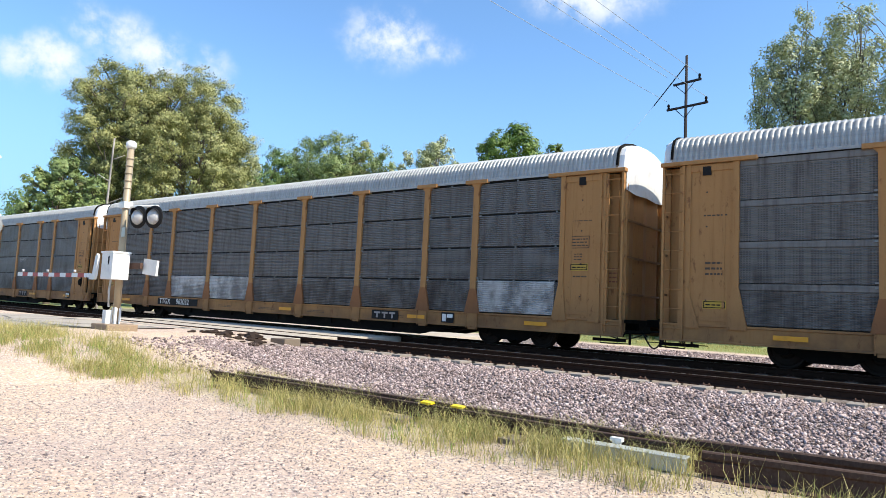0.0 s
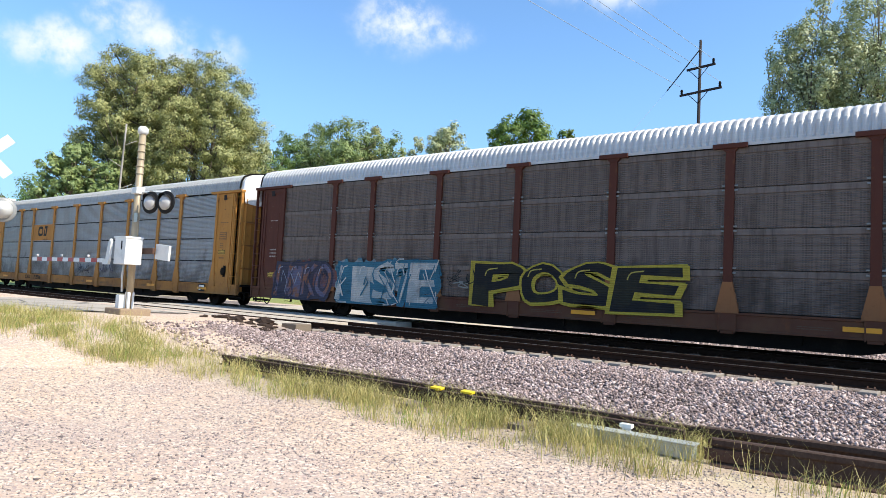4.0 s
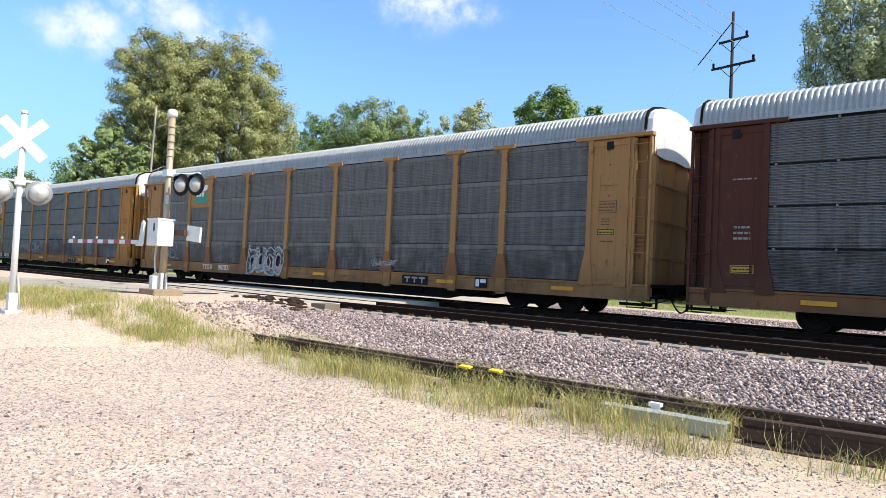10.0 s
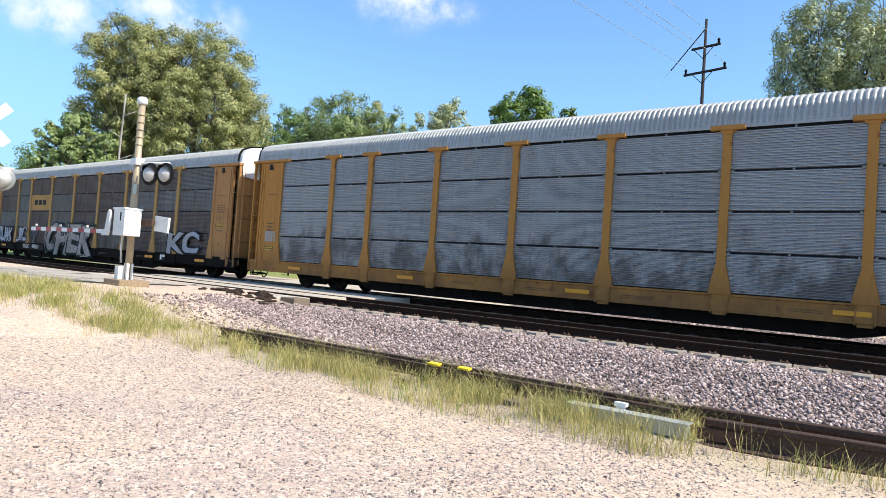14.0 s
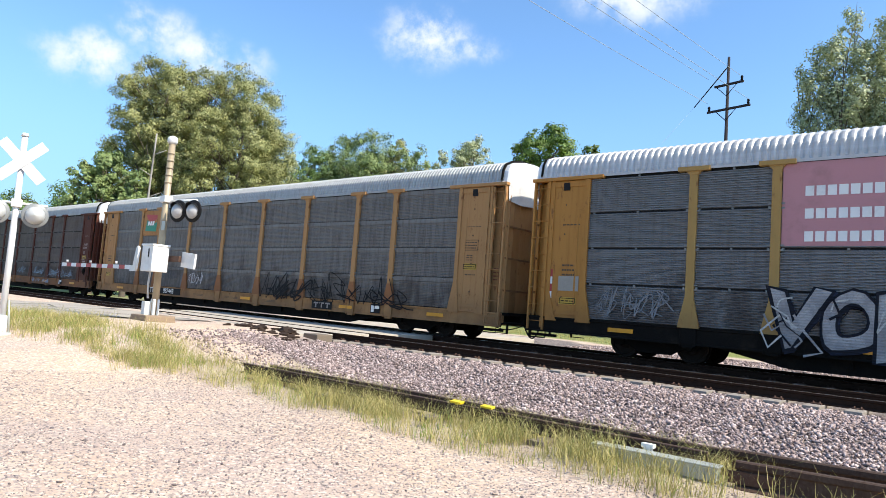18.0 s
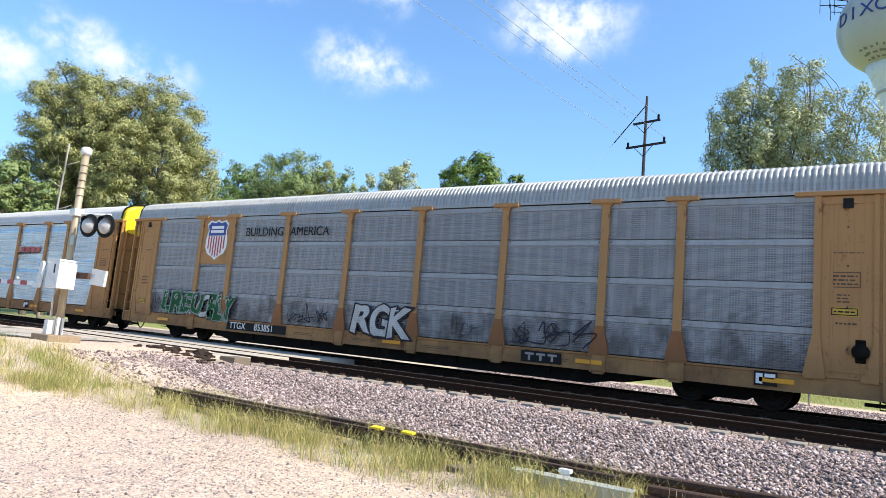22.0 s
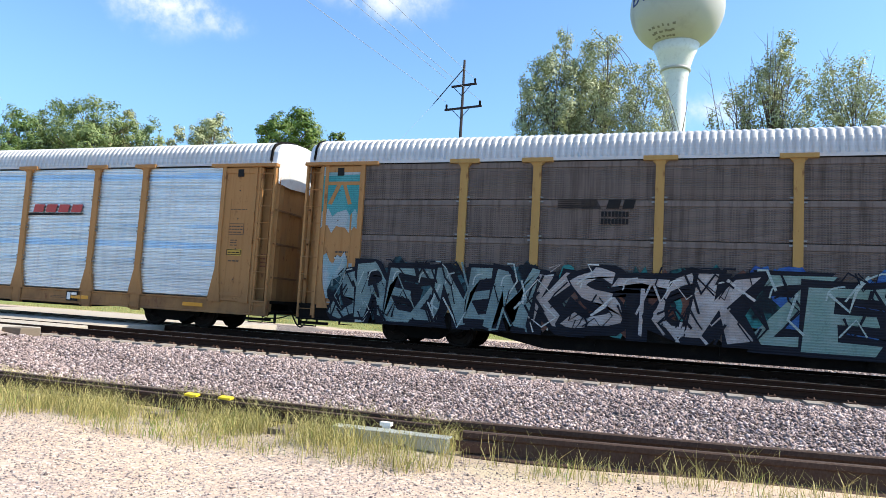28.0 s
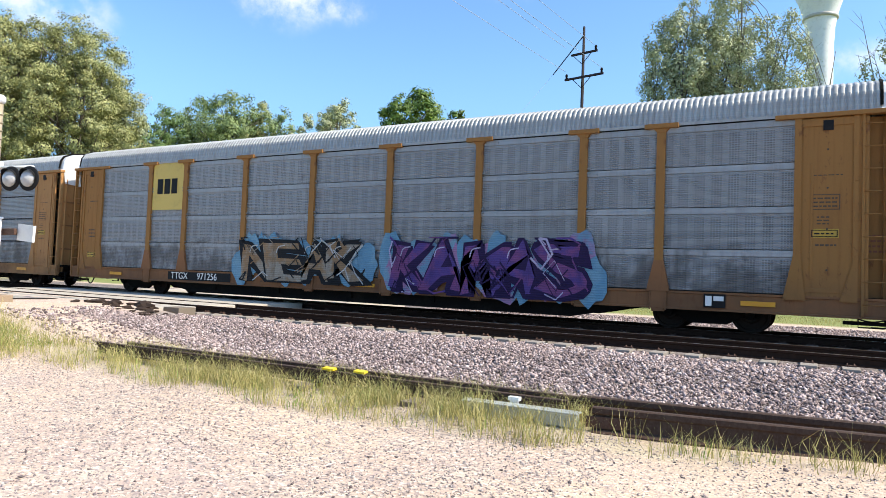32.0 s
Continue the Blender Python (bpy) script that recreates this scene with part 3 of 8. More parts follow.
def ribbed(bm, w, h, ribs, depth, flat=0.0):
    """A corrugated sheet in the plane y = 0, ribs running along x, bottom edge at z = 0; flat: a plain band at the top."""
    lines = []
    top = h - flat
    for i in range(ribs):
        z0, z1 = top * i / ribs, top * (i + 1) / ribs
        zz = z1 - z0
        lines += [(0.0, z0 + zz * 0.08), (-depth, z0 + zz * 0.3), (-depth, z0 + zz * 0.62), (0.0, z0 + zz * 0.86)]
    if flat:
        lines += [(-depth - 0.012, top + 0.01), (-depth - 0.012, h - 0.01)]
    lines = [(0.03, 0.0)] + lines + [(0.03, h)]
    a = [bm.verts.new((-w / 2, y, z)) for y, z in lines]
    b = [bm.verts.new((w / 2, y, z)) for y, z in lines]
    for i in range(len(lines) - 1):
        bm.faces.new((a[i], b[i], b[i + 1], a[i + 1]))


def bolts(bm, w, z, y):
    for x in (-w * 0.33, 0.0, w * 0.33):
        box(bm, x - 0.03, x + 0.03, y - 0.02, y, z - 0.02, z + 0.02)


ROOF_PROFILE = [(1.62, 4.93), (1.62, 5.00), (1.585, 5.04), (1.53, 5.38), (1.41, 5.57), (1.10, 5.72), (0.58, 5.82), (0.0, 5.85)]
ROOF_PROFILE = ROOF_PROFILE + [(-y, z) for y, z in ROOF_PROFILE[-2::-1]]
ROOF_END = 13.98


def roof_build(bm, n, deep):
    """Round corrugations over a smooth eave strip."""
    prof = ROOF_PROFILE
    wave = ((0.0, 0.0), (0.12, 0.08), (0.30, 0.9), (0.42, 1.0), (0.58, 1.0), (0.70, 0.9), (0.88, 0.08))
    xs = [(-ROOF_END + 2 * ROOF_END * (i + u) / n, deep * w) for i in range(n) for u, w in wave] + [(ROOF_END, 0.0)]
    rows = []
    for x, lift in xs:
        row = []
        for j, (y, z) in enumerate(prof):
            up = lift * (0.45 if 5 <= j <= len(prof) - 6 else 1.0) if 2 <= j <= len(prof) - 3 else 0.0
            nrm = Vector((0, y, (z - 4.2))).normalized()
            row.append(bm.verts.new((x, y + nrm.y * up, z + nrm.z * up)))
        rows.append(row)
    for a, b in zip(rows, rows[1:]):
        for j in range(len(prof) - 1):
            f = bm.faces.new((a[j], b[j], b[j + 1], a[j + 1]))
            f.smooth = False


def roof_end_build(bm):
    """The smooth hood that closes the roof at the car's end and the pale end sheet under it, in its own x from 0 to 0.24."""
    prof = ROOF_PROFILE[1:-1]
    rings = []
    for x, k, drop in ((0.0, 0.985, 0.02), (0.17, 0.98, 0.03), (0.23, 0.955, 0.07), (0.24, 0.94, 0.09)):
        rings.append([bm.verts.new((x, y * k, z - drop)) for y, z in prof])
    for p, q in zip(rings, rings[1:]):
        for i in range(len(prof) - 1):
            bm.faces.new((p[i], q[i], q[i + 1], p[i + 1]))
    c = rings[-1]
    foot = [bm.verts.new((0.21, y, z)) for y, z in ((-1.44, 4.42), (-0.75, 4.36), (0.0, 4.40), (0.75, 4.36), (1.44, 4.42))]
    bm.faces.new(c + foot)
    bmesh.ops.recalc_face_normals(bm, faces=bm.faces)


def roof_seam_build(bm):
    """The dark arched joint between roof and hood."""
    prof = ROOF_PROFILE[2:-2]
    a, b, c, d = ([bm.verts.new((x, y * k, 4.2 + (z - 4.2) * k)) for y, z in prof] for x, k in ((-0.025, 1.0), (-0.025, 1.024), (0.03, 1.024), (0.03, 0.99)))
    for p, q in ((a, b), (b, c), (c, d)):
        for i in range(len(prof) - 1):
            bm.faces.new((p[i], q[i], q[i + 1], p[i + 1]))
    bmesh.ops.recalc_face_normals(bm, faces=bm.faces)


def post_build(bm):
    w = 0.105
    y0, y1 = 0.10, -0.055
    prism(bm, [(-w, 1.60), (w, 1.60), (w, EAVE), (-w, EAVE)], y1, y0)
    prism(bm, [(-0.40, EAVE - 0.06), (0.40, EAVE - 0.06), (0.40, EAVE + 0.05), (-0.40, EAVE + 0.05)], y1 - 0.05, 0.09)
    prism(bm, [(-w, EAVE - 0.16), (w, EAVE - 0.16), (0.20, EAVE - 0.055), (-0.20, EAVE - 0.055)], y1 - 0.012, 0.08)
    for s in (-1, 1):
        for z in (1.88, 1.99, 2.88, 2.99, 3.87, 3.98):
            vs = box(bm, s * 0.14 - 0.04, s * 0.14 + 0.04, -0.035, 0.0, z - 0.02, z + 0.02)
            for f in {f for v in vs for f in v.link_faces}:
                f.material_index = 1


def post_foot_build(bm):
    """The flared, rust-worn foot of a post on the side sill."""
    lo = SILL_TOP - 0.02
    prism(bm, [(-0.27, lo), (0.27, lo), (0.25, lo + 0.12), (0.112, 1.66), (-0.112, 1.66), (-0.25, lo + 0.12)], -0.060, 0.09)


def sill_build(bm, s):
    """A channel-shaped side sill, flanges outward."""
    prof = [(0.0, SILL_LOW + 0.05), (0.03, SILL_LOW + 0.04), (0.03, SILL_LOW), (-0.12, SILL_LOW), (-0.12, SILL_TOP), (0.03, SILL_TOP), (0.03, SILL_TOP - 0.05), (0.0, SILL_TOP - 0.06)]
    a = [bm.verts.new((-CORNER, s * (SIDE + y), z)) for y, z in prof]
    b = [bm.verts.new((CORNER, s * (SIDE + y), z)) for y, z in prof]
    n = len(prof)
    bm.faces.new(a)
    bm.faces.new(b[::-1])
    for i in range(n):
        bm.faces.new((a[i], a[(i + 1) % n], b[(i + 1) % n], b[i]))
    bmesh.ops.recalc_face_normals(bm, faces=bm.faces)


def deck_build(bm, low):
    """Floor, cross bearers and the fish-belly sills between the bogies, which reach down to low."""
    box(bm, -CORNER, CORNER, -SIDE + 0.13, SIDE - 0.13, 0.86, 0.95)
    prism(bm, [(-CORNER, 0.60), (-8.9, 0.58), (-7.4, low + 0.06), (7.4, low + 0.06), (8.9, 0.58), (CORNER, 0.60), (CORNER, 0.86), (-CORNER, 0.86)], -0.42, 0.42)
    for s in (-1, 1):
        prism(bm, [(-9.0, 0.52), (-7.2, low), (7.2, low), (9.0, 0.52), (9.0, 0.86), (-9.0, 0.86)], s * 1.30 - 0.03, s * 1.30 + 0.03)
    for x in (-6.0, -3.0, 0.0, 3.0, 6.0):
        box(bm, x - 0.08, x + 0.08, -1.4, 1.4, low + 0.14, 0.86)


def far_wall_build(bm):
    box(bm, -EDGE, EDGE, SIDE - 0.06, SIDE, SILL_TOP, EAVE)


def far_corner_build(bm):
    """Corner angle that stands proud of the far side."""
    box(bm, -0.13, 0.0, -0.10, 0.12, SILL_TOP, EAVE, 0.008)


def corner_build(bm):
    """Flat end sheet of the side, seen between the last panel and the car's corner; x 0 is the inner edge."""
    w = CORNER - EDGE
    box(bm, 0.12, w - 0.58, -0.02, 0.04, SILL_TOP, EAVE - 0.08)
    prism(bm, [(-0.22, SILL_TOP - 0.1), (0.24, SILL_TOP - 0.1), (0.12, SILL_TOP + 0.9), (0.12, EAVE), (-0.02, EAVE), (-0.02, SILL_TOP + 0.9)], -0.06, 0.10)
    prism(bm, [(w - 0.98, SILL_TOP - 0.1), (w - 0.64, SILL_TOP - 0.1), (w - 0.64, EAVE), (w - 0.74, EAVE), (w - 0.74, SILL_TOP + 0.7)], -0.05, 0.10)
    box(bm, 0.12, w - 0.7, -0.045, 0.0, EAVE - 0.26, EAVE - 0.1, 0.01)
    box(bm, -0.42, w + 0.02, -0.10, 0.10, EAVE - 0.07, EAVE + 0.03, 0.012)
    box(bm, 0.3, 0.36, -0.032, 0.0, 1.3, 3.9, 0.01)
    box(bm, 0.12, w - 0.66, -0.034, 0.0, 1.02, 1.12, 0.008)
    for z in (1.75, 2.6, 3.45, 4.2):
        box(bm, w - 0.70, w - 0.64, -0.07, 0.0, z, z + 0.10, 0.008)


def ladder_build(bm):
    """Ladder bay at the corner: two stiles and rungs before a recessed sheet."""
    box(bm, 0.0, 0.56, 0.22, 0.26, 0.62, EAVE - 0.08)
    for x in (0.0, 0.50):
        box(bm, x, x + 0.06, -0.05, 0.06, 0.55, EAVE - 0.06, 0.008)
    box(bm, 0.06, 0.13, -0.03, 0.06, 0.62, EAVE - 0.10, 0.008)
    for i in range(9):
        z = 0.80 + i * 0.485
        tube(bm, (0.03, -0.045, z), (0.53, -0.045, z), 0.012, 0.012, 6)


def end_door_build(bm):
    """Folding end doors: tall panels with a shallow zigzag."""
    n = 6
    ys = [-1.5 + 3.0 * i / n for i in range(n + 1)]
    a = [bm.verts.new((0.10 if i % 2 else 0.0, y, 0.95)) for i, y in enumerate(ys)]
    b = [bm.verts.new((0.10 if i % 2 else 0.0, y, 4.96)) for i, y in enumerate(ys)]
    for i in range(n):
        bm.faces.new((a[i], a[i + 1], b[i + 1], b[i]))


def door_bar_build(bm):
    box(bm, 0.11, 0.15, -1.45, 1.45, 0.0, 0.06, 0.01)


def coupler_build(bm):
    box(bm, 0.0, 0.38, -0.10, 0.10, 0.78, 0.98, 0.03)
    box(bm, 0.34, 0.44, -0.17, 0.12, 0.74, 1.02, 0.03)
    box(bm, -0.5, 0.0, -1.3, 1.3, 0.60, 0.66, 0.01)
    for y in (-1.25, 1.25):
        box(bm, -0.02, 0.03, y - 0.03, y + 0.03, 0.3, 0.62)
        tube(bm, (-0.45, y, 0.32), (0.02, y, 0.32), 0.015, 0.015, 6)
    tube(bm, (-1.1, -1.2, 0.5), (0.3, -0.6, 0.62), 0.018, 0.018, 6)


def lever_build(bm):
    """Uncoupling rod across the car's end with its handle, and a corner step of bent bar."""
    rope(bm, [(-0.02, -1.50, 0.50), (0.05, -1.46, 0.62), (0.06, -0.9, 0.66), (0.08, -0.4, 0.60), (0.12, -0.12, 0.52)], 0.02)
    rope(bm, [(-0.62, -1.52, 0.52), (-0.62, -1.54, 0.32), (-0.14, -1.54, 0.32), (-0.14, -1.52, 0.52)], 0.018)
    box(bm, -0.9, 0.02, -1.40, -1.34, 0.36, 0.44)


def hose_build(bm):
    pts = []
    for i in range(15):
        u = i / 14
        pts.append((0.1 + u * 0.62, -0.35 + 0.1 * u, 0.72 - 0.5 * math.sin(math.pi * u * 0.95) * (0.8 + 0.4 * u)))
    rope(bm, pts, 0.024)


def brake_line_build(bm):
    pts = [(-0.7 + 0.9 * i / 9, -1.0 + 0.5 * i / 9, 0.56 - 0.14 * math.sin(math.pi * i / 9)) for i in range(10)]
    rope(bm, pts, 0.018)


def frame_build(bm):
    """Bogie side frames with springs, bolster and brake gear."""
    for s in (-1, 1):
        y = s * 0.98
        out = [(-1.25, 0.50), (-1.1, 0.66), (-0.55, 0.70), (0.55, 0.70), (1.1, 0.66), (1.25, 0.50), (1.1, 0.34), (0.75, 0.36), (0.42, 0.18), (-0.42, 0.18), (-0.75, 0.36), (-1.1, 0.34)]
        prism(bm, out, y - 0.07, y + 0.07)
        for x in (-0.93, 0.93):
            lathe_at(bm, (x, y + s * 0.07, 0.44), 0.13, 0.09 * s)
        for x in (-0.2, 0.0, 0.2):
            tube(bm, (x, y, 0.2), (x, y, 0.5), 0.06, 0.06, 8)
    box(bm, -0.22, 0.22, -1.1, 1.1, 0.46, 0.62, 0.02)


def lathe_at(bm, c, r, depth):
    tube(bm, c, (c[0], c[1] + depth, c[2]), r, r * 0.85, 14)


def wheel_build(bm):
    """A wheelset: two flanged, dished wheels on an axle along y."""
    for s in (-1, 1):
        n = 28
        prof = [(0.08, 0.86), (0.16, 0.86), (0.2, 0.81), (0.34, 0.80), (0.36, 0.83), (0.42, 0.83), (0.425, 0.73), (0.45, 0.715), (0.45, 0.69), (0.36, 0.69), (0.34, 0.75), (0.2, 0.76), (0.1, 0.70)]
        rings = [[bm.verts.new((math.cos(2 * math.pi * i / n) * r, s * y, math.sin(2 * math.pi * i / n) * r)) for i in range(n)] for r, y in prof]
        for p, q in zip(rings, rings[1:]):
            for i in range(n):
                bm.faces.new((p[i], p[(i + 1) % n], q[(i + 1) % n], q[i]))
        bm.faces.new(rings[0])
    tube(bm, (0, -0.9, 0), (0, 0.9, 0), 0.08, 0.08, 10)
    bmesh.ops.recalc_face_normals(bm, faces=bm.faces)


def sheet_part(name, x0, x1, z0, z1, kind, rows_ribs, material, car, y=-SIDE):
    w, h = x1 - x0, z1 - z0
    key = "%s_%.2f_%.2f_%s" % (name, w, h, kind)

    def build(bm):
        if kind != "slotted":
            ribbed(bm, w, h, rows_ribs, 0.034 if kind == "ribbed" else 0.024)
            if kind == "ribbed":
                for x in (-w / 2 + 0.14, -0.02, w / 2 - 0.14):
                    for fv in {f for v in box(bm, x - 0.025, x + 0.025, -0.045, 0.0, h - 0.01, h + 0.035) for f in v.link_faces}:
                        fv.material_index = 1
        else:
            ribbed(bm, w, h, rows_ribs, 0.012, 0.16)
            bolts(bm, w, h - 0.08, -0.02)
    me = shared(key, build, material)
    if kind == "ribbed" and len(me.materials) < 2:
        me.materials.append(BOLT)
    return link(name, me, material, car, m=pose((x0 + x1) / 2, y + 0.03, z0))


def sign_plate(car, name, x0, x1, z0, z1, material, y, label=""):
    bm = bmesh.new()
    box(bm, x0, x1, y - 0.012, y, z0, z1, 0.004)
    return part(name, bm, material, car, label)


def flat_shape(bm, pts, y, index=0):
    vs = [bm.verts.new((x, y, z)) for x, z in pts]
    f = bm.faces.new(vs)
    if f.normal.y > 0:
        f.normal_flip()
    f.material_index = index
    f.normal_update()
    if f.normal.y > 0:
        f.normal_flip()


def shape_part(car, name, shapes, materials, y, label=""):
    """Flat painted shapes, each a little before the one below it: the first is the part, the rest its pieces."""
    first = None
    for i, (pts, idx) in enumerate(shapes):
        bm = bmesh.new()
        flat_shape(bm, pts, y - 0.0004 * (i % 40) - 0.003 * idx)
        if first is None:
            first = part(name, bm, materials[idx], car, label)
        else:
            part("block", bm, materials[idx], first)
    return first


def write(car, text, x, z, size, material, y, name="lettering"):
    me = letters(text, size, material)
    return link(name, me, material, car, m=pose(x, y, z, 90, 0, 0))


def shield(cx, cz, w, h):
    """A heraldic shield's outline."""
    pts = [(-0.42, 0.40), (-0.30, 0.5), (-0.12, 0.46), (0.0, 0.52), (0.12, 0.46), (0.30, 0.5), (0.42, 0.40), (0.36, 0.24), (0.42, 0.0), (0.42, -0.2), (0.32, -0.36), (0.12, -0.44), (0.0, -0.52), (-0.12, -0.44), (-0.32, -0.36), (-0.42, -0.2), (-0.42, 0.0), (-0.36, 0.24)]
    return [(cx + x * w / 0.84, cz + z * h / 1.04) for x, z in pts]


def rect(x0, x1, z0, z1, lean=0.0):
    return [(x0, z0), (x1, z0), (x1 + lean, z1), (x0 + lean, z1)]


def shield_sign(car, cx, z0, z1, w, board, y):
    if board is not None:
        sign_plate(car, "sign_board", cx - w / 2, cx + w / 2, z0, z1, board, y + 0.012, "flat painted steel sign board")
    cz, h = (z0 + z1) / 2 + 0.02, (z1 - z0) * 0.86
    sw = h * 0.80
    shapes = [(shield(cx, cz, sw, h), 0)]
    top = shield(cx, cz, sw * 0.9, h * 0.91)
    shapes.append((sorted_top(top, cz + 0.1 * h), 1))
    n = 7
    for i in range(n):
        x = cx - sw * 0.36 + sw * 0.72 * i / (n - 1)
        low = cz - h * (0.42 - 0.20 * abs(i - 3) / 3 * abs(i - 3) / 3)
        shapes.append((rect(x - sw * 0.028, x + sw * 0.028, low, cz + 0.085 * h), 2))
    for zz, hw in ((0.30, 0.26), (0.20, 0.28)):
        for j in range(5):
            xx = cx + (j - 2) * hw * sw * 0.44
            shapes.append((rect(xx - 0.055 * sw * 1.1, xx + 0.055 * sw * 1.1, cz + (zz - 0.035) * h, cz + (zz + 0.035) * h), 3))
    return shape_part(car, "shield_emblem", shapes, [WHITE, BLUE, RED, WHITE], y - 0.004, "red, white and blue shield emblem")


def sorted_top(outline, cut):
    """The part of an outline above a level line."""
    out = []
    n = len(outline)
    for i in range(n):
        (x0, z0), (x1, z1) = outline[i], outline[(i + 1) % n]
        if z0 >= cut:
            out.append((x0, z0))
        if (z0 - cut) * (z1 - cut) < 0:
            t = (cut - z0) / (z1 - z0)
            out.append((x0 + t * (x1 - x0), cut))
    return out


GLYPHS = (
    ((0, 0), (0.1, 1), (0.9, 0.95), (0.75, 0.5), (0.1, 0.5), (0.9, 0.0)),
    ((0.9, 0.9), (0.2, 1), (0.05, 0.6), (0.85, 0.45), (0.8, 0.05), (0.0, 0.0)),
    ((0.0, 0.0), (0.45, 1.0), (0.95, 0.0), (0.7, 0.4), (0.2, 0.4)),
    ((0.1, 1.0), (0.15, 0.0), (0.15, 0.5), (0.9, 1.0), (0.2, 0.5), (1.0, 0.0)),
    ((0.95, 1.0), (0.1, 0.95), (0.1, 0.5), (0.7, 0.5), (0.1, 0.5), (0.1, 0.0), (0.95, 0.05)),
    ((0.0, 0.0), (0.1, 1.0), (0.5, 0.3), (0.9, 1.0), (1.0, 0.0)),
    ((0.9, 0.85), (0.45, 1.0), (0.05, 0.6), (0.2, 0.05), (0.85, 0.1), (0.85, 0.5), (0.5, 0.5)),
    ((0.0, 1.0), (1.0, 0.95), (0.5, 0.95), (0.5, 0.0)),
    ((0.05, 0.0), (0.1, 1.0), (0.85, 0.0), (0.95, 1.0)),
)


def rounded(pts, k=4):
    """A smooth line through the points."""
    p = [Vector(q) for q in [pts[0], *pts, pts[-1]]]
    out = []
    for i in range(1, len(p) - 2):
        for j in range(k):
            t = j / k
            q = 0.5 * ((2 * p[i]) + (p[i + 1] - p[i - 1]) * t + (2 * p[i - 1] - 5 * p[i] + 4 * p[i + 1] - p[i + 2]) * t * t + (3 * p[i] - p[i - 1] - 3 * p[i + 1] + p[i + 2]) * t ** 3)
            out.append((q.x, q.y))
    return out + [tuple(pts[-1])]


def ribbon(bm, pts, w, y, idx, z0=-9.0, z1=9.0):
    """A flat painted line of even width through the points, one connected strip that lies a hair further out as it goes on."""
    n = len(pts)
    left, right = [], []
    for i, (x, z) in enumerate(pts):
        (ax, az), (bx, bz) = pts[max(0, i - 1)], pts[min(n - 1, i + 1)]
        d = Vector((bx - ax, bz - az))
        d = d.normalized() if d.length > 1e-5 else Vector((1.0, 0.0))
        yy = y - 0.00004 * i
        left.append(bm.verts.new((x - d.y * w, yy, min(z1, max(z0, z + d.x * w)))))
        right.append(bm.verts.new((x + d.y * w, yy, min(z1, max(z0, z - d.x * w)))))
    for i in range(n - 1):
        f = bm.faces.new((left[i], right[i], right[i + 1], left[i + 1]))
        f.material_index = idx


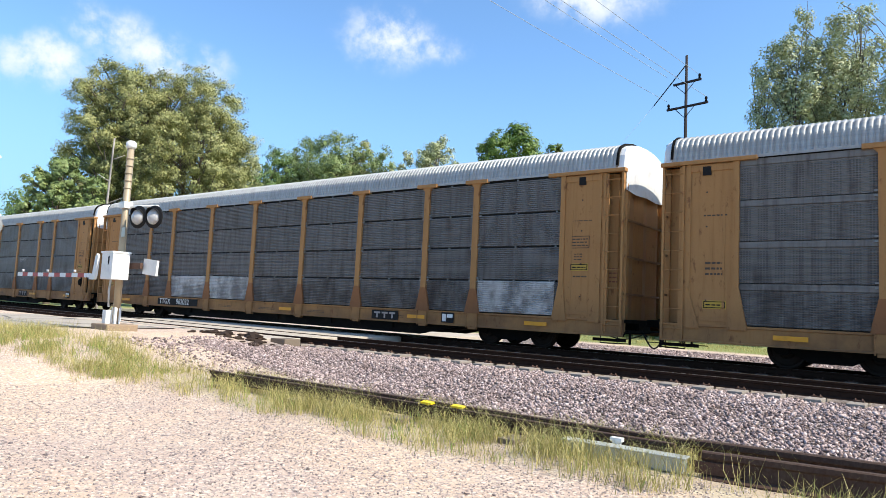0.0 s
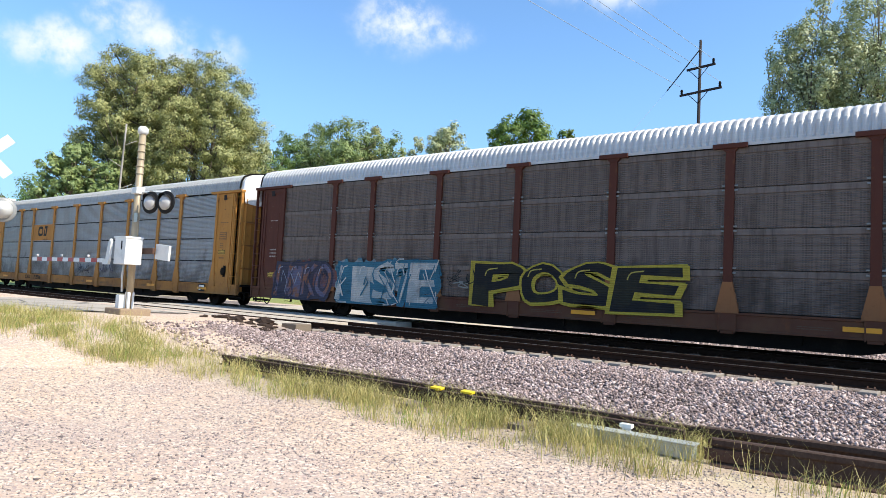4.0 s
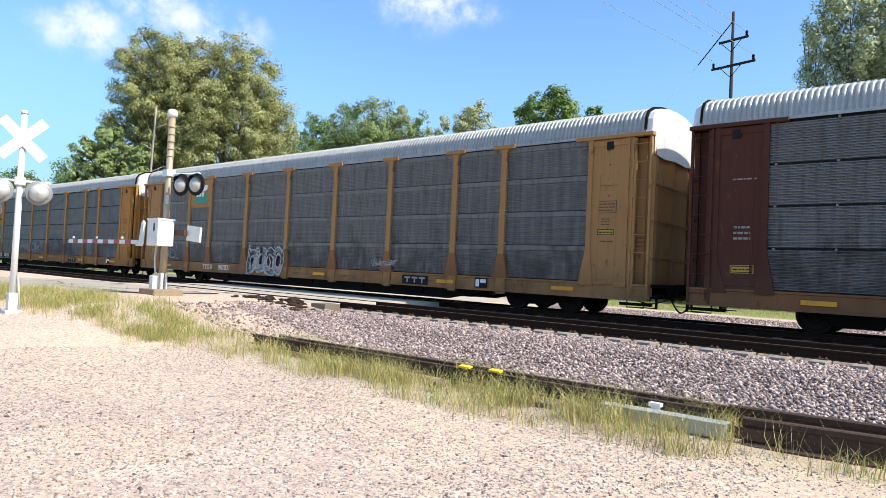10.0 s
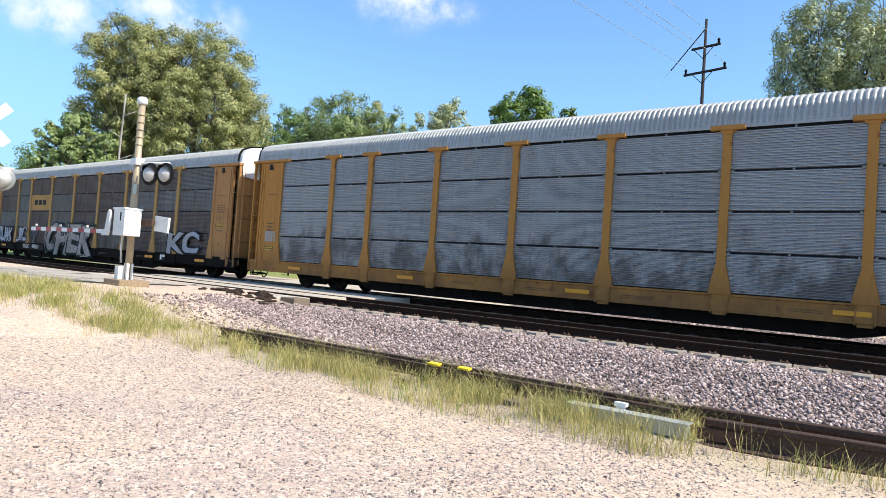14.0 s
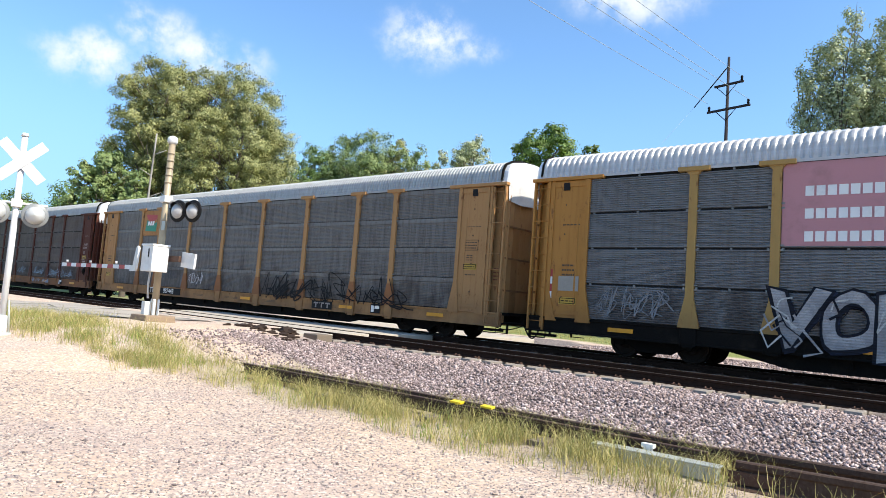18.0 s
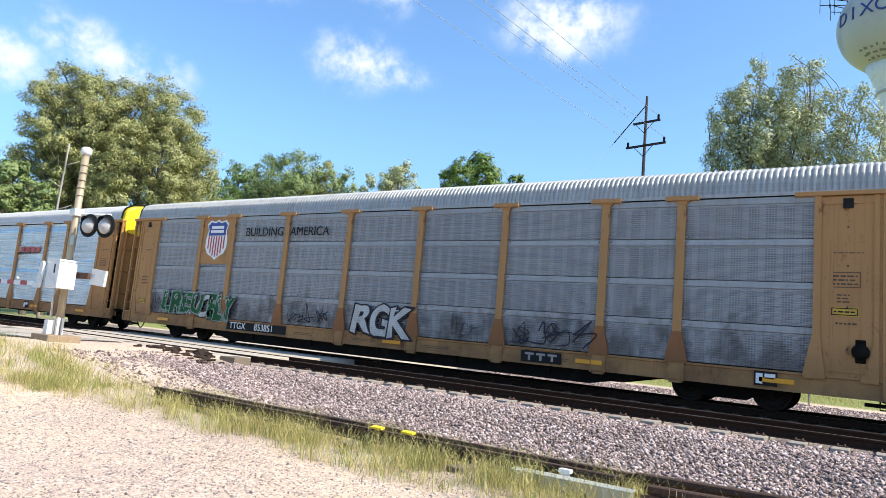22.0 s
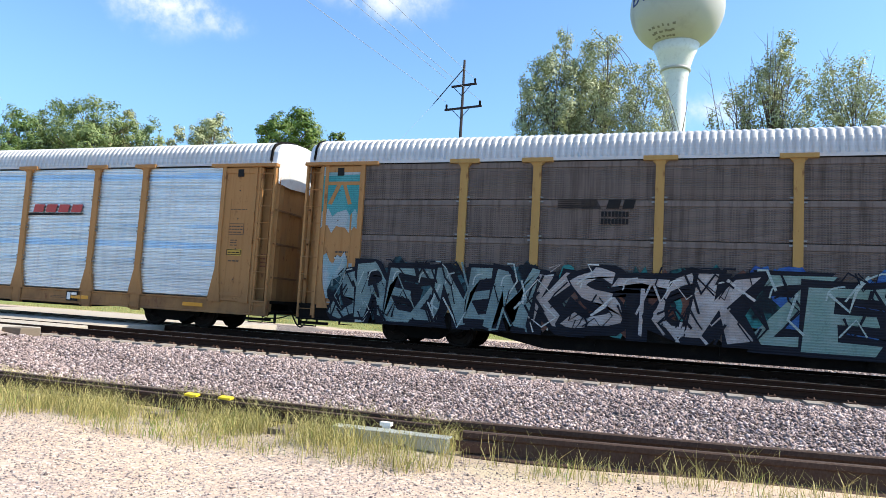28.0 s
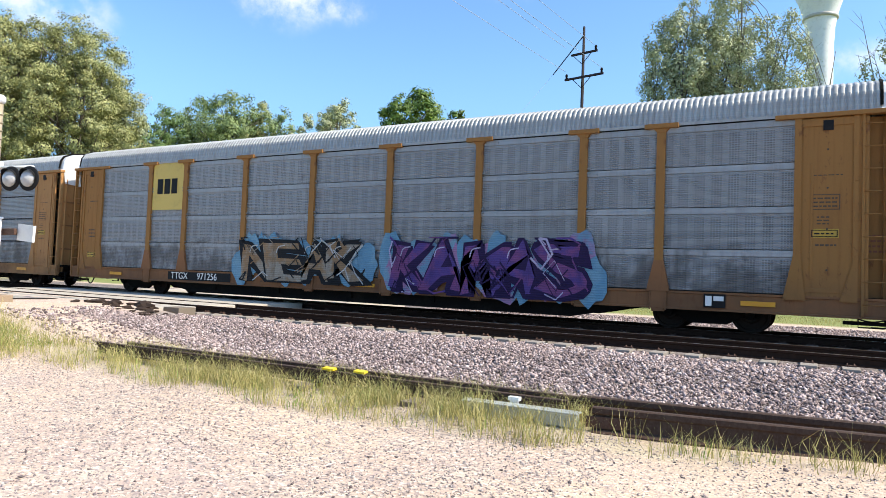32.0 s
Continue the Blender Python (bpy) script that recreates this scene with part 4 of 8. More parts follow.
def tag_paint(car, x0, x1, z0, z1, colours, seed, n=None, label="", fill=True, halo=None):
    """Spray-painted wild-style writing: a mottled cloud, then interlocked strokes with outline, fill and highlight."""
    r = random.Random(seed)
    y = -SIDE - 0.062
    mats = [plain("spray_%02d_%02d_%02d" % tuple(int(c * 99) for c in col), tuple(c * 0.8 for c in col), 0.6, 0.0, 0.25, 4.0) for col in colours]
    h = z1 - z0
    n = n or max(3, int((x1 - x0) / (h * 0.75)))
    last = len(mats) - 1
    cloud = []
    if fill:
        k = int((x1 - x0) / 0.45)
        for i in range(k):
            cx, cz = x0 + (x1 - x0) * (i + r.random()) / k, z0 + h * r.uniform(0.25, 0.8)
            rx, rz = r.uniform(0.25, 0.5), h * r.uniform(0.18, 0.34)
            pts = [(cx + math.cos(2 * math.pi * j / 9) * rx * r.uniform(0.7, 1.2), min(z1 + 0.08, max(z0, cz + math.sin(2 * math.pi * j / 9) * rz * r.uniform(0.7, 1.3)))) for j in range(9)]
            cloud.append((pts, halo if halo else r.choice((1, 1, min(2, last), last))))
    n = int(n * 1.35) if fill else n
    w = (x1 - x0) / n * 1.3
    cloud = cloud or [(rect(x0, x0 + 0.05, z0 + 0.1, z0 + 0.14), 0)]
    ob = None
    for i, (pts, idx) in enumerate(cloud):
        bm = bmesh.new()
        flat_shape(bm, pts, y - 0.0002 * i)
        if ob is None:
            ob = part("spray_paint", bm, mats[idx], car, label or "spray-painted writing in jagged letters")
        else:
            part("spray_cloud", bm, mats[idx], ob)
    main = 1
    for i in range(n):
        g = list(GLYPHS[r.randrange(len(GLYPHS))])
        r.shuffle(g)
        lean = r.uniform(-0.12, 0.12)
        bx = x0 + (x1 - x0 - w) * i / max(1, n - 1)
        pts = []
        for u, v in g[:5]:
            u, v = u + r.uniform(-0.15, 0.15), v + r.uniform(-0.12, 0.12)
            pts.append((bx + w * (0.08 + 0.84 * u + lean * (v - 0.5)), z0 + h * (0.16 + 0.68 * v)))
        t = min(0.12 * h, 0.15 * w) * r.uniform(0.9, 1.25)
        yy = y - 0.008 - 0.0016 * (i % 7)
        bm = bmesh.new()
        lo, hi = z0 - 0.02, z1 + 0.1
        if fill:
            pts = rounded(pts, 5)
            ribbon(bm, pts, t * 1.42, yy, 0, lo, hi)
            ribbon(bm, pts, t, yy - 0.0012, main if r.random() < 0.75 else 1 + r.randrange(last), lo, hi)
            ribbon(bm, [(px - t * 0.5, pz + t * 0.45) for px, pz in pts[1:-6]], t * 0.12, yy - 0.0024, last, lo, hi)
            ribbon(bm, [(px + t * 0.4, pz - t * 0.4) for px, pz in pts[5:-3]], t * 0.14, yy - 0.0028, 0, lo, hi)
        else:
            ph = r.uniform(0, 6.28)
            pts = [(bx + w * r.uniform(-0.3, 1.3), z0 + h * r.uniform(0.02, 0.98) * (1 if q % 2 else r.uniform(0.3, 0.8))) for q in range(r.randint(5, 10))]
            ribbon(bm, rounded(pts, 6), t * r.uniform(0.13, 0.28), yy, r.choice((0, 0, last)), lo, hi)
        let = part("spray_stroke", bm, mats[0], ob)
        for m in mats[1:]:
            let.data.materials.append(m)
    return ob


def spray(a, b, tone=0.85):
    """Sprayed paint on ribbed sheet: two tones that blend in clouds, the sheet's ribs shown by painted groove shade and
    bump, specks and worn spots.
    """
    name = "spray_%02d_%02d_%02d_%02d" % (int(a[0] * 99), int(a[1] * 99), int(a[2] * 99), int(b[0] * 99 + b[2] * 40))

    a, b = [v * tone for v in a], [v * tone for v in b]

    def build(k, bs, out):
        p = place(k)
        x, y, z = k.xyz(p)
        cloud = k.noise(p, 1.7, 3, 0.6)
        fine = k.noise(p, 40.0, 3)
        c = k.mix(k.ramp(cloud, 0.42, 0.60), rgb(*a), rgb(*b))
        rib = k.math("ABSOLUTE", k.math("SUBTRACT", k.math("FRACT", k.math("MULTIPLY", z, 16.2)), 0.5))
        # shade of the rib grooves painted as dark lines, since the paint lies flat
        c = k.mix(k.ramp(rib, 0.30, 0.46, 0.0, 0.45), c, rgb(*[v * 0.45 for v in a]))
        c = k.mix(k.ramp(fine, 0.54, 0.68, 0.0, 0.5), c, rgb(*[v * 0.4 for v in b]))
        c = k.mix(k.ramp(k.noise(k.scaled(p, 3.0, 3.0, 0.6), 1.1, 5, 0.7), 0.52, 0.74, 0.0, 0.55), c, rgb(*[v * 0.35 + 0.008 for v in a]))
        k.put(bs.inputs["Base Color"], c)
        bs.inputs["Roughness"].default_value = 0.7
        bs.inputs["Specular IOR Level"].default_value = 0.2
        bump(k, bs, rib, 0.5, 0.03)
    return mat(name, build)


GLYPH_SHAPES = {}


def glyph(ch, fat):
    """A letter's flat outline filled with faces, in a box one wide and one high; fat: how far its edge is pushed out."""
    if (ch, fat) not in GLYPH_SHAPES:
        cu = bpy.data.curves.new("glyph", "FONT")
        cu.body, cu.size, cu.offset, cu.resolution_u = ch, 1.0, fat, 4
        tmp = bpy.data.objects.new("glyph", cu)
        scene.collection.objects.link(tmp)
        me = bpy.data.meshes.new_from_object(tmp.evaluated_get(bpy.context.evaluated_depsgraph_get()))
        co = np.array([v.co[:2] for v in me.vertices])
        faces = [tuple(f.vertices) for f in me.polygons]
        bpy.data.objects.remove(tmp)
        bpy.data.curves.remove(cu)
        bpy.data.meshes.remove(me)
        GLYPH_SHAPES[ch, fat] = (co, faces)
    return GLYPH_SHAPES[ch, fat]


for _ch in "ABCDEFHIJKLMNOPRSTUVYZG":
    for _fat in (0.0, 0.075, 0.030):
        glyph(_ch, _fat)


def tag_letters(car, text, x0, x1, z0, z1, edge, tones, shine, seed, cloud=None, drop=None, lean=0.10, over=1.18, wild=0, label="", rim=0.0):
    """A spray-painted piece: overlapping fat letters, each with a drop shadow, an outline, a two-toned face and a shine line, over an optional cloud."""
    r = random.Random(seed)
    y = -SIDE - 0.064
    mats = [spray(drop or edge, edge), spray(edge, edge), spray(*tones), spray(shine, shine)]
    h, n = z1 - z0, len(text)
    top = None
    if cloud:
        k = max(8, int((x1 - x0) / 0.28))
        for i in range(k):
            cx, cz = x0 + (x1 - x0) * (i + 0.5) / k, z0 + h * r.uniform(0.35, 0.75)
            rx, rz = r.uniform(0.3, 0.5), h * r.uniform(0.28, 0.42)
            pts = [(cx + math.cos(2 * math.pi * j / 16) * rx * r.uniform(0.75, 1.15), min(z1 + 0.16, max(z0 - 0.03, cz + math.sin(2 * math.pi * j / 16) * rz * r.uniform(0.75, 1.2)))) for j in range(16)]
            bm = bmesh.new()
            flat_shape(bm, pts, y - 0.0002 * i)
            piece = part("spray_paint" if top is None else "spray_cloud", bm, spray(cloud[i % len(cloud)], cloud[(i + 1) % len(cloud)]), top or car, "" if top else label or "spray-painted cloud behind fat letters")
            top = top or piece
    x0, x1, z0, z1, h = x0 + rim, x1 - rim, z0 + 0.7 * rim, z1 - 0.5 * rim, h - 1.2 * rim
    w = (x1 - x0) / (n - 1 + over) * over
    for i, ch in enumerate(text):
        base, _ = glyph(ch, 0.0)
        lo, hi = base.min(0), base.max(0)
        size = hi - lo
        bx = x0 + (x1 - x0 - w) * i / max(1, n - 1)
        up, grow, tilt = r.uniform(-0.05, 0.05) * h, r.uniform(0.92, 1.06), r.uniform(-0.10, 0.10)
        verts, faces, idx = [], [], []
        for q, (fat, dx, dz) in enumerate(((0.075, 0.10 if cloud else 0.05, -0.06 if cloud else -0.03), (0.075, 0.0, 0.0), (0.012 if cloud else 0.036, 0.0, 0.0))):
            co, fs = glyph(ch, fat)
            uv = (co - lo) / size - 0.5
            first = len(verts)
            for u, v in uv:
                bend = (0.05 if wild < 20 else 0.13) * math.sin(v * 5.0 + i * 2.1) + (0.1 if wild > 20 else 0.0) * math.sin(u * 9.0 + v * 7.0) + tilt * v
                px = bx + w * (0.5 + (u + bend) * 0.84 * grow + dx * 0.5) + lean * v * h
                pz = (z0 + z1) / 2 + up + h * (v * 0.82 * grow + 0.04 * math.sin(u * 6.0 + i) + dz)
                verts.append((px, y - 0.010 - 0.0030 * i - 0.0007 * q, min(z1 + 0.06, max(z0 - 0.04, pz))))
            faces += [tuple(first + k for k in f) for f in fs]
            idx += [q] * len(fs)
        me = bpy.data.meshes.new("spray_letter")
        me.from_pydata(verts, [], faces)
        for m in mats:
            me.materials.append(m)
        me.polygons.foreach_set("material_index", idx)
        piece = link("spray_letter" if top else "spray_paint", me, mats[0], top or car, "" if top else label or "spray-painted fat letters")
        top = top or piece
        stroke = bmesh.new()
        sx, sz = bx + w * 0.22, z0 + h * 0.68
        ribbon(stroke, rounded([(sx, sz), (sx + w * 0.06, sz + h * 0.14), (sx + w * 0.25, sz + h * 0.18)], 4), 0.018, y - 0.016 - 0.0030 * i, 0)
        part("shine_line", stroke, mats[3], top)
    for i in range(wild):
        px, pz, pts = r.uniform(x0, x1), r.uniform(z0 + 0.1 * h, z1 - 0.1 * h), []
        for q in range(r.randint(3, 5)):
            pts.append((min(x1 + 0.1, max(x0 - 0.1, px)), min(z1 + 0.05, max(z0, pz))))
            px, pz = px + r.choice((-1, 1)) * r.uniform(0.08, 0.30) * w, pz + r.choice((-1, 1)) * r.uniform(0.10, 0.34) * h
        stroke = bmesh.new()
        ribbon(stroke, pts, r.uniform(0.012, 0.034), y - 0.024 - 0.0030 * n - 0.0002 * i, 0)
        part("spray_stroke", stroke, mats[r.choice((0, 1, 1, 2, 3))], top)
    return top


def scribble(car, x0, x1, z0, z1, colour, seed):
    """A thin one-line marker scrawl."""
    r = random.Random(seed)
    m = plain("marker_%02d_%02d_%02d" % tuple(int(c * 99) for c in colour), colour, 0.7, 0.0, 0.2)
    bm = bmesh.new()
    pts = []
    n = int(12 + 14 * (x1 - x0))
    for i in range(n):
        u = i / (n - 1)
        pts.append((x0 + (x1 - x0) * u + r.uniform(-0.16, 0.16), (z0 + z1) / 2 + (z1 - z0) * 0.5 * r.uniform(0.5, 1.0) * math.sin(i * 1.75 + r.uniform(-0.9, 0.9))))
    y = -SIDE - 0.062
    pts = rounded(pts, 4)
    ribbon(bm, pts, 0.011, y, 0)
    return part("scrawl", bm, m, car, "thin marker scrawl")


WORN_GOLD = car_paint("worn_gold_car_paint", (0.31, 0.145, 0.04))
RUSTY = car_paint("rust_worn_paint", (0.27, 0.115, 0.045))
WHEEL = plain("wheel_steel", (0.028, 0.020, 0.016), 0.75, 0.3)
PALE_YELLOW = car_paint("pale_yellow_car_paint", (0.40, 0.245, 0.08))
PALE_TAN = car_paint("pale_tan_car_paint", (0.42, 0.285, 0.15))
BOLT = plain("bolt_plate", (0.24, 0.25, 0.25), 0.5, 0.5)


INK_WHITE = plain("stencil_white", (0.34, 0.30, 0.28), 0.7, 0.0, 0.3)
INK_BLACK = plain("stencil_black", (0.085, 0.055, 0.035), 0.7, 0.0, 0.3)
PATCH_GREY = plain("grey_repaint", (0.36, 0.33, 0.28), 0.7, 0.0, 0.3)


def text_block(bm, x0, x1, z0, z1, lines, y, rng):
    """Rows of short bars, the look of stencilled data too small to read."""
    for q in range(lines):
        z = z0 + (z1 - z0) * (q + 0.25) / lines
        x = x0
        while x < x1 - 0.03:
            w = rng.uniform(0.04, 0.13)
            box(bm, x, min(x1, x + w), y - 0.004, y, z, z + (z1 - z0) / lines * 0.38)
            x += w + 0.025


def outline_box(car, x0, x1, z0, z1, material, y):
    bm = bmesh.new()
    t = 0.018
    for a, b, c, d in ((x0, x1, z0, z0 + t), (x0, x1, z1 - t, z1), (x0, x0 + t, z0 + t, z1 - t), (x1 - t, x1, z0 + t, z1 - t)):
        box(bm, a, b, y - 0.005, y, c, d)
    return part("data_outline", bm, material, car)


def end_marks(car, n, paint):
    """Stencils, labels, vents and tape on the end sheets of the near side."""
    rng = random.Random(500 + n)
    dark = paint is BROWN
    ink = INK_WHITE if dark else INK_BLACK
    y = -SIDE - 0.0215
    x = 12.68
    outline_box(car, x, x + 0.56, 2.84, 3.18, ink, y)
    blocks = [(x + 0.05, x + 0.51, 2.88, 3.14, 3), (x + 0.12, x + 0.36, 2.5, 2.72, 3), (x + 0.1, x + 0.5, 2.02, 2.12, 1), (x + 0.02, x + 0.62, 3.58, 3.63, 1)]
    if dark:
        blocks += [(x + 0.05, x + 0.45, 1.78, 2.22, 4)]
    lx = -13.42
    blocks += [(lx + 0.25, lx + 0.8, 3.55, 3.64, 1), (lx + 0.3, lx + 0.75, 2.1, 2.5, 3)]
    for a, b, c, d, k in blocks:
        bm = bmesh.new()
        text_block(bm, a, b, c, d, k, y, rng)
        tagged(part("stencil_block", bm, ink, car), kind="stuff")
    for a, c in ((x, 2.22), (lx + 0.25, 1.32)):
        sign_plate(car, "warning_label", a, a + 0.54, c, c + 0.20, LABEL, y + 0.006, "small yellow warning label")
        outline_box(car, a + 0.02, a + 0.52, c + 0.02, c + 0.18, BLACK, y - 0.0075)
        bm = bmesh.new()
        text_block(bm, a + 0.07, a + 0.47, c + 0.06, c + 0.14, 1, y - 0.0075, rng)
        part("label_line", bm, BLACK, car)
    if n in (1, 10):
        for q in range(6):
            sign_plate(car, "reflective_tape", lx - 0.14, lx + 0.0, 1.05 + q * 0.21, 1.255 + q * 0.21, RED if q % 2 else WHITE, y + 0.002)
    if n % 2 == 0 and not dark:
        sign_plate(car, "repainted_patch", lx + 0.2, lx + 0.85, 1.7, 2.12, PATCH_GREY, y + 0.004)
    bm = bmesh.new()
    text_block(bm, 13.73, 14.07, 1.9, 2.35, 4, -SIDE + 0.218, rng)
    tagged(part("stencil_block", bm, INK_WHITE if dark else plain("stencil_rust_red", (0.22, 0.07, 0.035), 0.7, 0.0, 0.3), car), kind="stuff")
    for a, b in ((-3.6, -2.7), (-0.9, 0.1), (2.0, 2.9), (6.0, 6.7)):
        bm = bmesh.new()
        text_block(bm, a, b, SILL_LOW + 0.14, SILL_LOW + 0.24, 2, -SIDE - 0.001, rng)
        tagged(part("stencil_block", bm, INK_BLACK, car), kind="stuff")
    for a in (12.9, -13.2):
        bm = bmesh.new()
        box(bm, a, a + 0.2, -SIDE - 0.050, -SIDE - 0.02, EAVE - 0.36, EAVE - 0.14)
        part("end_vent", bm, BLACK, car)
        bm = bmesh.new()
        for z in (1.5, 2.4, 3.3, 4.15):
            lathe_at(bm, (a + 0.1, -SIDE - 0.02, z + 0.02), 0.022, -0.015)
        part("rivet_row", bm, INK_BLACK, car)


def bracket_build(bm):
    """Stiffener under a post: a plate across the sill with two welded ribs and a foot below it."""
    box(bm, -0.21, 0.21, -0.040, -0.028, SILL_LOW + 0.02, SILL_TOP - 0.02, 0.004)
    for x in (-0.20, 0.17):
        box(bm, x, x + 0.03, -0.055, 0.0, SILL_LOW - 0.03, SILL_TOP - 0.03, 0.004)
    box(bm, -0.15, 0.15, -0.02, 0.10, SILL_LOW - 0.07, SILL_LOW, 0.01)


def make_car(n, paint, sheets, kind, label, roof_hood=None, post_paint=None, sill=None, foot=None, plate_x=8.3):
    """One enclosed autorack freight car with its near side towards -y; origin on the rail tops at its middle."""
    car = group_of("autorack_car", label, "freight car", "cars of the freight train")
    pp = post_paint or paint
    foot = foot or RUSTY
    if n not in (2, 10, 14, 16, 17):
        link("roof", shared("fine_roof", lambda bm: roof_build(bm, 212, 0.036), ROOF_GREY), ROOF_GREY, car, "weathered roof with narrow corrugations")
    else:
        link("roof", shared("roof", lambda bm: roof_build(bm, 156, 0.044), ROOF), ROOF, car, "corrugated galvanised roof")
    for s in (-1, 1):
        turn = 0 if s > 0 else 180
        hood = roof_hood[(s + 1) // 2] if roof_hood else ENDWHITE
        link("roof_hood", shared("roof_hood", roof_end_build, hood), hood, car, m=pose(s * ROOF_END, 0, 0, 0, 0, turn))
        link("roof_seam", shared("roof_seam", roof_seam_build, DARK), DARK, car, m=pose(s * ROOF_END, 0, 0, 0, 0, turn))
        link("end_door", shared("end_door", end_door_build, paint), paint, car, m=pose(s * 14.02, 0, 0, 0, 0, turn))
        for z in (1.6, 2.6, 3.6):
            link("door_bar", shared("door_bar", door_bar_build, paint), paint, car, m=pose(s * 14.02, 0, z, 0, 0, turn))
        link("far_corner_angle", shared("far_corner", far_corner_build, paint), paint, car, m=pose(s * (CORNER + (0.01 if s > 0 else 0.12)), SIDE, 0))
        link("uncoupling_lever", shared("lever_%d" % s, lambda bm, s=s: (lever_build(bm), bmesh.ops.scale(bm, vec=(1, s, 1), verts=bm.verts)), DARK), DARK, car, m=pose(s * CORNER, 0, 0, 0, 0, turn))
        link("coupler", shared("coupler", coupler_build, DARK), DARK, car, m=pose(s * 14.3, 0, 0, 0, 0, turn))
        b = link("bogie", shared("bogie_frame", frame_build, DARK), DARK, car, m=pose(s * 10.53, 0, 0))
        for a in (-0.93, 0.93):
            link("wheelset", shared("wheelset", wheel_build, WHEEL), WHEEL, b, m=pose(a, 0, 0.425))
    link("air_hose", shared("air_hose", hose_build, RUBBER), RUBBER, car, m=pose(14.15, 0, 0))
    link("brake_line", shared("brake_line", brake_line_build, RUBBER), RUBBER, car, m=pose(14.15, 0, 0))
    for s in (-1, 1):
        link("side_sill", shared("side_sill_%d" % s, lambda bm, s=s: sill_build(bm, s), sill or pp), sill or pp, car)
    low = 0.42 if kind == "plain" else 0.16
    link("underframe", shared("underframe_%d" % (low * 100), lambda bm: deck_build(bm, low), DARK), DARK, car)
    link("far_side_wall", shared("far_side_wall", far_wall_build, SHEET_GREY), SHEET_GREY, car)
    for s in (-1, 1):
        for far in (0, 1):
            mm = pose(s * EDGE, (-SIDE if not far else SIDE), 0)
            flip = Matrix.Diagonal((s, 1 if not far else -1, 1, 1))
            key = "corner_%d_%d" % (s, far)

            def build(bm, flip=flip):
                corner_build(bm)
                bmesh.ops.transform(bm, matrix=flip, verts=bm.verts)
                bmesh.ops.recalc_face_normals(bm, faces=bm.faces)
            link("end_sheet", shared(key, build, paint), paint, car, m=mm)

            def build2(bm, flip=flip):
                ladder_build(bm)
                bmesh.ops.transform(bm, matrix=flip, verts=bm.verts)
                bmesh.ops.recalc_face_normals(bm, faces=bm.faces)
            link("ladder", shared("ladder_%d_%d" % (s, far), build2, paint), paint, car, m=pose(s * (CORNER - 0.58), (-SIDE if not far else SIDE), 0))
    for x in POSTS:
        post = link("post", shared("post", post_build, pp), pp, car, m=pose(x, -SIDE, 0))
        if len(post.data.materials) < 2:
            post.data.materials.append(BOLT)
        link("post_foot", shared("post_foot", post_foot_build, foot), foot, car, "rust-brown flared foot" if foot is RUSTY else "", pose(x, -SIDE, 0))
        sp = sill or pp
        link("sill_bracket", shared("sill_bracket", bracket_build, sp), sp, car, m=pose(x, -SIDE, 0))
    rng = random.Random(100 + n)
    rows = 4 if kind != "plain" else 1
    rh = (EAVE - SILL_TOP - 0.05) / rows
    for i, (x0, x1) in enumerate(BAYS):
        for j in range(rows):
            m = sheets if not isinstance(sheets, tuple) else rng.choice(sheets)
            g = 0.042 if kind == "ribbed" else 0.006
            sheet_part("side_panel", x0 + 0.02, x1 - 0.02, SILL_TOP + 0.02 + j * rh, SILL_TOP + 0.02 + (j + 1) * rh - g, kind, 16 if rows > 1 else 40, m, car)
    bm = bmesh.new()
    box(bm, -EDGE, EDGE, -SIDE + 0.055, -SIDE + 0.09, SILL_TOP, EAVE)
    part("backing", bm, BLACK, car)
    end_marks(car, n, paint)
    if n in (1, 3, 8, 13, 15, 5, 12):
        bm = bmesh.new()
        lathe(bm, [(0.03, 0.0), (0.13, -0.02), (0.17, -0.05), (0.17, -0.08), (0.10, -0.10), (0.03, -0.14)], 20, "y")
        box(bm, -0.10, 0.10, 0.0, 0.06, -0.24, 0.26, 0.02)
        part("hand_brake", bm, DARK, car, "dark hand-brake wheel on its bracket").matrix_local = pose(13.25, -SIDE - 0.03, 1.48)
    if n in (0, 1, 5, 6, 7, 11, 13, 18):
        shapes = [(rect(5.3, 6.5, SILL_LOW + 0.06, SILL_LOW + 0.36), 0)]
        for q in range(3):
            a = 5.42 + q * 0.34
            shapes += [(rect(a, a + 0.27, SILL_LOW + 0.25, SILL_LOW + 0.31), 1), (rect(a + 0.10, a + 0.17, SILL_LOW + 0.11, SILL_LOW + 0.245), 1)]
        shape_part(car, "owner_plate", shapes, [BLACK, INK_WHITE], -SIDE - 0.036, "black plate with three pale block shapes")
    p = plate_x
    sign_plate(car, "inspection_plate", p, p + 0.48, SILL_LOW + 0.08, SILL_LOW + 0.40, BLACK, -SIDE - 0.03, "small black and white inspection plate")
    bm = bmesh.new()
    box(bm, p + 0.04, p + 0.18, -SIDE - 0.048, -SIDE - 0.043, SILL_LOW + 0.12, SILL_LOW + 0.35)
    box(bm, p + 0.22, p + 0.44, -SIDE - 0.048, -SIDE - 0.043, SILL_LOW + 0.24, SILL_LOW + 0.35)
    part("plate_box", bm, WHITE, car)
    for x in (-11.6, -5.9, 0.4, 6.9, 11.3):
        sign_plate(car, "reflector", x, x + 0.72, SILL_LOW + 0.16, SILL_LOW + 0.27, AMBER, -SIDE - 0.036)
    return car


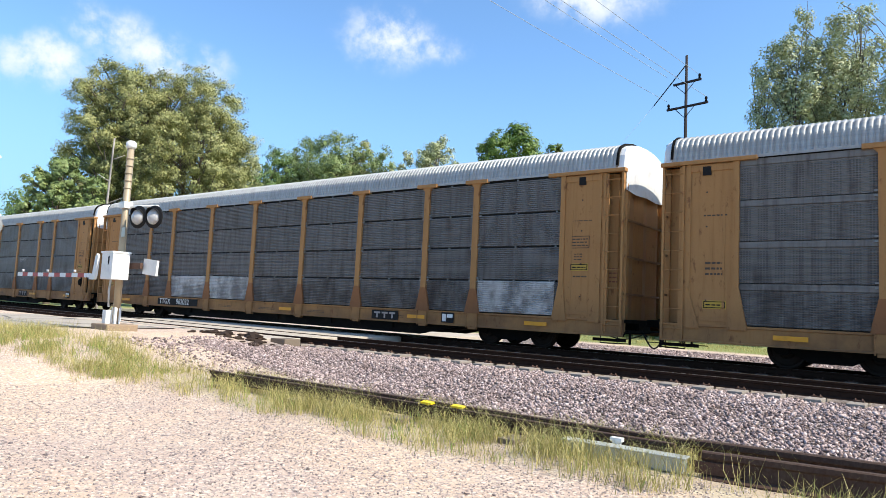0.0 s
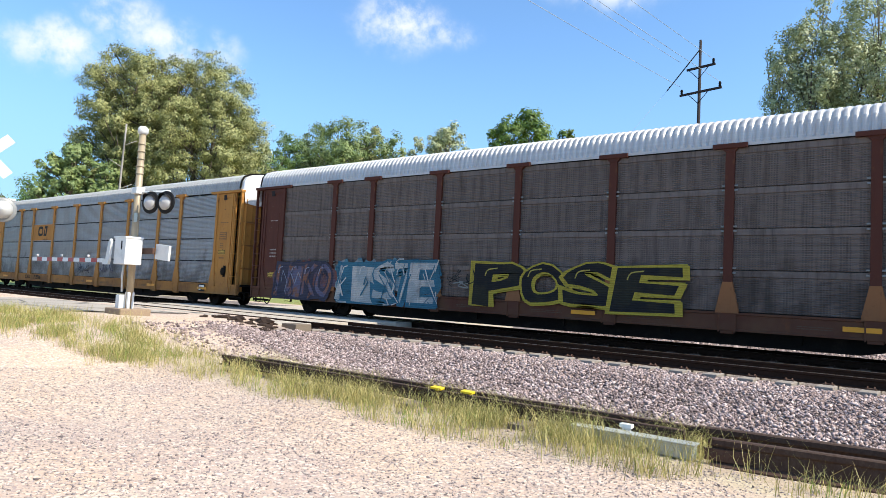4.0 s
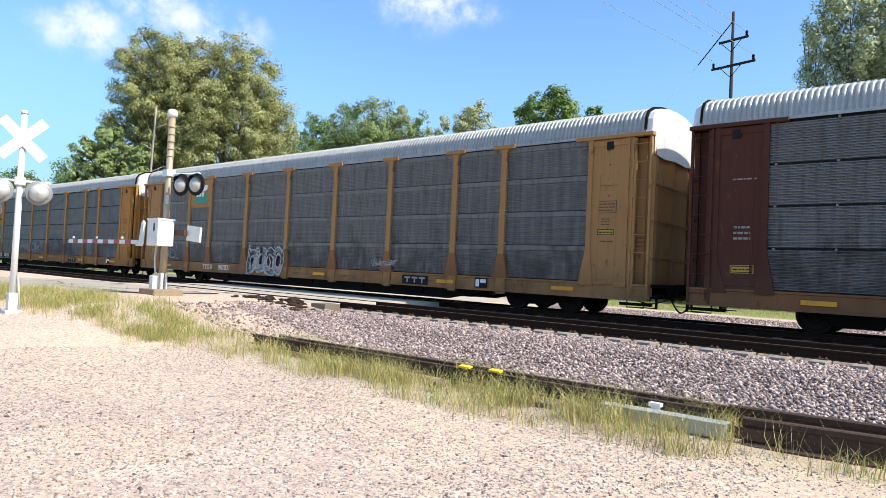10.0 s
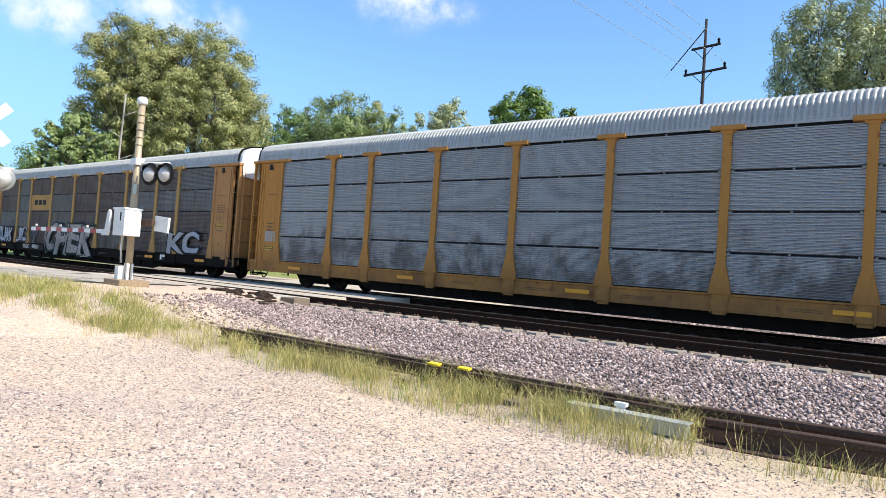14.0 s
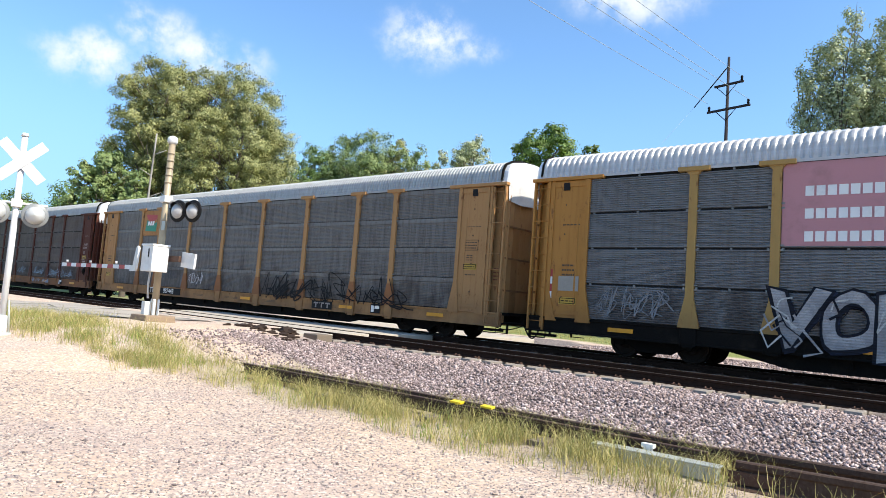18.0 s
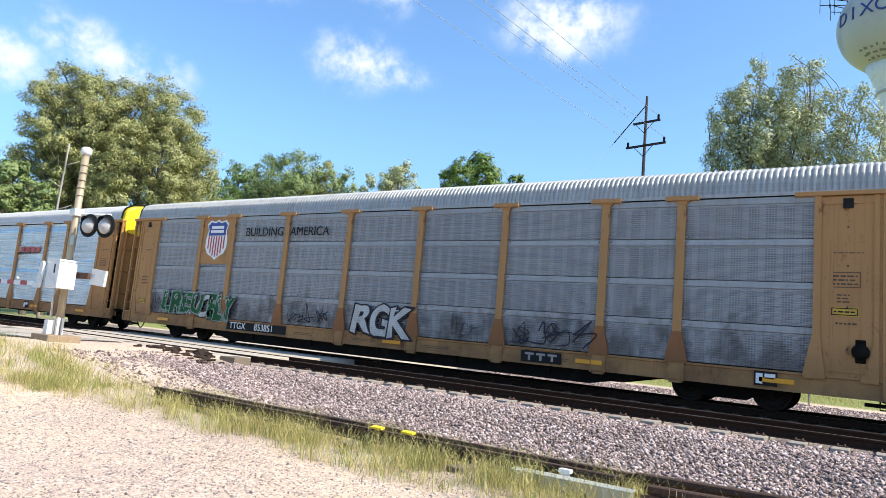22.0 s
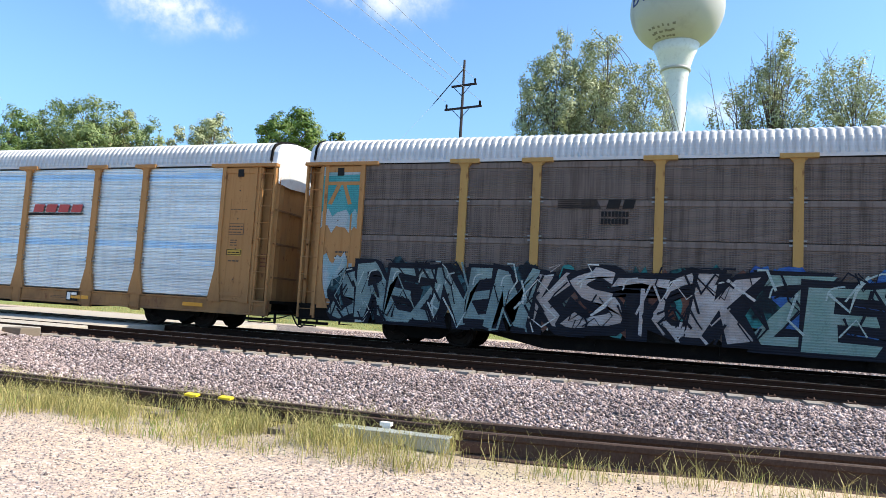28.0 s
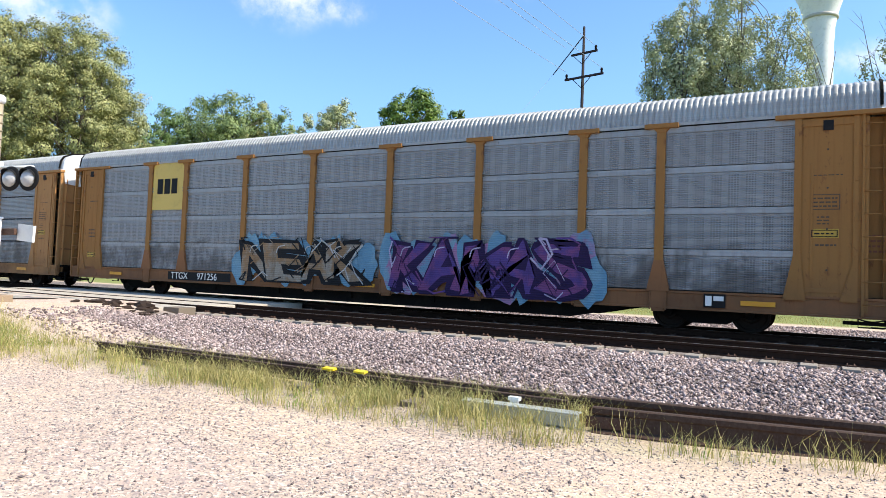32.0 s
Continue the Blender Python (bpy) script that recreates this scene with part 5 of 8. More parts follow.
def car_number(car, x, text, plate=True, material=None):
    y = -SIDE - 0.012
    for ob in list(car.children):
        if ob.name.startswith("sill_bracket") and abs(ob.location.x - x) < 2.1:
            bpy.data.objects.remove(ob)
        elif ob.name.startswith("reflector") and abs(ob.data.vertices[0].co.x - x) < 2.4:
            bpy.data.objects.remove(ob)
    if plate:
        sign_plate(car, "number_plate", x - 1.6, x + 1.6, SILL_LOW + 0.08, SILL_LOW + 0.38, BLACK, y)
    mark, digits = text.split()
    write(car, mark, x - 0.98, SILL_LOW + 0.23, 0.34, material or WHITE, y - 0.022, "car_mark")
    write(car, digits, x + 0.46, SILL_LOW + 0.23, 0.34, material or WHITE, y - 0.022, "car_number")


def bars(car, x0, x1, z0, z1, n, material, y, lean=0.0, name="emblem", label=""):
    shapes = []
    for i in range(n):
        a = z0 + (z1 - z0) * i / n
        shapes.append((rect(x0 + i * lean, x1 + i * lean, a, a + (z1 - z0) / n * 0.55), 0))
    return shape_part(car, name, shapes, [material], y, label)


def logo_plate(car, bay, z0, z1, material, label="flat painted steel sign board"):
    x0, x1 = BAYS[bay]
    return sign_plate(car, "sign_board", x0 + 0.12, x1 - 0.12, z0, z1, material, -SIDE - 0.004, label)


FACE = -SIDE - 0.025


def horse_logo(car, x, z, w, material):
    """Dark stripes beside two block letters' worth of plain shapes."""
    shapes = []
    for i in range(5):
        shapes.append((rect(x - w * 0.55, x + w * 0.02 - 0.03 * i, z + 0.10 + i * 0.05, z + 0.128 + i * 0.05), 0))
    shapes += [(rect(x + w * 0.08, x + w * 0.24, z + 0.1, z + 0.33, 0.06), 0), (rect(x + w * 0.28, x + w * 0.42, z + 0.1, z + 0.33, 0.06), 0)]
    for i in range(8):
        shapes.append((rect(x + w * 0.02 + i * 0.085, x + w * 0.02 + i * 0.085 + 0.06, z - 0.10, z + 0.03), 0))
        shapes.append((rect(x + w * 0.02 + i * 0.085, x + w * 0.02 + i * 0.085 + 0.06, z - 0.28, z - 0.15), 0))
    return shape_part(car, "emblem", shapes, [material], FACE, "plain striped emblem with two rows of blocks")


def wedge_logo(car, x, z, w):
    shapes = []
    for i in range(4):
        shapes.append((rect(x - w / 2 + i * w * 0.25, x - w / 2 + i * w * 0.25 + w * 0.2, z, z + 0.26, 0.06), 0))
    shapes.append(([(x - w * 0.62, z - 0.12), (x + w * 0.5, z - 0.07), (x + w * 0.5, z - 0.03), (x - w * 0.55, z - 0.03)], 1))
    return shape_part(car, "emblem", shapes, [RED, BLACK], FACE, "red slanted block emblem over a dark wedge")


def worm_logo(car, x, z, w):
    """Two plain dark shapes of the emblem's size: a rounded lozenge and a slanted block."""
    def pill(cx, rx, rz):
        n = 20
        return [(cx + math.copysign(abs(math.cos(2 * math.pi * i / n)) ** 0.6, math.cos(2 * math.pi * i / n)) * rx, z + math.copysign(abs(math.sin(2 * math.pi * i / n)) ** 0.6, math.sin(2 * math.pi * i / n)) * rz) for i in range(n)]
    shapes = [(pill(x - w * 0.22, 0.36, 0.30), 0), (pill(x - w * 0.20, 0.22, 0.15), 1), (rect(x + 0.10, x + 0.50, z - 0.30, z + 0.30, 0.12), 0), (rect(x + 0.26, x + 0.36, z - 0.16, z + 0.16, 0.06), 1)]
    return shape_part(car, "emblem", shapes, [BLACK, GOLD], FACE, "black rounded emblem of plain shapes")


def flag_sign(car, bay, faded=False):
    x0, x1 = BAYS[bay]
    logo_plate(car, bay, 3.55, 4.86, TAN)
    cx, w = (x0 + x1) / 2, (x1 - x0) * 0.62
    shapes = [([(cx - w / 2, 3.8), (cx + w / 2, 3.75), (cx + w / 2, 4.25), (cx, 4.1), (cx - w / 2 + 0.15, 4.4)], 0),
              ([(cx - w / 2 + 0.15, 4.45), (cx, 4.25), (cx + w / 2, 4.4), (cx + w / 2, 4.62), (cx - w / 2, 4.68)], 1)]
    for i in range(3):
        shapes.append((rect(cx - w * 0.3 + i * w * 0.2, cx - w * 0.3 + i * w * 0.2 + w * 0.15, 4.08, 4.3, 0.05), 2))
    return shape_part(car, "emblem", shapes, [GREEN, RED if not faded else WHITE, WHITE], FACE, "green and red flag-shaped emblem")


def block_sign(car, bay, z0, z1, board, ink, rows=1):
    x0, x1 = BAYS[bay]
    logo_plate(car, bay, z0, z1, board)
    shapes = []
    w = x1 - x0
    for r in range(rows):
        zc = z1 - (z1 - z0) * (0.35 + 0.27 * r) if rows > 1 else (z0 + z1) / 2
        k = 3 if rows == 1 else 8
        hh = (z1 - z0) * (0.16 if rows == 1 else 0.06)
        for i in range(k):
            a = x0 + w * (0.2 + 0.6 * i / k)
            shapes.append((rect(a, a + w * 0.6 / k * 0.8, zc - hh, zc + hh), 0))
    return shape_part(car, "emblem", shapes, [ink], FACE, "row of plain block shapes")


# graffiti palettes: outline, fills, highlight
GHOST = [(0.10, 0.10, 0.11), (0.38, 0.39, 0.42), (0.45, 0.46, 0.48), (0.6, 0.6, 0.62)]
WHITES = [(0.02, 0.03, 0.03), (0.55, 0.55, 0.55), (0.62, 0.6, 0.58), (0.25, 0.28, 0.28)]

CARS = {}


def bay_middle(b):
    return (BAYS[b][0] + BAYS[b][1]) / 2


def build_train():
    c = CARS
    tan, brown = "tan enclosed autorack freight car", "brown enclosed autorack freight car"
    dark, night, white, grey = (0.015, 0.016, 0.018), (0.02, 0.045, 0.05), (0.60, 0.60, 0.58), (0.36, 0.37, 0.38)
    c[-1] = make_car(-1, TAN, SLOT_GREY, "slotted", tan + " with slotted grey side panels")
    c[0] = make_car(0, TAN, SHEET_DARK, "ribbed", tan + " with dark ribbed panels, three pale")
    for b in (2, 3, 8):
        x0, x1 = BAYS[b]
        sheet_part("pale_panel", x0 + 0.16, x1 - 0.16, SILL_TOP + 0.03, SILL_TOP + 0.98, "ribbed", 16, SHEET_NEW, c[0], -SIDE - 0.03)
    car_number(c[0], -6.75, "TTGX 962032")
    c[1] = make_car(1, FADED, SHEET_GREY, "ribbed", tan + " with grey panels and a pale emblem", plate_x=11.6)
    sheet_part("pale_panel", -7.35, -4.65, 2.95, 3.93, "ribbed", 16, SHEET_PALE, c[1], -SIDE - 0.03)
    horse_logo(c[1], -5.9, 3.52, 1.9, BLACK)
    tag_letters(c[1], "CTIC", -8.9, -5.7, 1.0, 1.65, dark, (dark, grey), white, 3)
    tag_paint(c[1], -2.7, -0.4, 1.15, 1.8, GHOST, 4, 5, fill=False)
    car_number(c[1], -6.8, "TTGX 930688")
    scribble(c[1], 5.2, 5.8, 2.6, 2.85, (0.5, 0.5, 0.5), 4)
    c[2] = make_car(2, BROWN, SLOT_DARK, "slotted", brown + " covered in pale blue spray paint")
    car_number(c[2], -7.6, "ATSF 89060", True)
    tag_letters(c[2], "PIKO", -12.6, -9.3, 0.55, 1.95, (0.05, 0.05, 0.08), ((0.24, 0.11, 0.07), (0.12, 0.13, 0.22)), (0.3, 0.35, 0.45), 7, cloud=[(0.10, 0.09, 0.14), (0.20, 0.08, 0.06)], wild=18)
    tag_letters(c[2], "RISTE", -9.0, -4.4, 0.55, 2.05, (0.04, 0.16, 0.24), ((0.52, 0.52, 0.50), (0.34, 0.40, 0.42)), white, 5, cloud=[(0.30, 0.34, 0.36), (0.08, 0.22, 0.30)], wild=24)
    tag_paint(c[2], -3.9, -2.7, 1.2, 1.85, WHITES, 6, 4, fill=False)
    tag_letters(c[2], "POSE", -2.9, 3.4, 0.75, 2.05, (0.45, 0.36, 0.05), (dark, (0.03, 0.03, 0.02)), (0.5, 0.42, 0.1), 8)
    c[3] = make_car(3, GOLD, SHEET_PALE, "ribbed", "golden-tan autorack freight car with pale ribbed panels", foot=GOLD, plate_x=11.4)
    logo_plate(c[3], 2, 2.98, 3.94, GOLD)
    worm_logo(c[3], -5.95, 3.54, 1.6)
    bars(c[3], -5.9, -5.2, 3.03, 3.10, 1, BLACK, FACE)
    tag_paint(c[3], -0.75, 0.65, 1.1, 1.75, [(0.03, 0.03, 0.06)] * 4, 9, 5, fill=False)
    tag_paint(c[3], 1.85, 3.5, 1.2, 1.75, [(0.06, 0.06, 0.12)] * 4, 10, 5, fill=False)
    car_number(c[3], -6.7, "CNA 712516", False, BLACK)
    c[4] = make_car(4, TAN, SLOT_GREY, "slotted", tan + " with slotted panels, faded shield sign")
    shield_sign(c[4], bay_middle(1), 3.02, 4.84, 1.74, TAN, -SIDE - 0.016)
    car_number(c[4], -5.9, "TTGX 994477", False)
    tag_letters(c[4], "SAK", -8.85, -6.2, 0.75, 2.0, (0.35, 0.42, 0.46), ((0.26, 0.22, 0.20), (0.36, 0.40, 0.42)), white, 11, wild=12)
    tag_letters(c[4], "DIPLZ", -4.1, -1.45, 0.9, 1.9, dark, ((0.30, 0.46, 0.58), (0.50, 0.56, 0.58)), white, 12, wild=12)
    tag_letters(c[4], "SKINS", 5.3, 8.9, 0.75, 1.9, (0.42, 0.42, 0.43), ((0.03, 0.028, 0.03), (0.05, 0.04, 0.045)), grey, 13, wild=14)
    c[5] = make_car(5, BROWN, SHEET_DARK, "ribbed", brown + " with dark panels and white scrawls", sill=RUSTY, foot=BROWN)
    horse_logo(c[5], -5.9, 3.5, 1.9, BLACK)
    for k, (a, b) in enumerate(((-9.3, -7.3), (-4.2, -1.55), (-1.2, 0.1))):
        tag_paint(c[5], a, b, 1.0, 1.95, [(0.27, 0.27, 0.28)] * 4, 20 + k, 6, fill=False)
    scribble(c[5], 2.4, 3.0, 3.5, 3.9, (0.5, 0.5, 0.5), 24)
    car_number(c[5], -6.7, "TTGX 973553")
    c[6] = make_car(6, TAN, SLOT_GREY, "slotted", tan + " with slotted panels, green flag sign", plate_x=8.5)
    flag_sign(c[6], 1, True)
    tag_paint(c[6], -12.1, -10.1, 1.05, 1.8, [(0.40, 0.40, 0.40)] * 4, 30, 5, fill=False)
    tag_letters(c[6], "DUCO", -4.15, -1.5, 0.55, 1.72, (0.52, 0.53, 0.52), ((0.07, 0.07, 0.07), (0.42, 0.42, 0.40)), white, 31, wild=10)
    tag_paint(c[6], 3.7, 5.0, 1.1, 1.5, [(0.4, 0.4, 0.4)] * 4, 32, 5, fill=False)
    car_number(c[6], -6.5, "TTGX 987831", False)
    c[7] = make_car(7, GOLD, SHEET_GREY, "ribbed", "golden-tan autorack freight car with a shield sign and dark graffiti", plate_x=10.9)
    logo_plate(c[7], 1, 2.98, 4.90, GOLD)
    shield_sign(c[7], bay_middle(1), 3.62, 4.80, 1.3, None, -SIDE - 0.020)
    write(c[7], "BUILDING AMERICA", bay_middle(1), 3.42, 0.17, BLACK, -SIDE - 0.03)
    tag_letters(c[7], "MRL", -12.2, -8.2, 0.55, 1.95, (0.52, 0.54, 0.53), ((0.02, 0.045, 0.05), (0.015, 0.03, 0.035)), white, 33, drop=(0.45, 0.46, 0.46), wild=0)
    tag_paint(c[7], -4.4, 1.1, 1.0, 2.05, [(0.30, 0.30, 0.32), (0.10, 0.08, 0.09), (0.2, 0.2, 0.2), (0.34, 0.35, 0.38)], 34, 11, fill=False)
    tag_paint(c[7], 2.2, 5.4, 0.95, 2.15, [(0.07, 0.045, 0.05)] * 4, 36, 7, fill=False)
    tag_paint(c[7], -13.4, -12.5, 1.25, 1.9, [(0.6, 0.6, 0.58)] * 4, 35, 5, fill=False)
    car_number(c[7], -6.7, "TTGX 964250")
    c[8] = make_car(8, GOLD, SHEET_PALE, "ribbed", "golden-tan autorack freight car with blue-grey ribbed panels", foot=GOLD, plate_x=11.4)
    c[9] = make_car(9, TAN, (SHEET_DARK, SHEET_SOOT, SHEET_SOOT), "ribbed", tan + " with yellow posts and pale graffiti", post_paint=PALE_YELLOW, sill=DARK, foot=PALE_YELLOW)
    block_sign(c[9], 2, 2.98, 3.92, PALE_YELLOW, BLACK)
    car_number(c[9], -6.7, "TTGX 978761")
    tag_letters(c[9], "BUAK", -12.25, -9.85, 0.95, 1.95, (0.02, 0.02, 0.03), ((0.50, 0.55, 0.64), (0.40, 0.45, 0.55)), white, 40, wild=12)
    tag_letters(c[9], "JC", -9.15, -7.55, 0.95, 1.95, (0.02, 0.02, 0.03), ((0.50, 0.55, 0.64), (0.40, 0.45, 0.55)), white, 41, wild=6)
    tag_letters(c[9], "Y", -6.8, -6.0, 0.98, 1.9, (0.25, 0.26, 0.30), (dark, (0.07, 0.06, 0.10)), white, 44)
    tag_letters(c[9], "CHEK", -4.7, 1.4, 0.42, 2.3, (0.012, 0.03, 0.03), ((0.42, 0.40, 0.37), (0.30, 0.29, 0.28)), white, 42, lean=0.16, wild=16)
    tag_letters(c[9], "KC", 8.9, 11.6, 0.95, 2.0, dark, ((0.40, 0.46, 0.55), grey), white, 43)
    c[10] = make_car(10, GOLD, SHEET_GREY, "ribbed", "golden-tan autorack freight car with a pink sign and graffiti", post_paint=PALE_YELLOW, sill=DARK, foot=PALE_YELLOW, plate_x=10.4)
    car_number(c[10], 7.62, "CPAA 543065", False)
    block_sign(c[10], 2, 2.98, 4.92, PINK, WHITE, 3)
    tag_paint(c[10], -11.9, -9.9, 1.05, 1.95, [(0.25, 0.26, 0.28)] * 4, 45, 7, fill=False)
    tag_letters(c[10], "VONT", -7.7, -3.1, 0.50, 2.0, (0.01, 0.012, 0.02), ((0.46, 0.45, 0.45), (0.30, 0.30, 0.31)), white, 46, drop=(0.02, 0.03, 0.06), wild=14)
    tag_letters(c[10], "NAMC", -1.3, 2.2, 0.55, 2.0, (0.20, 0.24, 0.25), ((0.40, 0.44, 0.43), (0.08, 0.26, 0.25)), white, 47, cloud=[(0.10, 0.26, 0.24), (0.32, 0.14, 0.13), (0.16, 0.20, 0.22)], wild=16)
    tag_letters(c[10], "HOBE", 3.2, 6.4, 0.42, 1.95, (0.02, 0.02, 0.025), ((0.56, 0.55, 0.55), (0.48, 0.47, 0.48)), white, 48, wild=14)
    tag_paint(c[10], 7.8, 9.3, 1.0, 1.95, [(0.05, 0.06, 0.12)] * 4, 49, 8, fill=False)
    c[11] = make_car(11, FADED, SLOT_GREY, "slotted", tan + " with a flag sign and dark graffiti", plate_x=8.6)
    flag_sign(c[11], 1)
    tag_paint(c[11], 1.9, 10.6, 0.75, 2.0, [(0.012, 0.012, 0.014)] * 4, 48, 17, fill=False)
    tag_paint(c[11], -6.9, -5.2, 1.3, 1.8, [(0.10, 0.10, 0.11)] * 4, 50, 5, fill=False)
    scribble(c[11], -4.0, -2.8, 1.1, 1.75, (0.6, 0.6, 0.6), 49)
    car_number(c[11], -6.4, "TTGX 987448")
    c[12] = make_car(12, BROWN, SHEET_SOOT, "ribbed", brown + " with dark panels, small white emblem", sill=RUSTY, foot=BROWN, plate_x=9.6)
    logo_plate(c[12], 2, 2.98, 3.94, BROWN)
    car_number(c[12], -6.75, "TTGX 981961")
    horse_logo(c[12], -5.75, 3.52, 1.9, WHITE)
    for k, (a, b, lo, hi) in enumerate(((2.2, 3.75, 1.1, 1.65), (5.0, 6.9, 1.15, 1.65), (7.8, 9.6, 1.0, 1.6), (9.9, 11.6, 1.0, 1.55), (5.1, 6.6, 0.6, 0.9), (6.9, 8.1, 0.6, 0.9))):
        tag_paint(c[12], a, b, lo, hi, [(0.26, 0.38, 0.50)] * 4, 70 + k, 6, fill=False)
    c[13] = make_car(13, FADED, SLOT_PALE, "slotted", "faded tan autorack freight car with a shield sign and green graffiti", plate_x=11.2)
    shield_sign(c[13], bay_middle(1), 3.05, 4.94, 1.74, FADED, -SIDE - 0.016)
    write(c[13], "BUILDING", -5.72, 4.28, 0.46, BLACK, FACE - 0.01)
    write(c[13], "AMERICA", -3.38, 4.28, 0.46, BLACK, FACE - 0.01)
    tag_letters(c[13], "LREU", -11.4, -8.7, 1.0, 1.9, (0.30, 0.36, 0.30), ((0.015, 0.095, 0.03), (0.02, 0.13, 0.05)), white, 52, drop=dark, wild=10)
    tag_letters(c[13], "C", -9.1, -8.2, 0.95, 1.85, dark, ((0.58, 0.58, 0.56), (0.45, 0.45, 0.44)), white, 55)
    tag_letters(c[13], "FLY", -8.4, -6.9, 0.85, 1.85, (0.30, 0.36, 0.30), ((0.015, 0.095, 0.03), (0.02, 0.13, 0.05)), white, 56, drop=dark, wild=8)
    for k, (a, b) in enumerate(((-12.2, -11.5), (-7.2, -6.6), (-3.9, -2.0), (3.0, 3.9), (5.0, 7.3))):
        tag_paint(c[13], a, b, 1.0, 1.8, [(0.035, 0.035, 0.05)] * 4, 57 + k, 6, fill=False)
    tag_letters(c[13], "RGK", -0.95, 1.45, 0.8, 1.85, (0.04, 0.035, 0.04), ((0.62, 0.62, 0.60), (0.52, 0.52, 0.50)), white, 54)
    car_number(c[13], -5.6, "TTGX 853851")
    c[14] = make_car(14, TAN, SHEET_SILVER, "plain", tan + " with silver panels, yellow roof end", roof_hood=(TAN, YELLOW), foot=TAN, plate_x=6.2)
    wedge_logo(c[14], 5.95, 3.46, 2.2)
    car_number(c[14], -5.3, "TTGX 967821")
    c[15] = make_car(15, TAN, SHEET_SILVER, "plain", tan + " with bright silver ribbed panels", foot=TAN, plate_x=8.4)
    bars(c[15], -6.95, -5.0, 3.28, 3.52, 1, BLUE, FACE, 0.0, "emblem", "dark blue plain word-shaped bar")
    car_number(c[15], -5.5, "TTGX 965803")
    c[16] = make_car(16, TAN, SLOT_DARK, "slotted", tan + " with brown-grey panels above band of graffiti", post_paint=PALE_YELLOW, sill=DARK, foot=PALE_YELLOW)
    horse_logo(c[16], -5.9, 3.6, 1.9, BLACK)
    turq, ice = spray((0.05, 0.30, 0.32), (0.09, 0.36, 0.38)), spray((0.24, 0.42, 0.46), (0.42, 0.48, 0.50))
    r = random.Random(59)
    edge = [(-13.7 + 1.25 * i / 9, 3.05 + r.uniform(-0.10, 0.14)) for i in range(10)]
    mid = [(x, z + 0.42 + r.uniform(-0.1, 0.1)) for x, z in edge]
    shape_part(c[16], "painted_end_patch", [(edge + [(-12.42, 4.84), (-13.7, 4.84)], 0), (mid + [(-12.45, 4.62), (-13.68, 4.58)], 1),
               (rect(-13.6, -12.5, 4.32, 4.42), 2), ([(-13.45, 3.78), (-13.32, 3.76), (-13.05, 4.36), (-13.18, 4.36)], 2), ([(-12.82, 3.76), (-12.7, 3.78), (-12.92, 4.36), (-13.02, 4.36)], 2)],
               [ice, turq, TAN], -SIDE - 0.03, "turquoise and pale blue sprayed patch on the end sheet")
    low = [(-13.5 + 0.9 * i / 8, 2.25 + r.uniform(-0.2, 0.2)) for i in range(9)]
    shape_part(c[16], "painted_end_patch", [(low[::-1] + [(-13.4, 1.0), (-12.5, 1.0)], 0)], [ice], -SIDE - 0.03, "pale blue sprayed patch on the end sheet")
    ink = (0.008, 0.012, 0.018)
    tag_letters(c[16], "SREZNEM", -13.0, -7.5, 0.55, 2.2, ink, ((0.24, 0.34, 0.33), (0.17, 0.25, 0.26)), (0.45, 0.52, 0.5), 60, cloud=[ink, (0.05, 0.14, 0.17)], over=1.35, wild=42)
    tag_letters(c[16], "KSTCK", -7.6, -2.2, 0.55, 2.25, ink, ((0.50, 0.47, 0.46), (0.42, 0.36, 0.33)), white, 61, cloud=[ink, (0.04, 0.24, 0.24), (0.16, 0.07, 0.05)], over=1.35, lean=0.2, wild=34)
    tag_letters(c[16], "ZEVER", -2.4, 3.6, 0.45, 2.25, ink, ((0.20, 0.32, 0.28), (0.26, 0.36, 0.33)), (0.4, 0.5, 0.48), 62, cloud=[(0.03, 0.09, 0.32), (0.05, 0.16, 0.40)], over=1.3, wild=40)
    tag_letters(c[16], "ORENOE", 4.2, 11.6, 0.40, 2.05, ink, ((0.20, 0.28, 0.28), (0.26, 0.33, 0.33)), (0.4, 0.5, 0.5), 63, cloud=[(0.03, 0.07, 0.26), ink], over=1.3, wild=44)
    car_number(c[16], -6.1, "NS 171720", False)
    c[17] = make_car(17, TAN, SHEET_SILVER, "plain", tan + " with silver panels and red emblem", foot=TAN, plate_x=6.7)
    wedge_logo(c[17], 5.95, 3.46, 2.2)
    car_number(c[17], -5.8, "TTGX 952572")
    c[18] = make_car(18, TAN, SLOT_GREY, "slotted", tan + " with a shield sign, pink-green graffiti", post_paint=PALE_TAN, sill=RUSTY, foot=PALE_TAN, plate_x=8.2)
    shield_sign(c[18], bay_middle(1), 3.10, 4.94, 1.74, TAN, -SIDE - 0.016)
    car_number(c[18], -6.5, "TTGX 985674")
    tag_letters(c[18], "RUSE", -4.4, 0.6, 0.45, 2.3, (0.01, 0.02, 0.03), ((0.03, 0.07, 0.065), (0.06, 0.13, 0.10)), (0.46, 0.60, 0.50), 64, cloud=[(0.52, 0.20, 0.30), (0.44, 0.16, 0.27)], drop=(0.02, 0.04, 0.06), lean=0.0, over=1.15, wild=46, rim=0.30)
    r = random.Random(91)
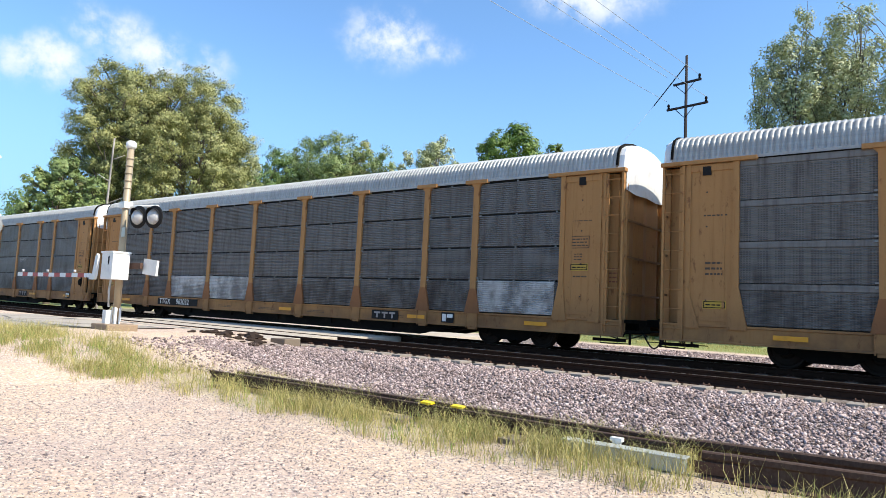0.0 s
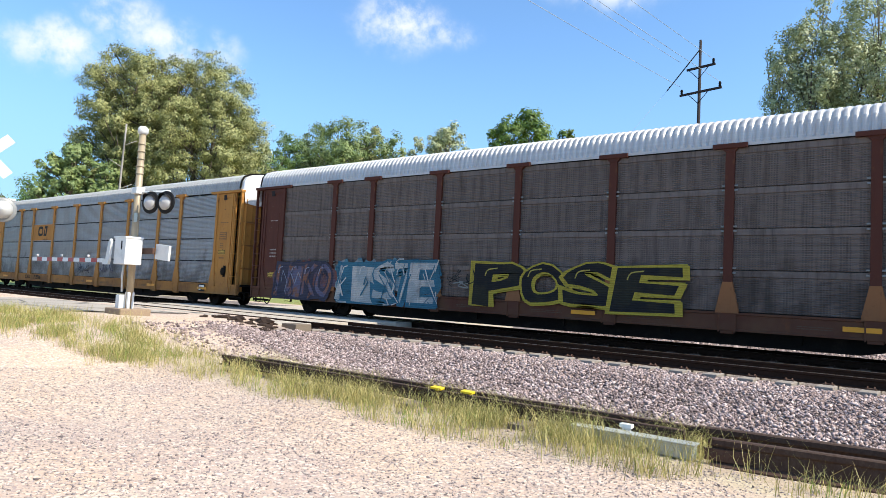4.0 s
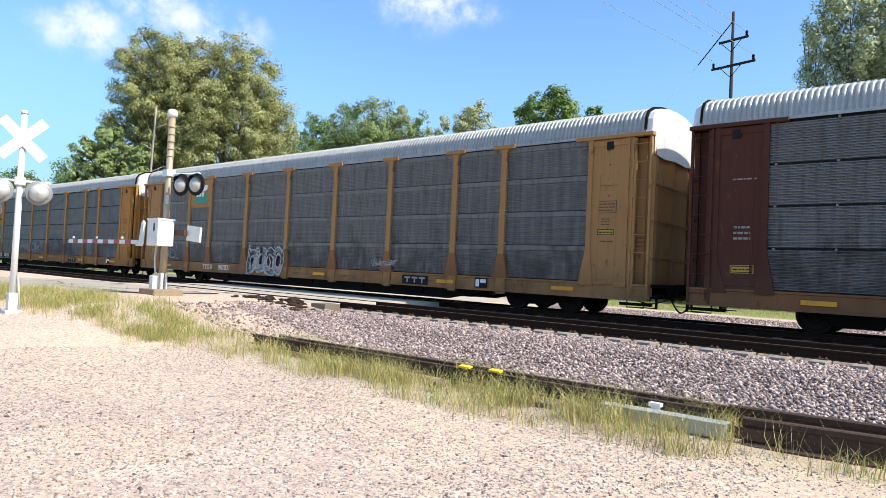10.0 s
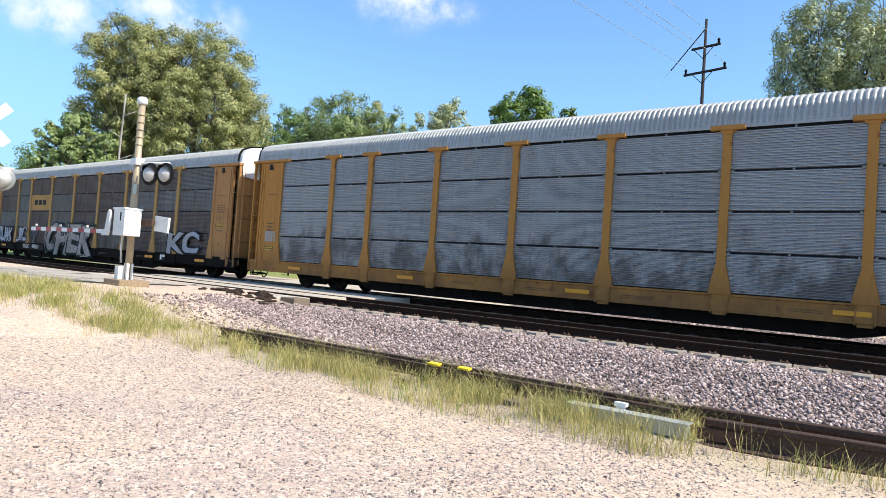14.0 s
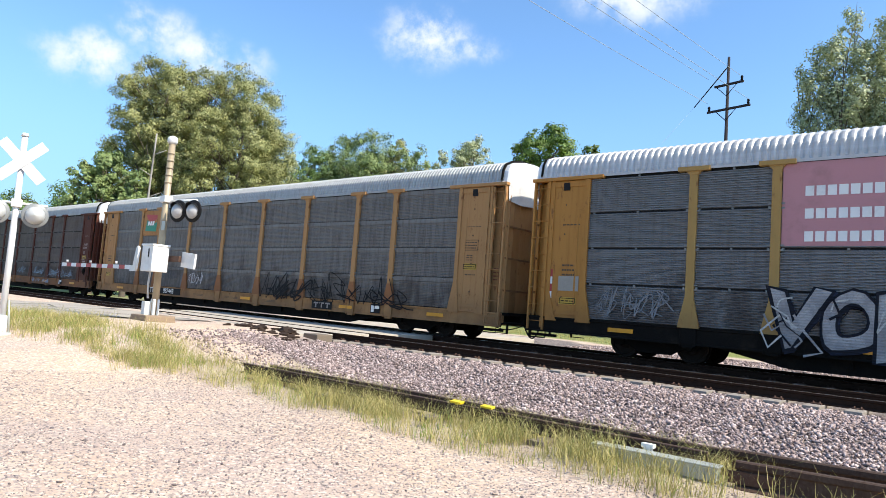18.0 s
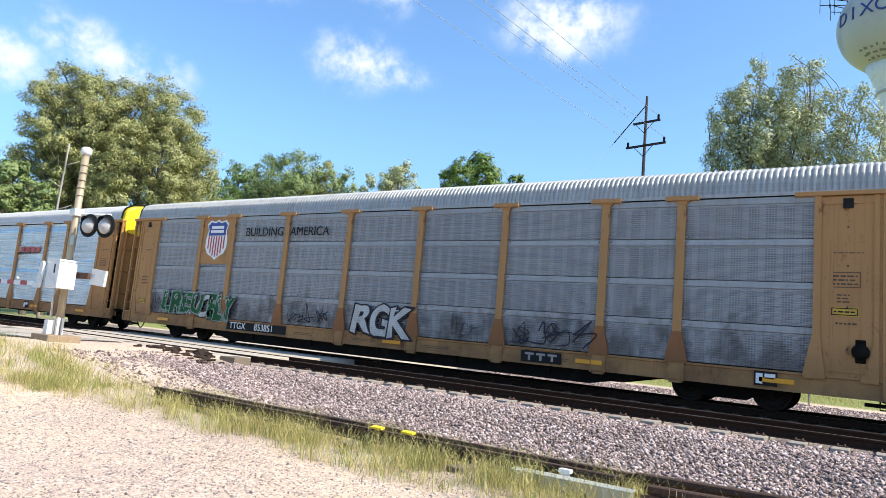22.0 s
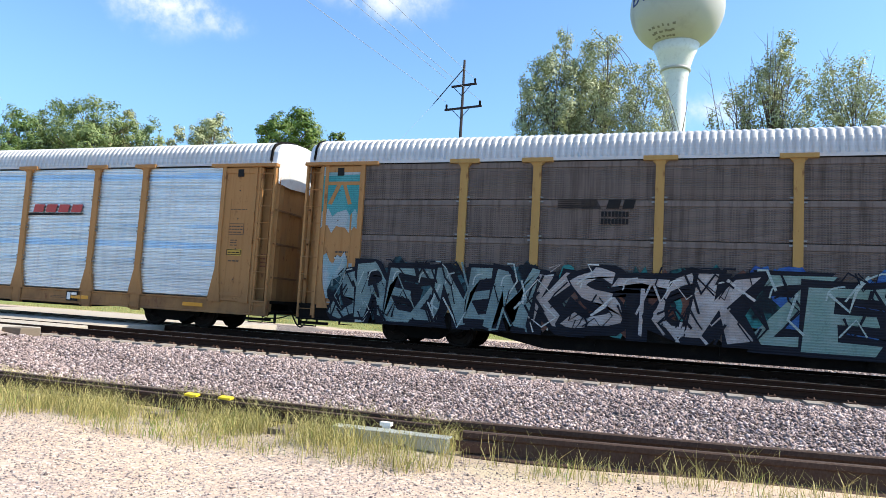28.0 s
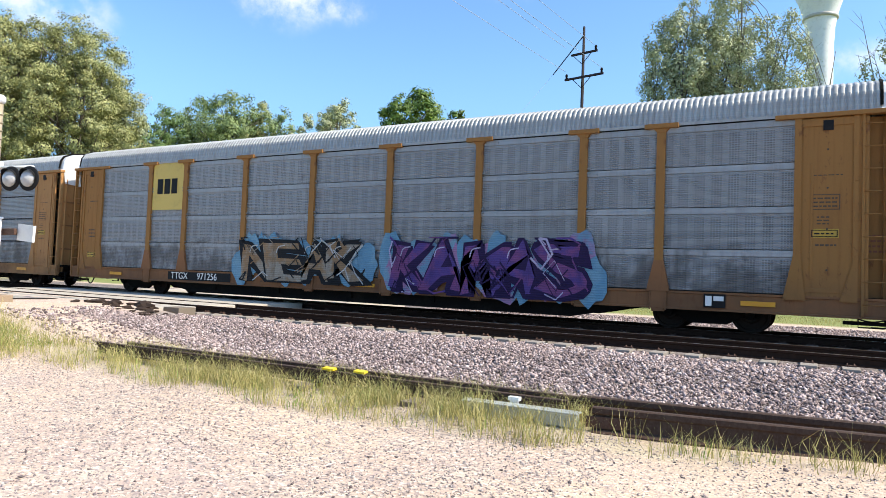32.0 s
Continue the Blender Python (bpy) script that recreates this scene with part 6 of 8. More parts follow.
    for k in range(12):
        sx, sz, rad = -4.2 + 4.7 * k / 11, r.choice((0.75, 0.95, 1.9, 2.0)), r.uniform(0.07, 0.12)
        star = [(sx + math.sin(math.pi * q / 5) * rad * (1.0 if q % 2 == 0 else 0.42), sz + math.cos(math.pi * q / 5) * rad * (1.0 if q % 2 == 0 else 0.42)) for q in range(10)]
        shape_part(c[18], "painted_star", [(star, 0)], [spray((0.40, 0.50, 0.34), (0.40, 0.50, 0.34))], -SIDE - 0.10)
    tag_paint(c[18], 9.8, 11.9, 1.4, 1.95, [(0.34, 0.50, 0.60)] * 4, 65, 9, fill=False)
    tag_paint(c[18], -9.15, -7.6, 1.7, 2.1, [(0.36, 0.48, 0.56)] * 4, 66, 8, fill=False)
    tag_paint(c[18], 0.9, 1.6, 1.3, 1.8, [dark] * 4, 67, 5, fill=False)
    c[19] = make_car(19, WORN_GOLD, SLOT_PALE, "slotted", "golden-tan autorack freight car with a yellow sign and purple graffiti", sill=RUSTY, plate_x=10.5)
    block_sign(c[19], 1, 3.17, 4.94, SIGN_YELLOW, BLACK)
    pale_blue = [(0.16, 0.34, 0.48), (0.22, 0.40, 0.52)]
    tag_letters(c[19], "NEAK", -4.6, 0.9, 0.55, 2.2, (0.015, 0.015, 0.02), ((0.34, 0.21, 0.11), (0.38, 0.34, 0.28)), (0.6, 0.6, 0.58), 67, cloud=pale_blue, lean=-0.1, over=1.2, wild=30, rim=0.22)
    tag_letters(c[19], "KAMAS", 1.5, 7.9, 0.40, 2.25, (0.03, 0.015, 0.07), ((0.11, 0.065, 0.26), (0.24, 0.08, 0.22)), (0.55, 0.48, 0.68), 68, cloud=pale_blue + [(0.42, 0.22, 0.40)], over=1.15, wild=34, rim=0.25)
    car_number(c[19], -6.6, "TTGX 971256")
    c[20] = make_car(20, TAN, SHEET_PALE, "ribbed", tan + " with pale ribbed panels")
    c[21] = make_car(21, TAN, SHEET_GREY, "ribbed", tan + " with grey ribbed panels")
    c[22] = make_car(22, BROWN, SHEET_DARK, "ribbed", brown + " with dark ribbed panels")


build_train()


# ---- crossing signals ----
LAMP_GREY = plain("lamp_disc_grey", (0.22, 0.23, 0.23), 0.4)
LAMP_SHELL = plain("lamp_shell_grey", (0.50, 0.51, 0.50), 0.4)


def lamp_unit(parent, x, y, z, r, face, rear=False):
    """A flashing-light head: round black background, hooded lens; face: yaw of its front."""
    bm = bmesh.new()
    lathe(bm, [(0.02, 0.0), (r * 0.93, 0.0), (r, -0.015), (r, -0.03), (r * 0.5, -0.035), (r * 0.46, -0.16), (0.05, -0.22)], 28, "y")
    disc = part("background_disc", bm, LAMP_GREY if rear else BLACK, parent, "round grey lamp background" if rear else "round black lamp background")
    disc.matrix_local = pose(x, y, z, 0, 0, face)
    bm = bmesh.new()
    lathe(bm, [(0.0, 0.12), (r * 0.42, 0.09), (r * 0.60, 0.05), (r * 0.69, 0.012), (r * 0.69, 0.0)], 24, "y")
    part("lens", bm, LAMP_SHELL if rear else LENS, disc, "pale grey lamp housing" if rear else "pale unlit lamp lens")
    if rear:
        disc.children[0].scale = (1.05, 1.6, 1.05)
        return disc
    bm = bmesh.new()
    n = 14
    for i in range(n):
        a0, a1 = radians(-20 + 220 * i / n), radians(-20 + 220 * (i + 1) / n)
        q = []
        for a, d in ((a0, 0.01), (a1, 0.01), (a1, 0.16 * max(0.2, math.sin(a1))), (a0, 0.16 * max(0.2, math.sin(a0)))):
            q.append(bm.verts.new((math.cos(a) * r * 0.74, d, math.sin(a) * r * 0.74)))
        bm.faces.new(q)
    part("hood", bm, BLACK, disc)
    return disc


def gate_signal():
    bx, by = -17.75, 8.9
    bz = float(ground_z(bx, by))
    s = group_of("gate_signal", "weathered crossing signal mast with lowered striped gate arm and lamps", "crossing signal", m=pose(bx, by, bz))
    bm = bmesh.new()
    box(bm, -0.32, 0.55, -0.42, 0.40, -0.2, 0.17, 0.03)
    part("foundation", bm, plain("sandy_footing", (0.33, 0.24, 0.16), 0.9, 0.0, 0.3), s)
    bm = bmesh.new()
    box(bm, -0.14, 0.06, -0.24, -0.02, 0.1, 0.52, 0.02)
    box(bm, 0.04, 0.22, -0.09, 0.09, 0.1, 0.60, 0.02)
    part("junction_base", bm, SIGNAL_WHITE, s)
    bm = bmesh.new()
    tube(bm, (0.13, 0, 0.1), (0.13, 0, 4.85), 0.095, 0.088, 14)
    for z in (3.75, 3.95, 4.15, 4.35, 4.55):
        tube(bm, (0.13, 0, z), (0.13, 0, z + 0.035), 0.102, 0.102, 14)
    part("mast", bm, MAST_PAINT, s, "yellowed mast with banded top")
    bm = bmesh.new()
    lathe(bm, [(0.0, 0.22), (0.08, 0.21), (0.13, 0.16), (0.135, 0.05), (0.10, 0.0)], 18)
    part("bell", bm, WHITE, s).location = (0.13, 0, 4.84)
    bm = bmesh.new()
    box(bm, -0.10, 0.50, -0.40, 0.05, 1.32, 2.02, 0.025)
    box(bm, -0.12, 0.52, -0.42, 0.07, 2.0, 2.05, 0.01)
    mech = part("gate_mechanism", bm, WHITE, s, "white steel gate machine housing")
    bm = bmesh.new()
    box(bm, 0.28, 0.32, -0.415, -0.40, 1.70, 1.92)
    part("latch", bm, BLACK, mech)
    bm = bmesh.new()
    prism(bm, [(-0.16, 1.38), (-0.10, 1.9), (-0.16, 1.98), (-0.24, 1.92), (-0.34, 1.45), (-0.5, 1.42), (-0.5, 1.30), (-0.2, 1.30)], -0.50, -0.44)
    part("arm_bracket", bm, SIGNAL_WHITE, s)
    bm = bmesh.new()
    prism(bm, [(0.85, 1.50), (1.50, 1.45), (1.53, 1.84), (0.88, 1.90)], 0.22, 0.28)
    part("counterweight", bm, SIGNAL_WHITE, s, "pale counterweight plate")
    bm = bmesh.new()
    box(bm, 0.3, 0.9, 0.12, 0.20, 1.62, 1.78, 0.02)
    part("counterweight_arm", bm, RUST, s)
    bm = bmesh.new()
    rope(bm, [(-0.10, -0.1, 0.6), (-0.13, -0.12, 1.0), (-0.08, -0.12, 1.35)], 0.03)
    part("conduit", bm, SIGNAL_WHITE, s)
    for i in range(13):
        bm = bmesh.new()
        x1 = -0.45 - i * 0.36
        box(bm, x1 - 0.36, x1, -0.49, -0.455, 1.35, 1.46)
        part("gate_arm_stripe", bm, RED if i % 2 else WHITE, s)
    for i in range(3):
        bm = bmesh.new()
        tube(bm, (-1.4 - 1.7 * i, -0.47, 1.48), (-1.4 - 1.7 * i, -0.47, 1.55), 0.035, 0.035, 10)
        part("arm_lamp", bm, LENS, s)
    bm = bmesh.new()
    tube(bm, (-0.15, -0.02, 3.27), (1.25, 0.28, 3.27), 0.035, 0.035, 10)
    box(bm, 0.0, 0.27, -0.12, 0.12, 3.22, 3.40, 0.02)
    part("lamp_crossarm", bm, SIGNAL_WHITE, s)
    lamp_unit(s, 0.13 + 0.55, 0.06, 2.98, 0.30, 194)
    lamp_unit(s, 0.13 + 1.09, 0.19, 2.98, 0.30, 194)
    bm = bmesh.new()
    box(bm, 0.19, 0.36, -0.09, -0.075, 2.45, 2.70, 0.01)
    part("number_tag", bm, GALV, s, "small pale tag")


BLADE = plain("crossbuck_white", (0.62, 0.62, 0.62), 0.5, 0.0, 0.06)


def crossbuck_signal():
    bx, by = -15.55, 4.72
    bz = float(ground_z(bx, by))
    s = group_of("crossbuck_signal", "white crossbuck post with two round lamp heads", "crossing signal", m=pose(bx, by, bz, 0, 0, 0))
    F = 73.0  # the front faces the yard
    turn = pose(0, 0, 0, 0, 0, F)
    bm = bmesh.new()
    tube(bm, (0, 0, 0.1), (0, 0, 4.05), 0.062, 0.058, 14)
    tube(bm, (0, 0, 4.05), (0, 0, 4.12), 0.075, 0.05, 14)
    part("post", bm, WHITE, s)
    bm = bmesh.new()
    box(bm, -0.15, 0.15, -0.15, 0.15, -0.1, 0.04, 0.02)
    box(bm, -0.085, 0.085, -0.085, 0.085, 0.04, 0.38, 0.02)
    part("base_casting", bm, SIGNAL_WHITE, s)
    for k, a in enumerate((45, -45)):
        bm = bmesh.new()
        box(bm, -0.54, 0.54, -0.006, 0.006, -0.105, 0.105, 0.003)
        ob = part("crossbuck_blade", bm, BLADE, s, "white reflective crossbuck blade")
        ob.matrix_local = turn @ pose(0, -0.085 - 0.013 * k, 3.52) @ pose(0, 0, 0, 0, a, 0)
    bm = bmesh.new()
    tube(bm, (-0.55, -0.05, 2.66), (0.55, -0.05, 2.66), 0.03, 0.03, 10)
    box(bm, -0.1, 0.1, -0.1, 0.1, 2.58, 2.74, 0.02)
    arm = part("lamp_crossarm", bm, SIGNAL_WHITE, s)
    arm.matrix_local = turn
    for x in (-0.34, 0.34):
        p = turn @ Vector((x, -0.16, 2.44))
        lamp_unit(s, p.x, p.y, p.z, 0.25, F + 180, True)
    bm = bmesh.new()
    tube(bm, (0.10, 0.12, 0.0), (0.08, 0.06, 0.7), 0.02, 0.02, 8)
    part("conduit", bm, GALV, s)


gate_signal()
crossbuck_signal()


# ---- water tower ----
def water_tower():
    D = 95.0
    t = group_of("water_tower", "white spherical water tower on a slender flared stem", "water tower", m=pose(-0.5, D, 0))
    zc, R = 44.6, 6.25
    bm = bmesh.new()
    prof = []
    for i in range(1, 33):
        a = math.pi * (i / 32) * 0.93
        prof.append((R * math.sin(a), zc + R * 0.97 * math.cos(a)))
    lathe(bm, prof[::-1], 48)
    tank = part("tank", bm, TOWER, t, "stained white steel sphere")
    bm = bmesh.new()
    lathe(bm, [(5.2, 0), (4.2, 2.0), (2.4, 6.5), (1.62, 11.0), (1.5, 20.0), (1.5, 32.0), (1.65, 34.6), (1.95, 36.2), (2.5, 38.0), (3.1, 39.3)], 32)
    part("stem", bm, WHITE, t, "white flared stem")
    bm = bmesh.new()
    lathe(bm, [(1.95, 0.0), (2.05, 0.1), (2.05, 0.3), (1.98, 0.4)], 32)
    part("stem_ring", bm, TOWER, t).location = (0, 0, 35.6)
    bm = bmesh.new()
    r = random.Random(5)
    for i in range(26):
        a = 2 * math.pi * i / 26
        p = Vector((math.cos(a) * 5.0, math.sin(a) * 5.0, zc + 3.7))
        q = p + Vector((math.cos(a) * r.uniform(1.5, 3.2), math.sin(a) * r.uniform(1.5, 3.2), r.uniform(0.3, 1.6)))
        tube(bm, p, q, 0.06, 0.05, 5)
        tube(bm, q + Vector((0, 0, -1.2)), q + Vector((0, 0, 1.2)), 0.04, 0.04, 5)
    for i in range(26):
        a, b = 2 * math.pi * i / 26, 2 * math.pi * (i + 1) / 26
        tube(bm, (math.cos(a) * 5.1, math.sin(a) * 5.1, zc + 4.4), (math.cos(b) * 5.1, math.sin(b) * 5.1, zc + 4.4), 0.05, 0.05, 5)
    part("antenna_array", bm, DARK, t)
    word = "DIXON"
    for i, ch in enumerate(word):
        me = letters(ch, 2.3, BLUE, 0.05)
        a = radians(-58 + i * 16)
        lat = 2.0
        el = radians(lat)
        n = Vector((math.sin(a) * math.cos(el), -math.cos(a) * math.cos(el), math.sin(el)))
        m = Matrix.Translation(Vector((0, 0, zc)) + n * (R * 1.0)) @ pose(0, 0, 0, 0, 0, math.degrees(a)) @ pose(0, 0, 0, 90 - lat, 0, 0)
        link("letter", me, BLUE, t, m=m)
    r = random.Random(8)
    for lat in (-40, -48, -55):
        for i in range(6):
            a, el = radians(-44 + i * 8 + r.uniform(-2, 2)), radians(lat)
            n = Vector((math.sin(a) * math.cos(el), -math.cos(a) * math.cos(el), math.sin(el)))
            bm = bmesh.new()
            box(bm, -0.30 * r.uniform(0.3, 1.0), 0.30 * r.uniform(0.2, 1.0), -0.26 * r.uniform(0.3, 1.0), 0.26 * r.uniform(0.2, 1.0), -0.03, 0.03, 0.01)
            ob = part("faded_bar", bm, plain("faded_marking", (0.26, 0.24, 0.21), 0.8, 0.0, 0.3), t)
            ob.matrix_local = Matrix.Translation(Vector((0, 0, zc)) + n * (R * 0.985)) @ pose(0, 0, 0, 0, 0, math.degrees(a)) @ pose(0, 0, 0, 90 - lat, 0, 0)


water_tower()


# ---- utility pole and wires ----
WIRE = plain("bare_wire", (0.36, 0.40, 0.46), 0.5, 0.0)


def utility_pole():
    x, y = -11.4, 35.0
    z = float(ground_z(x, y))
    p = group_of("utility_pole", "dark wooden utility pole with two crossarms and a slanting brace", "utility pole", m=pose(x, y, z, 0, 0, 0))
    H = 15.3
    bm = bmesh.new()
    tube(bm, (0, 0, -0.3), (0, 0, H), 0.14, 0.065, 12)
    part("pole", bm, POLE_WOOD, p)
    turn = pose(0, 0, 0, 0, 0, -12)
    for z0, a, b in ((13.80, -0.68, 0.90), (12.50, -1.05, 1.28), (10.55, -1.0, 1.2), (9.7, -0.7, 1.1)):
        bm = bmesh.new()
        box(bm, a, b, -0.15, -0.05, z0 - 0.055, z0 + 0.055, 0.012)
        arm = part("crossarm", bm, POLE_WOOD, p)
        arm.matrix_local = turn
        bm = bmesh.new()
        for s in (-0.55, 0.55):
            tube(bm, (s, -0.12, z0 - 0.05), (0.0, -0.12, z0 - 0.6), 0.018, 0.018, 6)
        part("brace", bm, DARK, arm)
        for xx in (b - 0.1,) if z0 > 13 else (a + 0.1, b - 0.1) if z0 > 11 else ():
            bm = bmesh.new()
            lathe(bm, [(0.03, 0.05), (0.07, 0.10), (0.05, 0.16), (0.075, 0.22), (0.05, 0.30), (0.0, 0.33)], 12)
            part("insulator", bm, DARK, arm).location = (xx, -0.10, z0)
    bm = bmesh.new()
    tube(bm, (0.0, -0.1, 14.75), (-1.62, -0.25, 12.75), 0.032, 0.028, 8)
    part("guy_strut", bm, DARK, p)
    bm = bmesh.new()
    tube(bm, (-1.62, -0.25, 12.75), (-11.0, -1.1, 2.2), 0.006, 0.006, 5)
    part("guy_wire", bm, WIRE, p)
    bm = bmesh.new()
    tube(bm, (-3.95, -0.466, 10.13), (-4.40, -0.504, 9.62), 0.028, 0.022, 8)
    part("guy_insulator", bm, DARK, p)
    second = copy_thing(p, pose(-13.4, -22.0, 0.0, 0, 0, 0))
    zz, ww = Vector((x, y, z)), Vector((-13.4, -22.0, 0.0))
    for dx, h in ((-0.95, 12.9), (1.05, 12.9), (-0.95, 14.2), (0.62, 14.2)):
        bm = bmesh.new()
        a, b = zz + Vector((dx, -0.1, h)), ww + Vector((dx, -0.1, h))
        pts = []
        for j in range(25):
            u = j / 24
            q = a.lerp(b, u)
            pts.append((q.x, q.y, q.z - 0.9 * math.sin(math.pi * u)))
        rope(bm, pts, 0.011, 5)
        tagged(obj("overhead_wire", bm, WIRE), "thin grey overhead wire strung between utility poles", "wire", "wires of the pole line")


utility_pole()


# ---- across the tracks ----
def signal_cabinet():
    x, y = -3.05, 29.9
    z = float(ground_z(x, y))
    c = group_of("signal_cabinet", "grey metal signal cabinet with a white overhanging lid", "cabinet", m=pose(x, y, z, 0, 0, 8))
    grey = plain("cabinet_grey", (0.30, 0.29, 0.28), 0.5, 0.3)
    bm = bmesh.new()
    box(bm, -0.56, 0.52, -0.45, 0.45, 0.56, 2.32, 0.02)
    part("body", bm, grey, c)
    bm = bmesh.new()
    box(bm, -0.62, 0.60, -0.53, 0.52, 2.32, 2.50, 0.03)
    part("lid", bm, WHITE, c, "white lid")
    bm = bmesh.new()
    box(bm, 0.50, 0.56, -0.47, 0.47, 0.56, 2.32, 0.01)
    part("side_panel", bm, WHITE, c, "white side panel")
    bm = bmesh.new()
    box(bm, 0.20, 0.30, -0.48, -0.45, 1.95, 2.10, 0.01)
    part("latch", bm, BLACK, c)
    bm = bmesh.new()
    box(bm, -0.3, 0.3, -0.3, 0.3, -0.1, 0.03, 0.02)
    part("plinth", bm, CONCRETE, c)
    for x in (-0.2, 0.2):
        bm = bmesh.new()
        tube(bm, (x, 0, 0.0), (x, 0, 0.58), 0.04, 0.04, 10)
        part("leg", bm, GALV, c)


def house():
    h = group_of("house", "pale blue two-storey house with a grey gable roof", "house", m=pose(-1.0, 60.0, 0.2, 0, 0, 6))
    blue = plain("pale_blue_siding", (0.36, 0.45, 0.52), 0.7, 0.0, 0.1)
    slate = plain("roof_shingle", (0.10, 0.10, 0.105), 0.9, 0.0, 0.3)
    bm = bmesh.new()
    box(bm, -5.0, 5.0, 0.0, 8.0, 0.0, 5.6)
    part("wall", bm, blue, h)
    bm = bmesh.new()
    for i in range(27):
        box(bm, -5.02, 5.02, -0.02, 0.0, 0.3 + i * 0.195, 0.3 + i * 0.195 + 0.17)
    tagged(part("siding", bm, blue, h), kind="stuff")
    bm = bmesh.new()
    a = [bm.verts.new(v) for v in ((-5.5, -0.5, 5.45), (5.5, -0.5, 5.45), (5.5, 4.0, 8.2), (-5.5, 4.0, 8.2), (-5.5, 8.5, 5.45), (5.5, 8.5, 5.45))]
    bm.faces.new((a[0], a[1], a[2], a[3]))
    bm.faces.new((a[3], a[2], a[5], a[4]))
    bm.faces.new((a[0], a[3], a[4]))
    bm.faces.new((a[1], a[5], a[2]))
    bm.faces.new((a[0], a[4], a[5], a[1]))
    bmesh.ops.recalc_face_normals(bm, faces=bm.faces)
    part("roof", bm, slate, h)
    glass = plain("dark_window_glass", (0.02, 0.03, 0.035), 0.08)
    for x, z in ((-3.2, 3.4), (0.9, 3.4), (3.4, 3.4), (-3.2, 0.9), (0.9, 0.9)):
        bm = bmesh.new()
        for x0, x1, z0, z1 in ((-0.6, -0.5, 0, 1.7), (0.5, 0.6, 0, 1.7), (-0.5, 0.5, 0, 0.1), (-0.5, 0.5, 1.6, 1.7), (-0.5, 0.5, 0.82, 0.88)):
            box(bm, x + x0, x + x1, -0.09, 0.01, z + z0, z + z1)
        w = part("window", bm, WHITE, h)
        bm = bmesh.new()
        box(bm, x - 0.5, x + 0.5, -0.05, -0.03, z + 0.1, z + 1.6)
        part("pane", bm, glass, w)
        bm = bmesh.new()
        box(bm, x - 0.7, x + 0.7, -0.14, -0.09, z - 0.08, z)
        part("sill", bm, WHITE, w)


def parked_car(x, y, yaw, colour, label):
    z = float(ground_z(x, y))
    c = group_of("parked_car", label, "car", m=pose(x, y, z, 0, 0, yaw))
    paint = plain("car_enamel_%02d" % int(colour[0] * 99), colour, 0.25)
    glass = plain("dark_window_glass", (0.02, 0.03, 0.035), 0.08)
    bm = bmesh.new()
    prism(bm, [(-2.2, 0.35), (2.2, 0.35), (2.25, 0.7), (2.1, 0.95), (0.9, 1.02), (-2.0, 1.0), (-2.25, 0.75)], -0.85, 0.85)
    bmesh.ops.bevel(bm, geom=list(bm.edges), offset=0.05, segments=2, affect="EDGES")
    part("body", bm, paint, c)
    bm = bmesh.new()
    prism(bm, [(-1.7, 0.98), (0.85, 1.0), (0.25, 1.5), (-1.2, 1.52)], -0.72, 0.72)
    part("window_band", bm, glass, c)
    bm = bmesh.new()
    prism(bm, [(-1.22, 1.5), (0.27, 1.48), (0.15, 1.56), (-1.1, 1.58)], -0.70, 0.70)
    part("roof", bm, paint, c)
    for wx in (-1.4, 1.4):
        for wy in (-0.78, 0.78):
            bm = bmesh.new()
            lathe(bm, [(0.0, -0.1), (0.2, -0.1), (0.33, -0.09), (0.33, 0.09), (0.2, 0.1), (0.0, 0.1)], 20, "y")
            part("wheel", bm, RUBBER, c).location = (wx, wy, 0.33)


signal_cabinet()
house()
parked_car(-9.6, 44.0, 10, (0.05, 0.055, 0.06), "dark grey car parked beyond the railway")
parked_car(-24.0, 46.0, 185, (0.55, 0.55, 0.54), "pale car parked beyond the railway")


